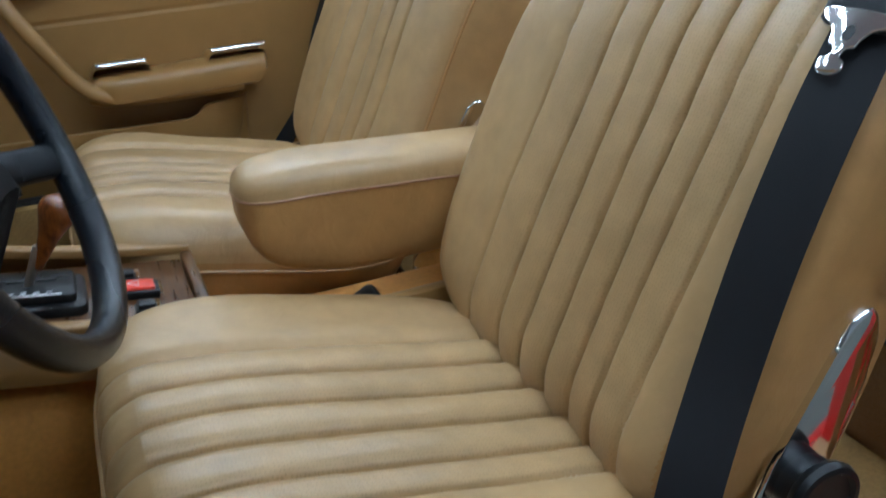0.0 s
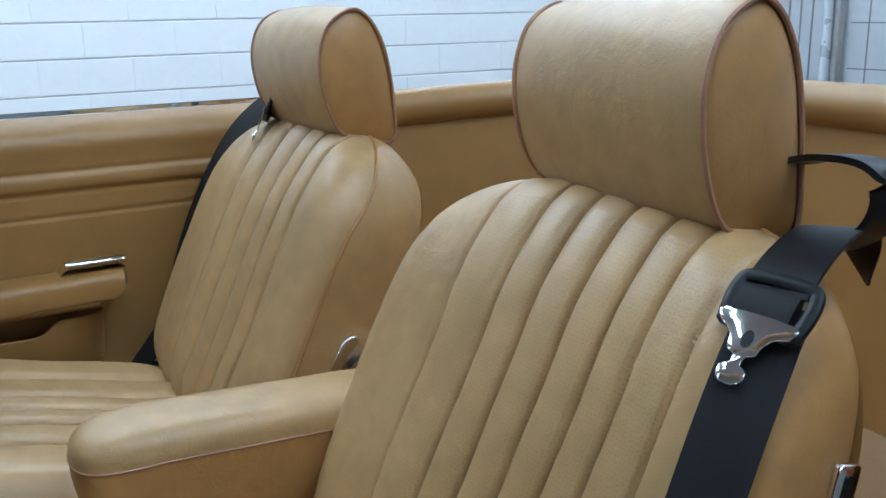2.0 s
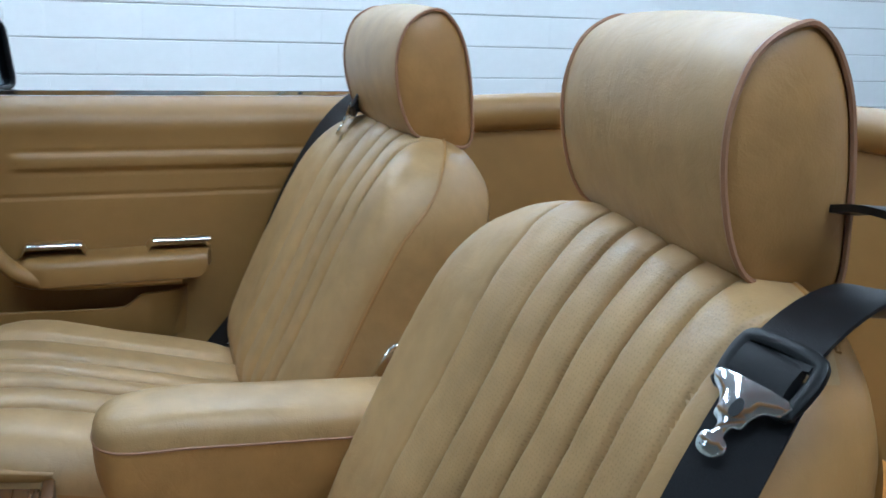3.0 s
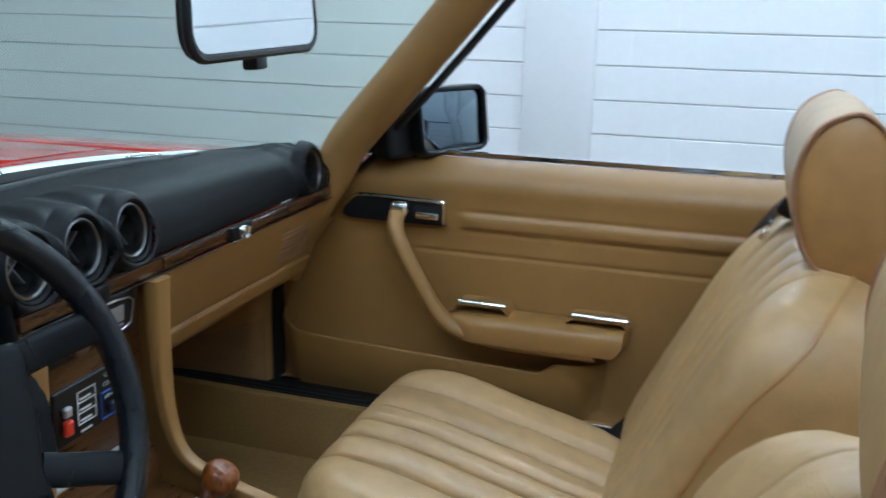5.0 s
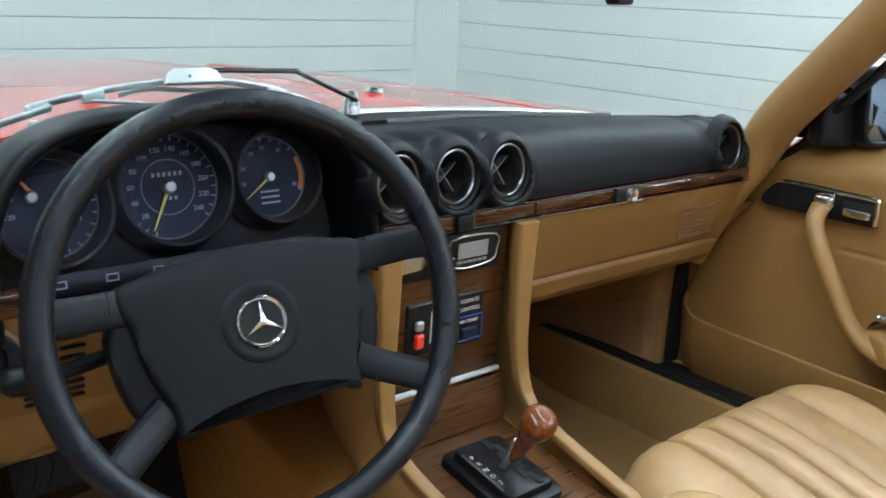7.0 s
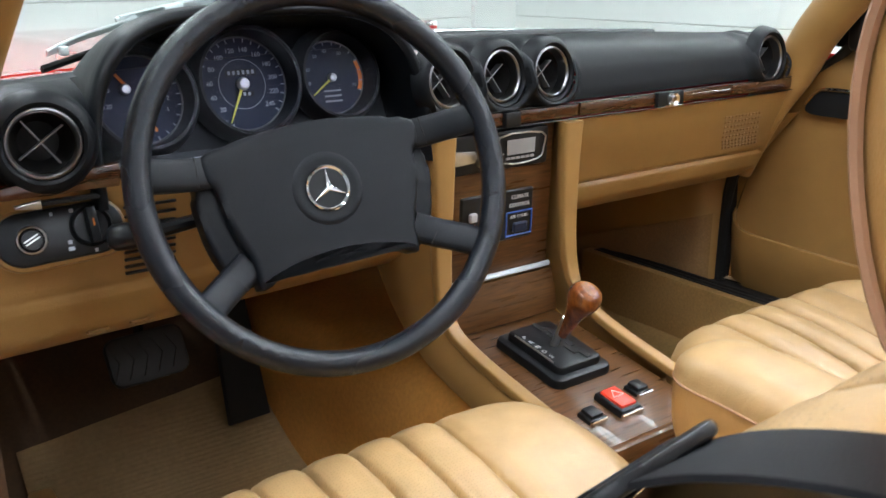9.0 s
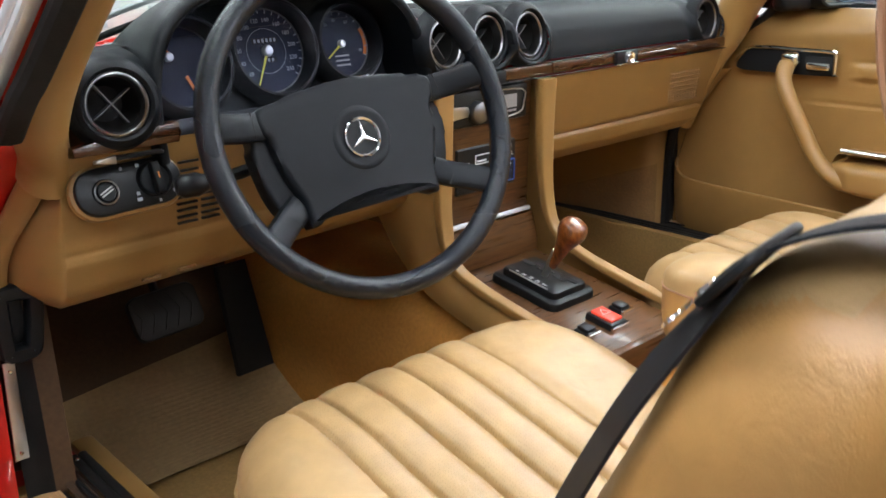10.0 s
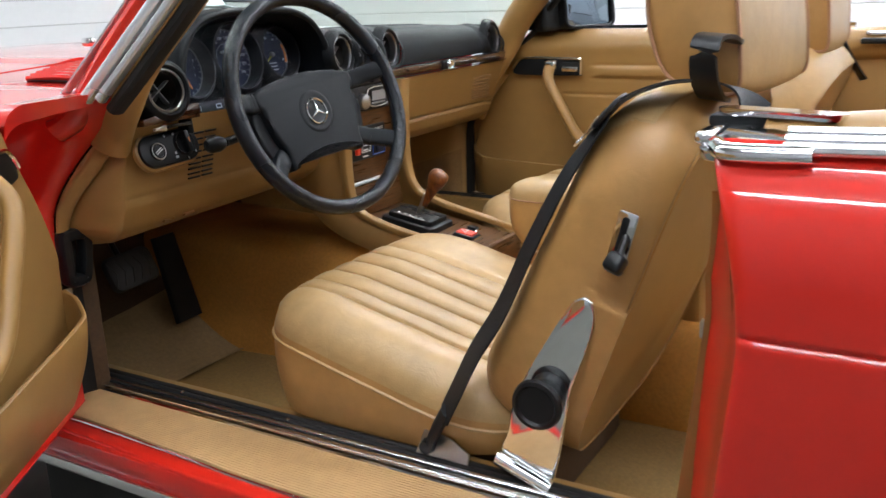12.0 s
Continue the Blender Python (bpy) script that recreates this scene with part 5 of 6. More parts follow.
part("webbing", Shape().tube(path, BW, 0.0012, square=True, steps=8, up=(-0.25, 0.85, 0.45)), WEBBING, belt2, sharp=30)
tongue(belt2, basis(tuple(Vector(back_place((0.112, 0.505, 0.004))) + Vector((CX + 0.002, 0, 0))), (-0.85, 0.30, 0.30), (0.20, -0.55, 0.80)) @ Matrix.Scale(0.8, 4))
part("anchor", Shape().box((0.55, -0.36, 0.40), (0.60, -0.26, 0.43), 0.008), CHROME, belt2, "chrome belt anchor cover")
bk = thing("belt_buckle", "black seat-belt buckle beside the driver cushion", "belt buckle", (-0.09, -0.32, 0.44))
part("body", Shape().box((-0.017, -0.025, -0.0425), (0.017, 0.025, 0.0425), 0.008, 2, pose(-0.095, -0.292, 0.442, -28, 0, 0)), BLACK, bk)
part("stalk", Shape().box((-0.105, -0.405, 0.42), (-0.085, -0.305, 0.472), 0.006), VINYL, bk, "tan stalk sleeve")

# ---- dashboard ----
dash = thing("dashboard", "charcoal padded dashboard with round vents and wood strip", "dashboard", (0, 0.3, 0.8))


def screen_y(x):
    return 0.405 - 0.180 * abs(x / 0.62) ** 2.6


def section(x, v):
    """The padded top from the screen (v 0) over the front edge to the wood strip (v 1)."""
    ys = min(0.30, screen_y(x) - 0.03)
    lift = -0.022 * abs(x / 0.6) ** 3
    pts = [(screen_y(x), 0.889), (ys, 0.901 + lift), (min(0.235, ys - 0.005), 0.903 + lift), (0.196, 0.893 + lift), (0.176, 0.868 + 0.5 * lift), (0.168, 0.842), (0.166, 0.825)]
    k = v * (len(pts) - 1)
    i = min(len(pts) - 2, int(k))
    t = k - i
    a, b, c, d = pts[max(0, i - 1)], pts[i], pts[i + 1], pts[min(len(pts) - 1, i + 2)]
    return [0.5 * (2 * b[q] + (c[q] - a[q]) * t + (2 * a[q] - 5 * b[q] + 4 * c[q] - d[q]) * t * t + (3 * b[q] - a[q] - 3 * c[q] + d[q]) * t ** 3) for q in (0, 1)]


sh = Shape()
holes = [(-0.543, 0.844, 0.0305), (-0.086, 0.864, 0.0305), (-0.006, 0.864, 0.0305), (0.076, 0.864, 0.0305), (0.540, 0.855, 0.032)]
for x0, x1, v1, nu in ((-0.115, 0.600, 1.0, 260), (-0.592, -0.495, 1.0, 50), (-0.495, -0.115, 0.30, 40)):
    def f(u, v):
        x = x0 + (x1 - x0) * u
        y, z = section(x, v * v1)
        for a, b, r in holes:
            if abs(x - a) < 0.09 and y < 0.27:
                # the pad swells into a smooth collar round each vent
                swell = 0.012 * math.exp(-((math.hypot(x - a, z - b) - r - 0.010) / 0.009) ** 2)
                y, z = y - swell, z + 0.25 * swell * max(0.0, (z - b) / r)
        return (x, y, z)

    sh.grid(f, nu, 100)
sh.f = [q for q in sh.f if not any(sum(sh.v[i][1] for i in q) / 4 < 0.200 and math.hypot(sum(sh.v[i][0] for i in q) / 4 - a, sum(sh.v[i][2] for i in q) / 4 - b) < r + 0.006 for a, b, r in holes)]
part("dash_pad", sh, DASH, dash, "charcoal padded dashboard top")
sh = Shape()
sh.tube([(0.02, 0.335, 0.9035), (0.2, 0.325, 0.903), (0.40, 0.285, 0.897)], 0.004, 0.001, seg=6)
sh.tube([(-0.02, 0.335, 0.9035), (-0.2, 0.325, 0.903), (-0.40, 0.285, 0.897)], 0.004, 0.001, seg=6)
part("defrost_slot", sh, BLACK, dash, "black defroster slot")

# instrument hood and cluster
XC, HA, HT, HB = -0.307, 0.196, 0.958, 0.775


def arch(a, grow=0.0):
    ca, sa = math.cos(a), math.sin(a)
    return (XC + (HA + grow) * math.copysign(abs(ca) ** 0.55, ca), HB + (HT - HB + grow) * abs(sa) ** 0.62)


sh = Shape()


def hood(u, v):
    a = math.pi * (1 - u)
    if v < 0.5:
        t = v / 0.5
        g, y = 0.0 - 0.030 * (1 - t) ** 2, 0.40 - 0.235 * t
    elif v < 0.62:
        t = (v - 0.5) / 0.12
        g, y = -0.006 * (1 - math.cos(t * math.pi)), 0.165 - 0.010 * math.sin(t * math.pi)
    else:
        t = (v - 0.62) / 0.38
        g, y = -0.012 - 0.010 * t, 0.165 + 0.07 * t
    x, z = arch(a, g)
    drop = 0.045 * max(0.0, (y - 0.2) / 0.2) ** 1.2 * math.sin(a)
    return (x, y + 0.020 * (z - HB) / 0.18 * (1 if v < 0.62 else 0.6), z - drop)


sh.grid(hood, 60, 40)
part("instrument_hood", sh, DASH, dash, "arched charcoal instrument hood", sharp=60)
CF = basis((XC, 0.222, 0.862), (1, 0, 0), (0, 0.24, 0.97))
CL = CF @ pose(0, 0, -0.020)
sh = Shape().prism([(p[0] - XC, (p[1] - 0.862)) for p in (arch(math.pi * k / 30, -0.012) for k in range(31))], 0.002, 0, CL @ pose(0, 0, -0.004))
cluster = part("instrument_panel", sh, DASH, dash, "dark instrument panel face")


def gauge(dx, dy, r, kind):
    m = CL @ pose(dx, dy, 0)
    g = part("gauge", Shape().lathe([(r + 0.015, 0.006), (r + 0.010, 0.024), (r + 0.006, 0.029), (r + 0.003, 0.029), (r + 0.0015, 0.024), (r, 0.0008), (0.0, 0.0008)], m, 48), BLACK, cluster, "deep black gauge bezel")
    part("dial", Shape().lathe([(r, 0.0018), (0.0, 0.0018)], m, 48), DIAL, g)
    part("dial_rim", Shape().lathe([(r + 0.0004, 0.0022), (r - 0.0012, 0.0034), (r - 0.0020, 0.0022)], m, 48), VANE, g, "thin grey rim round the dial")
    return m, g


def marks(shape, m, r0, r1, a0, a1, n, w):
    for i in range(n):
        a = radians(a0 + (a1 - a0) * i / (n - 1))
        shape.box((r0, -w, 0.002), (r1, w, 0.0026), 0, 1, m @ Matrix.Rotation(a, 4, "Z"))


m, _ = gauge(-0.006, 0.014, 0.052, 0)
g = Shape()
marks(g, m, 0.0455, 0.051, 248, -40, 25, 0.0005)
for v in range(20, 260, 20):
    a = radians(248 - 1.2 * v)
    text_shape(g, str(v), 0.0074, m @ pose(0.0375 * math.cos(a), 0.0375 * math.sin(a), 0.0022))
part("numerals", g, MARKING, cluster, "white speed numerals and marks")
g = Shape()
for k in range(48):
    a0, a1 = 2 * math.pi * k / 48, 2 * math.pi * (k + 1) / 48
    g.add([m @ Vector((r * math.cos(a), r * math.sin(a), 0.0021)) for r, a in ((0.0268, a0), (0.0274, a0), (0.0274, a1), (0.0268, a1))], [(0, 1, 2, 3)])
part("dial_ring", g, MARKING, cluster)
part("odometer", Shape().box((-0.018, 0.009, 0.002), (0.018, 0.016, 0.0026), 0, 1, m).box((-0.010, -0.014, 0.002), (0.012, -0.008, 0.0026), 0, 1, m), BLACK, cluster, "black odometer windows")
g = Shape()
for k in range(6):
    g.box((-0.0155 + k * 0.0056, 0.0105, 0.0026), (-0.0125 + k * 0.0056, 0.0148, 0.0029), 0, 1, m)
for k in range(3):
    g.box((-0.0065 + k * 0.0056, -0.0128, 0.0026), (-0.0035 + k * 0.0056, -0.0092, 0.0029), 0, 1, m)
part("odometer_digits", g, MARKING, cluster)
part("needle", Shape().prism([(-0.004, -0.0016), (0.046, -0.0006), (0.046, 0.0006), (-0.004, 0.0016)], 0.0012, 0, m @ pose(0, 0, 0.004, 0, 0, 243)), YELLOW, cluster, "yellow speedometer needle")
part("needle_cap", Shape().lathe([(0.0, 0.0095), (0.005, 0.009), (0.0072, 0.006), (0.0072, 0.002)], m, 20), STEEL, cluster, "silver needle cap")

m, _ = gauge(0.105, 0.013, 0.043, 1)
g = Shape()
marks(g, m, 0.0375, 0.042, 220, -25, 15, 0.0005)
for v, a in ((10, 190), (20, 160), (30, 125), (40, 98), (50, 62), (60, 18), (70, -20)):
    if v != 60:
        text_shape(g, str(v), 0.0060, m @ pose(0.031 * math.cos(radians(a)), 0.031 * math.sin(radians(a)), 0.0022))
for k in range(3):
    g.box((-0.012, -0.016 - k * 0.006, 0.002), (0.010, -0.014 - k * 0.006, 0.0024), 0, 1, m)
part("numerals", g, MARKING, cluster, "white rev-counter numerals and marks")
g = Shape()
for k in range(10):
    a0, a1 = radians(28 - 5.3 * k), radians(28 - 5.3 * (k + 1))
    g.add([m @ Vector((r * math.cos(a), r * math.sin(a), 0.0024)) for r, a in ((0.036, a0), (0.042, a0), (0.042, a1), (0.036, a1))], [(0, 1, 2, 3)])
part("red_zone", g, ORANGE, cluster, "orange-red limit arc")
part("needle", Shape().prism([(-0.004, -0.0014), (0.036, -0.0005), (0.036, 0.0005), (-0.004, 0.0014)], 0.0012, 0, m @ pose(0, 0, 0.004, 0, 0, 215)), YELLOW, cluster, "yellow rev-counter needle")
part("needle_cap", Shape().lathe([(0.0, 0.0085), (0.004, 0.0082), (0.005, 0.006), (0.005, 0.002)], m, 20), STEEL, cluster)

m, _ = gauge(-0.122, 0.006, 0.047, 2)
g = Shape()
marks(g, m, 0.041, 0.046, 200, 110, 7, 0.0005)
marks(g, m, 0.041, 0.046, 20, -70, 7, 0.0005)
text_shape(g, "120", 0.0065, m @ pose(-0.032, -0.004, 0.0022))
text_shape(g, "80", 0.0065, m @ pose(-0.030, 0.012, 0.0022))
for k, v in enumerate("321"):
    text_shape(g, v, 0.0065, m @ pose(0.033 - 0.002 * k, 0.012 - 0.012 * k, 0.0022))
part("numerals", g, MARKING, cluster, "white numerals of the combined gauge")
part("needle", Shape().prism([(0.012, -0.002), (0.036, -0.0012), (0.036, 0.0012), (0.012, 0.002)], 0.0012, 0, m @ pose(0, 0, 0.003, 0, 0, 292)), ORANGE, cluster, "orange pressure needle")
part("needle", Shape().prism([(0.014, -0.002), (0.034, -0.0012), (0.034, 0.0012), (0.014, 0.002)], 0.0012, 0, m @ pose(0, 0, 0.003, 0, 0, 125)), ORANGE, cluster, "orange fuel needle")
part("needle_cap", Shape().lathe([(0.0, 0.0085), (0.004, 0.0082), (0.0055, 0.006), (0.0055, 0.002)], m @ pose(-0.012, 0.012, 0), 20), STEEL, cluster)
# row of warning lights below the dials
g = Shape().prism(rounded(0.30, 0.020, 0.003), 0.002, 0.0005, CF @ pose(-0.01, -0.063, 0))
part("warning_strip", g, BLACK, cluster, "black strip of warning symbols")
g = Shape()
for k, w in enumerate((0.010, 0.012, 0.010, 0.008, 0.012)):
    x = -0.130 + 0.045 * k
    for a, b, c, d in ((0, 0, w, 0.0012), (0, 0.006, w, 0.0072), (0, 0, 0.0012, 0.0072), (w - 0.0012, 0, w, 0.0072)):
        g.box((x + a, -0.0665 + b, 0.002), (x + c, -0.0665 + d, 0.0026), 0, 1, CF)
part("warning_symbols", g, MARKING, cluster, "pale warning symbols")
part("cluster_glass", Shape().prism([(p[0] - XC, p[1] - 0.862) for p in (arch(math.pi * k / 30, -0.016) for k in range(31))], 0.001, 0, CF @ pose(0, 0, 0.012)), COVER, cluster).visible_shadow = False

# wood strip, in lengths
for x0, x1 in ((-0.112, 0.118), (0.121, 0.436), (0.439, 0.590)):
    part("wood_strip", Shape().box((x0, 0.158, 0.805), (x1, 0.172, 0.8215), 0.002), STRIPWOOD, dash, "dark polished wood strip")
part("wood_strip", Shape().prism([(-0.060, -0.006), (0.052, -0.006), (0.056, 0.004), (0.054, 0.016), (-0.020, 0.010), (-0.060, 0.004)], 0.016, 0.003, basis((-0.534, 0.168, 0.802), (1, 0, 0), (0, 0.1, 1))), STRIPWOOD, dash, "dark polished wood strip")
part("strip_edge", Shape().tube([(-0.112, 0.157, 0.8025), (0.59, 0.157, 0.8025)], 0.0009, seg=6), BLACK, dash, "thin dark edge below the wood")
part("strip_edge", Shape().tube([(-0.112, 0.159, 0.8230), (0.59, 0.159, 0.8230)], 0.0007, seg=6), BLACK, dash, "thin dark edge above the wood")
part("ashtray_switch", Shape().box((-0.012, 0.150, 0.803), (0.012, 0.160, 0.822), 0.002), BLACK, dash, "small black switch in the wood strip")
part("lock_edge", Shape().tube([(0.266, 0.152, 0.803), (0.320, 0.152, 0.803)], 0.0014, seg=6), CHROME, dash)
lk = part("glovebox_lock", Shape().box((0.266, 0.152, 0.803), (0.320, 0.162, 0.824), 0.002), BLACK, dash, "dark plate with a round chrome glovebox lock")
part("lock_barrel", Shape().lathe([(0.0, 0.006), (0.004, 0.006), (0.0045, 0.005), (0.0085, 0.007), (0.0095, 0.0)], basis((0.294, 0.152, 0.8135), (1, 0, 0), (0, 0, 1)), 24), CHROME, lk, "round chrome lock barrel")

# lower panels


def lower(x, v, lift=0.0):
    pts = [(0.164, 0.799), (0.176, 0.765), (0.192, 0.728), (0.203, 0.702), (0.209, 0.697), (0.206, 0.691), (0.215, 0.668), (0.240, 0.648), (0.31, 0.636), (0.48, 0.625)]
    k = v * (len(pts) - 1)
    i = min(len(pts) - 2, int(k))
    t = k - i
    a, b = pts[i], pts[i + 1]
    return (x, a[0] + (b[0] - a[0]) * t, a[1] + (b[1] - a[1]) * t + lift)


part("glovebox_panel", Shape().grid(lambda u, v: lower(0.122 + 0.478 * u, v), 30, 45), VINYL, dash, "tan vinyl glovebox lid and knee roll", sharp=60)
sh = Shape()
for i in range(11):
    for j in range(8):
        p = lower(0.452 + 0.0085 * i + 0.004 * j, 0.10 + 0.026 * j)
        sh.box((p[0] - 0.0022, p[1] - 0.0016, p[2] - 0.0016), (p[0] + 0.0022, p[1] + 0.001, p[2] + 0.0016))
part("speaker_grille", sh, CARPET, dash, "rows of small speaker perforations")


def lower_left(u, v):
    x = -0.60 + 0.50 * u
    y, z = lower(x, v)[1:]
    y -= 0.003 * math.exp(-((z - 0.697) / 0.006) ** 2)
    bow = 0.028 * math.sin(math.pi * max(0, min(1, (v - 0.1) / 0.7)))
    return (x, y + 0.0 - 0.35 * bow + 0.012, z - (0.034 - 0.012 * u) * min(1.0, v / 0.7) ** 2)


def flank(u, v):
    p = Vector(lower_left(0, 0.04 + 0.86 * v))
    z = max(0.640, p.z)
    q = along(POST_IN, z) + Vector((0.0, 0.003, 0))
    t = p.lerp(q, u)
    t.y += (q.y - p.y) * (u ** 1.6 - u)
    t.z = p.z + (z - p.z) * u
    return t


part("driver_lower_panel", Shape().grid(lower_left, 30, 45).grid(flank, 14, 45), VINYL, dash, "tan vinyl lower panel below the driver's dash", sharp=60)

sh = Shape()
# slots as brown boxes, their inner shade given by the colour
for x in (-0.50, -0.455):
    p = lower_left((x + 0.60) / 0.50, 0.70)
    part("slot_shade", Shape().box((x - 0.012, p[1] - 0.003, p[2] - 0.003), (x + 0.012, p[1] + 0.006, p[2] + 0.003), 0.002, 1), CARPET, dash, "brown strip standing for a slot's shade in the panel's lower edge")
# light switch panel
LS = basis((-0.536, 0.171, 0.756), (1, 0.0, 0.03), (0, 0.36, 1)) @ Matrix.Scale(0.90, 4)
part("switch_surround", Shape().prism(rounded(0.138, 0.066, 0.032, 8), 0.008, 0.005, LS @ pose(0, 0, -0.009)), VINYL, dash, "raised tan rim round the light switch")
ls = part("light_switch_panel", Shape().prism(rounded(0.128, 0.056, 0.027, 8), 0.006, 0.003, LS), BLACK, dash, "rounded black plate with light switch and ignition lock")
part("ignition_lock", Shape().lathe([(0.0, 0.010), (0.010, 0.010), (0.011, 0.008), (0.014, 0.010), (0.016, 0.005)], LS @ pose(-0.030, -0.002, 0), 28), BLACK, ls, "ribbed metal ignition lock")
part("lock_ring", Shape().lathe([(0.0125, 0.0098), (0.0135, 0.0106), (0.0145, 0.0098)], LS @ pose(-0.030, -0.002, 0), 28), STEEL, ls)
part("key_slot", Shape().box((-0.008, -0.0022, 0.010), (0.008, -0.0006, 0.0112), 0, 1, LS @ pose(-0.030, -0.002, 0, 0, 0, 25)).box((-0.008, 0.0012, 0.010), (0.008, 0.0028, 0.0112), 0, 1, LS @ pose(-0.030, -0.002, 0, 0, 0, 25)), STEEL, ls)
part("light_knob", Shape().lathe([(0.0, 0.008), (0.017, 0.008), (0.020, 0.011), (0.022, 0.006)], LS @ pose(0.030, 0.002, 0), 32).box((-0.005, -0.019, 0.008), (0.005, 0.019, 0.022), 0.003, 2, LS @ pose(0.030, 0.002, 0)), BLACK, ls, "black rotary light switch")
part("knob_line", Shape().box((-0.0008, -0.002, 0.0221), (0.0008, 0.006, 0.0226), 0, 1, LS @ pose(0.030, 0.002, 0)), ORANGE, ls)
sh = Shape()
for x, y, w in ((0.006, -0.018, 0.006), (0.006, -0.011, 0.004), (0.014, 0.021, 0.004), (-0.006, 0.021, 0.003), (0.050, -0.016, 0.003), (0.030, -0.024, 0.003)):
    sh.box((x - w / 2, y - 0.002, 0.006), (x + w / 2, y + 0.002, 0.0066), 0, 1, LS)
part("switch_symbols", sh, MARKING, ls, "pale switch symbols")
part("hood_pull", Shape().prism([(-0.012, -0.002), (0.010, -0.005), (0.010, 0.004), (-0.012, 0.001)], 0.006, 0.0015, basis((-0.563, 0.156, 0.7905), (1, 0, 0), (0, 0.1, 1))), STEEL, dash, "small bright lever under the wood strip")
part("lever_slot", Shape().box((-0.553, 0.150, 0.789), (-0.502, 0.160, 0.793), 0.001, 1), BLACK, dash)
# slotted grille right of the switch
sh = Shape()
for j in range(9):
    for x0, x1 in ((-0.472, -0.447), (-0.442, -0.419)):
        p = lower_left((x0 + 0.60) / 0.50, 0.10 + 0.030 * j)
        part("grille_slot", Shape().box((x0, p[1] - 0.0035, p[2] - 0.0014), (x1, p[1] + 0.001, p[2] + 0.0014), 0.0006, 1), BLACK, dash)
stalk = thing("indicator_stalk", "black indicator stalk with rounded end", "stalk", (-0.43, 0.115, 0.757))
part("lever", Shape().tube([(-0.34, 0.14, 0.765), (-0.43, 0.122, 0.760), (-0.475, 0.114, 0.758)], 0.007, seg=10), BLACK, stalk)
part("knob", Shape().lathe([(0.0, 0.034), (0.008, 0.033), (0.0125, 0.027), (0.013, 0.012), (0.009, 0.002), (0.007, 0.0)], basis((-0.475, 0.114, 0.758), (0, 0, 1), (0.2, 0.98, 0)), 20), BLACK, stalk, "glossy black stalk end")


# ---- vents ----
def air_vent(x, y, z, r, yaw):
    v = thing("air_vent", "round black air vent with bright ring and crossed vanes", "air vent", (x, y, z), "dashboard vents")
    m = Matrix.Rotation(radians(yaw), 4, "Z") @ basis((0, 0, 0), (1, 0, 0), (0, 0.10, 1))
    part("cowl", Shape().lathe([(r + 0.018, -0.010), (r + 0.015, 0.002), (r + 0.010, 0.008), (r + 0.006, 0.0095), (r + 0.003, 0.007), (r + 0.0015, -0.002), (r + 0.001, -0.014)], m, 48), DASH, v, "charcoal vent surround", local=True)
    part("ring", Shape().lathe([(r + 0.0025, 0.002), (r + 0.0014, 0.0055), (r - 0.0004, 0.0060), (r - 0.0020, 0.0040), (r - 0.0026, -0.009)], m, 40), RINGMETAL, v, "bright metal ring", local=True)
    part("bowl", Shape().lathe([(r - 0.003, -0.009), (r - 0.006, -0.026), (r * 0.6, -0.040), (0.0, -0.042)], m, 40), RUBBER, v, "deep black vent bowl", local=True)
    for a in (35, 125):
        part("vane", Shape().box((-(r - 0.006), -0.0007, -0.024), (r - 0.006, 0.0007, -0.013), 0, 1, m @ Matrix.Rotation(radians(a), 4, "Z")), VANE, v, "thin grey vane", local=True)
    return v


air_vent(-0.543, 0.158, 0.844, 0.0305, -6)
for x in (-0.086, -0.006, 0.076):
    air_vent(x, 0.172, 0.864, 0.0305, 6)
air_vent(0.540, 0.173, 0.855, 0.032, 3)

# ---- steering wheel ----
sw = thing("steering_wheel", "dark grey four-spoke steering wheel with a chrome star emblem", "steering wheel", (-0.317, 0.05, 0.80))
TILT, YAW = radians(19.9), radians(-7.5)
nrm = Vector((math.sin(YAW) * math.cos(TILT), -math.cos(TILT) * math.cos(YAW), math.sin(TILT)))
ux = Vector((0, 0, 1)).cross(nrm).normalized()
WM = basis((-0.317, 0.043, 0.804), ux, nrm.cross(ux)) @ pose(0, 0, 0, 0, 0, 4.5)
RR = 0.1765
sh = Shape()


def rimf(u, v):
    a, b = 2 * math.pi * u, 2 * math.pi * v
    rr = 0.0125
    return WM @ Vector(((RR + rr * math.cos(b)) * math.cos(a), (RR + rr * math.cos(b)) * math.sin(a), rr * 1.1 * math.sin(b)))


sh.grid(rimf, 180, 20, wrap_u=True, wrap_v=True)
PADVINYL = mat("grey_padded_vinyl", (0.0075, 0.0092, 0.0117), 0.42, var=0.12, grain=70, bump=0.15, bump_scale=900, cells=True, spec=0.22)
RIMMAT = mat("worn_grey_rim", (0.0085, 0.0105, 0.0145), 0.27, var=0.1, grain=90, bump=0.24, bump_scale=850, cells=True, blotch=5, spec=0.38, rough_var=0.04)
part("rim", sh, RIMMAT, sw, "grained dark grey rim, worn shiny")


def both(half):
    return half + [(-x, y) for x, y in half[::-1] if x > 1e-6]


def bent(points):
    return [(p.x, p.y) for p in smooth([(x, y, 0) for x, y in points], 3, True)]


under = both([(0.0, 0.056), (0.050, 0.054), (0.085, 0.047), (0.116, 0.040), (0.119, 0.012), (0.122, 0.004), (0.121, -0.016), (0.1175, -0.043), (0.108, -0.068), (0.091, -0.086), (0.072, -0.076), (0.048, -0.069), (0.022, -0.064), (0.0, -0.063)])
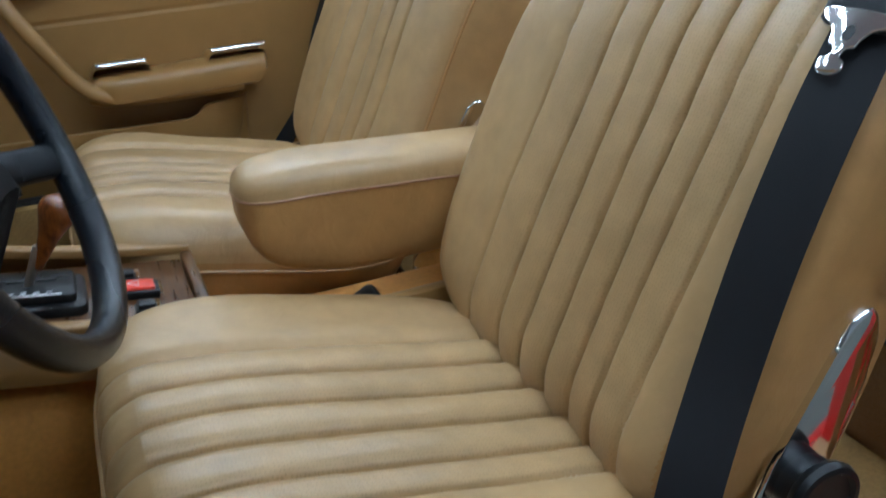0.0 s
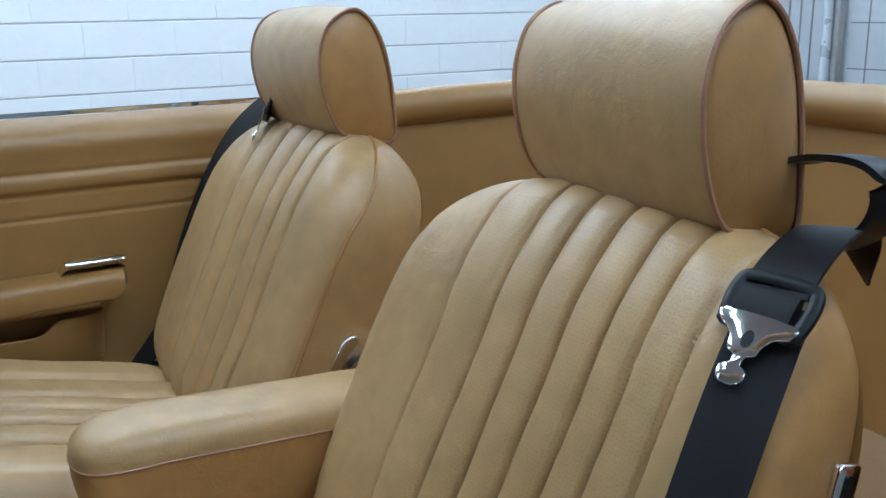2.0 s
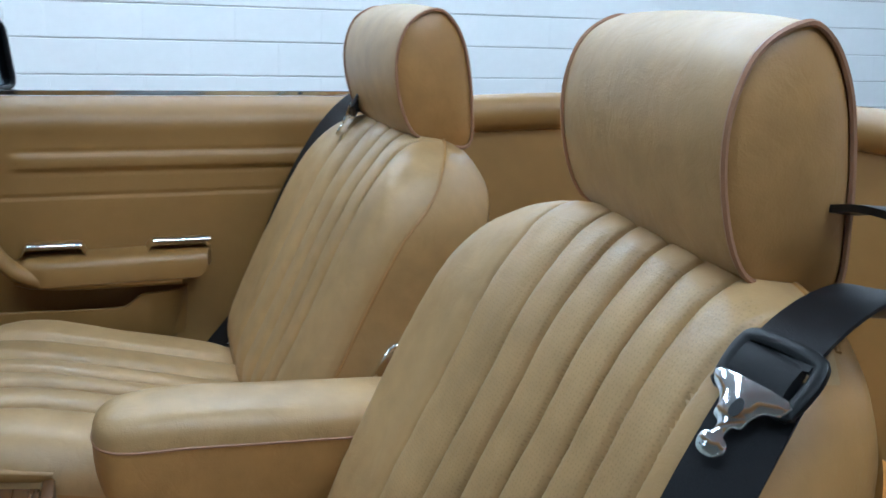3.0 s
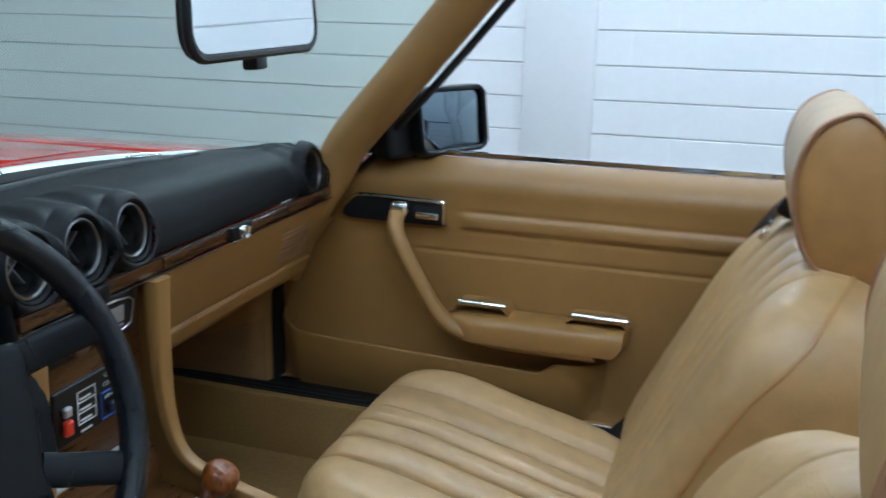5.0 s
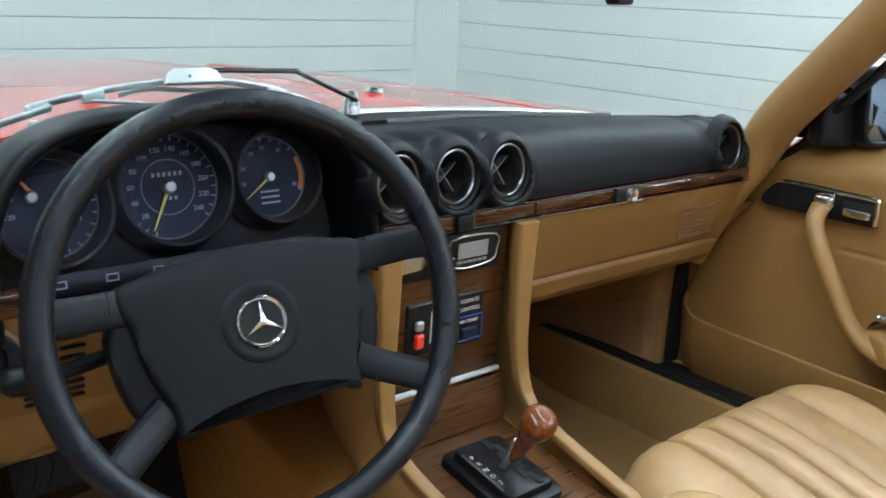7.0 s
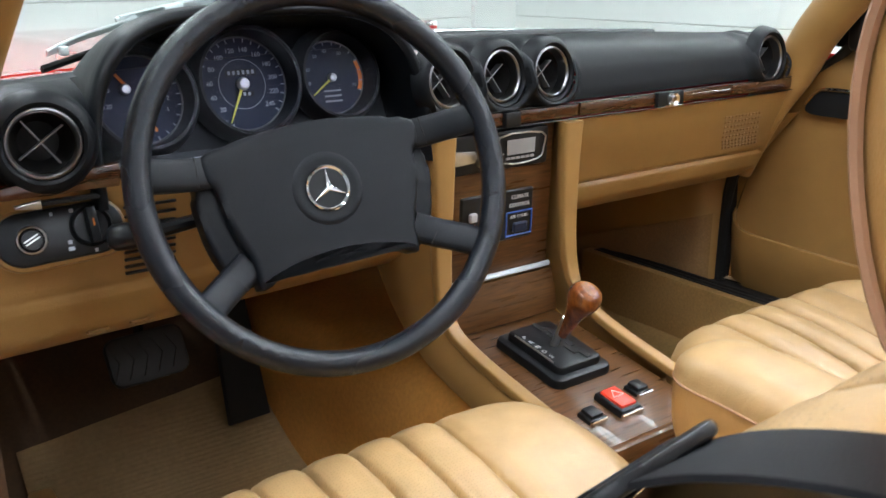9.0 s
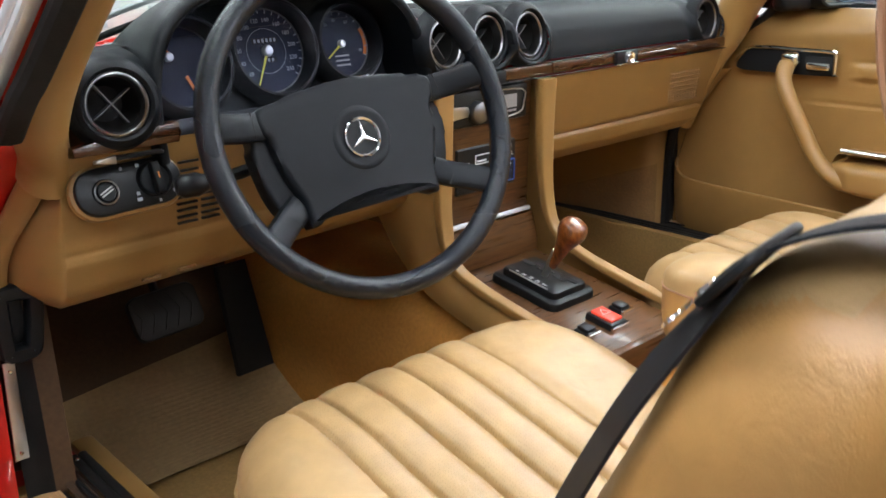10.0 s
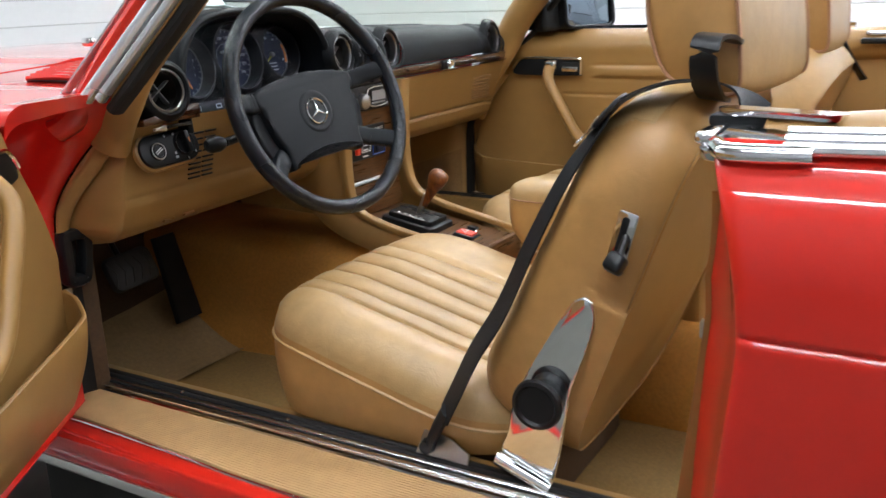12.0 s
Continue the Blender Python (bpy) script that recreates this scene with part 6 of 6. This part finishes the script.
part("pad_skirt", Shape().prism(bent(under), 0.024, 0.005, WM @ pose(0, 0, -0.060), seg=3), PADVINYL, sw, "moulded charcoal sides of the centre pad", sharp=40)
face = both([(0.0, 0.058), (0.050, 0.056), (0.085, 0.049), (0.111, 0.042), (0.111, 0.020), (0.104, 0.011), (0.101, -0.010), (0.096, -0.036), (0.086, -0.062), (0.084, -0.090), (0.068, -0.0855), (0.045, -0.0795), (0.020, -0.0762), (0.0, -0.0752)])
part("centre_pad", Shape().prism(bent(face), 0.026, 0.007, WM @ pose(0, 0, -0.048), seg=4), PADVINYL, sw, "broad padded charcoal centre", sharp=50)
for s in (-1, 1):
    part("spoke", Shape().tube([WM @ Vector(p) for p in ((s * 0.106, 0.028, -0.034), (s * 0.130, 0.029, -0.026), (s * 0.152, 0.030, -0.012), (s * 0.172, 0.031, 0.000))], 0.0155, 0.0085, seg=16, steps=5, up=tuple(nrm), power=0.55), PADVINYL, sw, "short upper spoke")
    part("spoke", Shape().tube([WM @ Vector(p) for p in ((s * 0.088, -0.064, -0.036), (s * 0.106, -0.075, -0.029), (s * 0.124, -0.085, -0.017), (s * 0.146, -0.098, -0.002))], 0.0150, 0.0085, seg=16, steps=5, up=tuple(nrm), power=0.55), PADVINYL, sw, "short lower spoke")
    part("pad_seam", Shape().tube([WM @ Vector((s * 0.1165, 0.0435, -0.0235)), WM @ Vector((s * 0.1175, 0.028, -0.0222)), WM @ Vector((s * 0.1190, 0.0145, -0.0235))], 0.0010, seg=6, steps=1), RUBBER, sw, "narrow gap beside the centre pad")
    part("pad_seam", Shape().tube([WM @ Vector((s * 0.1110, -0.0665, -0.0225)), WM @ Vector((s * 0.1045, -0.0765, -0.0205)), WM @ Vector((s * 0.0970, -0.0865, -0.0225))], 0.0010, seg=6, steps=1), RUBBER, sw, "narrow gap beside the centre pad")
EM = WM @ pose(0.002, -0.009, -0.0218)
part("emblem_dish", Shape().lathe([(0.036, 0.0), (0.033, 0.0016), (0.029, 0.0012), (0.0235, 0.0004)], EM, 40), PADVINYL, sw, "shallow moulded dish round the emblem")
emb = part("emblem_ring", Shape().lathe([(0.0225, 0.0), (0.0225, 0.003), (0.0213, 0.0042), (0.0200, 0.003), (0.0200, 0.001), (0.0, 0.001)], EM, 40), CHROME, sw, "round chrome emblem")
part("emblem_back", Shape().lathe([(0.0193, 0.0016), (0.0, 0.0016)], EM, 40), BLACK, emb)
star = []
for k in range(3):
    a = math.pi / 2 + k * 2 * math.pi / 3
    star += [(0.0208 * math.cos(a), 0.0205 * math.sin(a)), (0.0030 * math.cos(a + math.pi / 3), 0.0030 * math.sin(a + math.pi / 3))]
part("emblem_star", Shape().prism(star, 0.003, 0.001, EM @ pose(0, 0, 0.0015)), CHROME, emb, "plain three-armed chrome shape")
part("column", Shape().tube([WM @ Vector((0, 0, -0.05)), WM @ Vector((0, -0.002, -0.12)), (-0.317, 0.33, 0.70)], 0.036, seg=20, steps=4), BLACK, sw, "black steering column shroud")

# ---- centre console ----
con = thing("centre_console", "wood and tan vinyl centre console with radio and switches", "console", (0, 0.05, 0.43))
WP = basis((0.0, 0.180, 0.70), (1, 0, 0), (0, -0.05, 1))
part("wood_panel", Shape().box((-0.088, -0.100, -0.012), (0.092, 0.100, 0.0), 0.002, 2, WP), WOOD, con, "dark walnut upright console panel")
part("chrome_bar", Shape().tube([WP @ Vector((-0.086, -0.098, 0.004)), WP @ Vector((0.092, -0.098, 0.004))], 0.004, seg=8), PALESILVER, con, "chrome bar")
part("ash_tray", Shape().grid(lambda u, v: (-0.086 + 0.176 * u, 0.176 - 0.012 * math.sin(v * math.pi * 0.5) - 0.004, 0.598 - 0.058 * v), 6, 12), WOOD, con, "curved dark wood ashtray lid")
part("wood_top", Shape().box((-0.092, -0.14, -0.010), (0.092, 0.14, 0.0), 0.003, 2, basis((0.0, 0.035, 0.517), (1, 0, 0), (0, 1, 0.16))), WOOD, con, "dark walnut console top")
for s in (-1, 1):
    part("side_rail", Shape().tube([(s * 0.104, 0.158, 0.800), (s * 0.104, 0.160, 0.72), (s * 0.106, 0.158, 0.63), (s * 0.108, 0.140, 0.572), (s * 0.106, 0.09, 0.545), (s * 0.104, -0.02, 0.520), (s * 0.104, -0.115, 0.502)], 0.011, 0.016, seg=20, steps=6, up=(1, 0, 0), power=0.4, taper=lambda q: 1.0 - 0.42 * min(1.0, q / 0.5)), VINYL, con, "tan vinyl console rail")
    near = smooth([(0, 0.162, 0.800), (0, 0.164, 0.72), (0, 0.162, 0.63), (0, 0.144, 0.572), (0, 0.094, 0.543), (0, -0.02, 0.518), (0, -0.115, 0.500)], 6)
    far = smooth([(0, 0.42, 0.79), (0, 0.36, 0.71), (0, 0.290, 0.62), (0, 0.235, 0.555), (0, 0.165, 0.510), (0, 0.03, 0.478), (0, -0.112, 0.462)], 6)
    k = len(near) - 1

    def cheek(u, v):
        i = int(round(v * k))
        p = near[i].lerp(far[i], u)
        return (s * (0.106 + 0.016 * math.sin(u * math.pi / 2) + 0.004 * math.sin(math.pi * u)), p.y, p.z)

    sh = Shape().grid(cheek, 12, k)
    sh.grid(lambda u, v: (cheek(1, v)[0] - s * 0.030 * u, cheek(1, v)[1] + 0.004 * u, cheek(1, v)[2] - 0.006 * u), 3, k)
    part("side_cheek", sh, VINYL, con, "smooth tan console side panel")
part("rear_face", Shape().box((-0.10, -0.118, 0.42), (0.10, -0.104, 0.502), 0.004), WOOD, con, "dark wood rear face")

rad = thing("car_radio", "black car radio with silver knob and grey display", "radio", (0, 0.17, 0.77))
RB = WP @ pose(-0.006, 0.074, 0.0)
part("body", Shape().box((-0.082, -0.027, -0.01), (0.080, 0.024, 0.010), 0.005, 2, RB), BLACK, rad)
part("knob", Shape().lathe([(0.0, 0.024), (0.011, 0.0235), (0.0145, 0.021), (0.0155, 0.018), (0.0155, 0.009)], RB @ pose(-0.026, -0.006, 0), 32), RINGMETAL, rad, "polished silver volume knob")
part("display", Shape().box((0.008, -0.008, 0.011), (0.054, 0.011, 0.0122), 0, 1, RB), SILVERPLASTIC, rad, "grey display window")
part("display_frame", Shape().tube([RB @ Vector(p) for p in ((-0.004, 0.016, 0.011), (0.066, 0.016, 0.011), (0.070, -0.004, 0.011), (0.060, -0.018, 0.011), (0.004, -0.018, 0.011))], 0.0012, seg=6, closed=True, steps=3), STEEL, rad, "thin chrome outline of the display")
part("trim", Shape().prism([(-0.078, -0.013), (-0.044, -0.011), (-0.040, -0.004), (-0.044, 0.003), (-0.078, 0.006)], 0.004, 0.001, RB @ pose(0, 0, 0.009)), STEEL, rad, "silver pointed trim")
part("trim", Shape().prism([(-0.010, -0.013), (0.004, -0.006), (-0.010, 0.002)], 0.003, 0.001, RB @ pose(0, 0, 0.009)), STEEL, rad, "silver pointed trim")
sh = Shape()
for k in range(6):
    sh.box((0.008 + 0.008 * k, -0.0145, 0.0098), (0.014 + 0.008 * k, -0.0115, 0.0114), 0, 1, RB)
part("buttons", sh, SILVERPLASTIC, rad, "row of small buttons")

cli = thing("climate_panel", "black climate control panel with pale lettering and red slider", "control panel", (0, 0.175, 0.68))
CB = WP @ pose(0.000, -0.018, 0.0)
part("plate", Shape().box((-0.062, -0.034, -0.004), (0.058, 0.034, 0.004), 0.002, 1, CB), BLACK, cli)
g = Shape()
text_shape(g, "CLIMATE", 0.0074, CB @ pose(0.034, 0.024, 0.0042))
text_shape(g, "CONTROL", 0.0074, CB @ pose(0.034, 0.013, 0.0042))
text_shape(g, "AIR COND", 0.0062, CB @ pose(0.034, -0.003, 0.0042))
for k in range(4):
    g.box((-0.026, 0.020 - 0.013 * k, 0.004), (0.004, 0.0215 - 0.013 * k, 0.0045), 0, 1, CB)
for x in (-0.026, 0.003):
    g.box((x, -0.019, 0.004), (x + 0.0014, 0.0215, 0.0045), 0, 1, CB)
for k in range(4):
    g.box((-0.022, 0.0105 - 0.013 * k, 0.004), (-0.004, 0.013 - 0.013 * k, 0.0045), 0, 1, CB)
part("lettering", g, WHITE, cli, "white lettering and lines")
part("blue_frame", Shape().tube([CB @ Vector(p) for p in ((0.012, 0.004, 0.005), (0.055, 0.004, 0.005), (0.055, -0.028, 0.005), (0.012, -0.028, 0.005))], 0.0014, seg=6, closed=True, steps=1), BLUEPLASTIC, cli, "blue switch frame")
part("air_switch", Shape().box((0.022, -0.024, 0.004), (0.046, -0.010, 0.010), 0.002, 1, CB), DIAL, cli, "dark rocker switch")
part("red_slider", Shape().box((-0.052, -0.020, 0.004), (-0.040, -0.002, 0.012), 0.002, 1, CB), REDPLASTIC, cli, "red thumb slider")
part("slider", Shape().box((-0.052, 0.002, 0.004), (-0.040, 0.014, 0.011), 0.002, 1, CB), SILVERPLASTIC, cli)

gear = thing("gear_selector", "wooden gear knob on a black selector gate", "gear lever", (0, 0.06, 0.52))
GB = basis((0.0, 0.070, 0.5225), (1, 0, 0), (0, 1, 0.16))
part("gate_base", Shape().prism(rounded(0.094, 0.124, 0.014), 0.012, 0.005, GB), BLACK, gear, "black selector surround")
part("gate_plate", Shape().prism(rounded(0.072, 0.102, 0.009), 0.010, 0.004, GB @ pose(0, 0, 0.012)), BLACK, gear, "raised black gate plate")
for k in range(6):
    x, y = (0.006 if k % 2 else -0.002), 0.038 - 0.015 * k
    part("gate_slot", Shape().box((x - 0.004, y - 0.010, 0.0218 + 0.0001 * k), (x + 0.004, y + 0.010, 0.0226 + 0.0001 * k), 0, 1, GB @ pose(0.010, 0, 0)), RUBBER, gear, "step of the gate slot")
g = Shape()
for k, c in enumerate("PRND2"):
    text_shape(g, c, 0.0088, GB @ pose(-0.026, 0.026 - 0.0125 * k, 0.0222))
part("gate_letters", g, WHITE, gear, "white gate letters")
part("gate_strip", Shape().tube([GB @ Vector((-0.0335, 0.036, 0.0222)), GB @ Vector((-0.0335, -0.036, 0.0222))], 0.0011, 0.0008, seg=6, steps=2), STEEL, gear, "thin bright strip beside the letters")
part("lever", Shape().tube([(-0.004, 0.066, 0.536), (-0.002, 0.044, 0.585)], 0.005, seg=10), STEEL, gear)
LV = basis((-0.002, 0.050, 0.560), (1, 0, 0), (0, 0.86, 0.51))
part("knob", Shape().lathe([(p.x, p.y) for p in smooth([(0.0, 0.085, 0), (0.009, 0.0845, 0), (0.0170, 0.0805, 0), (0.0205, 0.0725, 0), (0.0198, 0.064, 0), (0.0160, 0.053, 0), (0.0118, 0.040, 0), (0.0090, 0.025, 0), (0.0070, 0.010, 0), (0.0055, 0.0, 0)], 4)], LV, 48), KNOBWOOD, gear, "glossy turned wooden knob")

SWB = basis((0.0, -0.045, 0.5045), (1, 0, 0), (0, 1, 0.16))
for x, y, kind in ((-0.048, -0.004, 0), (-0.002, 0.0, 1), (0.042, 0.010, 0)):
    nm = "hazard_switch" if kind else "window_switch"
    q = thing(nm, "red hazard warning switch in a black frame" if kind else "small black window switch with chrome edge", "switch", tuple(SWB @ Vector((x, y, 0))), "" if kind else "window switches")
    w, h = (0.017, 0.023) if kind else (0.0125, 0.012)
    part("frame", Shape().box((x - w, y - h, -0.004), (x + w, y + h, 0.009 if kind else 0.005), 0.003, 2, SWB), BLACK, q)
    part("rocker", Shape().box((x - w * 0.72, y - h * 0.75, 0.004), (x + w * 0.72, y + h * 0.80, 0.0125 if kind else 0.010), 0.002, 2, SWB), REDPLASTIC if kind else BLACK, q, "red rocker" if kind else "")
    if kind:
        part("symbol", Shape().tube([SWB @ Vector((x + 0.009 * math.cos(a), y + 0.004 + 0.008 * math.sin(a), 0.0127)) for a in (1.57, 3.66, 5.76)], 0.0008, seg=6, closed=True, steps=1), WHITE, q, "pale triangle symbol")
    part("edge", Shape().box((x - w, y - h - 0.003, -0.002), (x + w, y - h + 0.002, 0.006), 0.001, 1, SWB), CHROME, q, "chrome edge")

# ---- pedals and mats ----
br = thing("brake_pedal", "black rubber brake pedal with diamond pattern", "pedal", (-0.375, 0.50, 0.45))
PB = basis((-0.378, 0.490, 0.476), (1, 0, 0.05), (0, 0.45, 0.9))
part("pad", Shape().prism(rounded(0.108, 0.070, 0.016), 0.014, 0.005, PB), PEDALRUBBER, br)
sh = Shape()
for k in range(5):
    sh.tube([PB @ Vector((-0.052 + 0.020 * k, -0.026, 0.0145)), PB @ Vector((-0.040 + 0.020 * k, 0.0, 0.0145)), PB @ Vector((-0.052 + 0.020 * k, 0.026, 0.0145))], 0.0012, seg=5, steps=1)
part("tread", sh, PEDALRUBBER, br, "raised diamond tread")
part("arm", Shape().tube([(-0.375, 0.505, 0.475), (-0.375, 0.60, 0.62), (-0.375, 0.68, 0.72)], 0.010, 0.006, seg=8), BLACK, br)
ac = thing("accelerator_pedal", "long black rubber accelerator pedal", "pedal", (-0.225, 0.53, 0.33))
part("pad", Shape().prism([(-0.034, 0.0), (0.034, 0.0), (0.030, 0.185), (-0.026, 0.185)], 0.014, 0.004, basis((-0.225, 0.515, 0.320), (1, 0.05, 0), (0, 0.28, 0.95))), RUBBER, ac)
fm = thing("floor_mat", "worn ribbed tan floor mat in the driver footwell", "floor mat", (-0.35, 0.50, 0.24))


def matf(u, v):
    x, y = -0.548 + 0.415 * u, 0.426 + 0.182 * v - 0.03 * v * (1 - u)
    base = 0.240 if y < 0.43 else 0.237 + 0.02 * (y - 0.43) / 0.36 + 0.34 * ((y - 0.43) / 0.36) ** 1.5
    return (x, y, base + 0.006 + 0.00022 * math.sin(y * 1000 + 0.4 * math.sin(x * 9)) + 0.003 * noise.noise((x * 6, y * 6, 2.0)))


part("mat", Shape().grid(matf, 24, 230), MATTING, fm)

# ---- blocks of the painted walls ----
rng = random.Random(4)


def block_mesh(w, name):
    b = bmesh.new()
    bmesh.ops.create_cube(b, size=1)
    for v in b.verts:
        v.co = Vector((v.co.x * (w - 0.0006), v.co.y * 0.012, v.co.z * (COURSE - 0.006)))
    bmesh.ops.bevel(b, geom=[e for e in b.edges if abs(e.verts[0].co.x - e.verts[1].co.x) > 0.1], offset=0.0025, segments=1, affect="EDGES")
    me = bpy.data.meshes.new(name)
    b.to_mesh(me)
    b.free()
    me.materials.append(WALLPAINT)
    return me


BLK = block_mesh(BLOCK, "block")


def lay(wall, east, a0, a1, rows):
    for r in range(rows):
        z = Z0 + COURSE * (r + 0.5)
        k = 0
        a = a0 + (BLOCK / 2 if r % 2 else 0.0)
        while a + BLOCK <= a1:
            o = new("block", BLK)
            o.parent = wall
            jit = rng.uniform(-0.0007, 0.0007)
            c = a + BLOCK / 2
            o.matrix_basis = pose(EAST + jit, c, z, 0, 0, 90) if east else pose(c, NORTH + jit, z)
            a += BLOCK


lay(wall_e, True, -5.1, 4.65, 12)
lay(wall_n, False, -2.2, 3.65, 13)
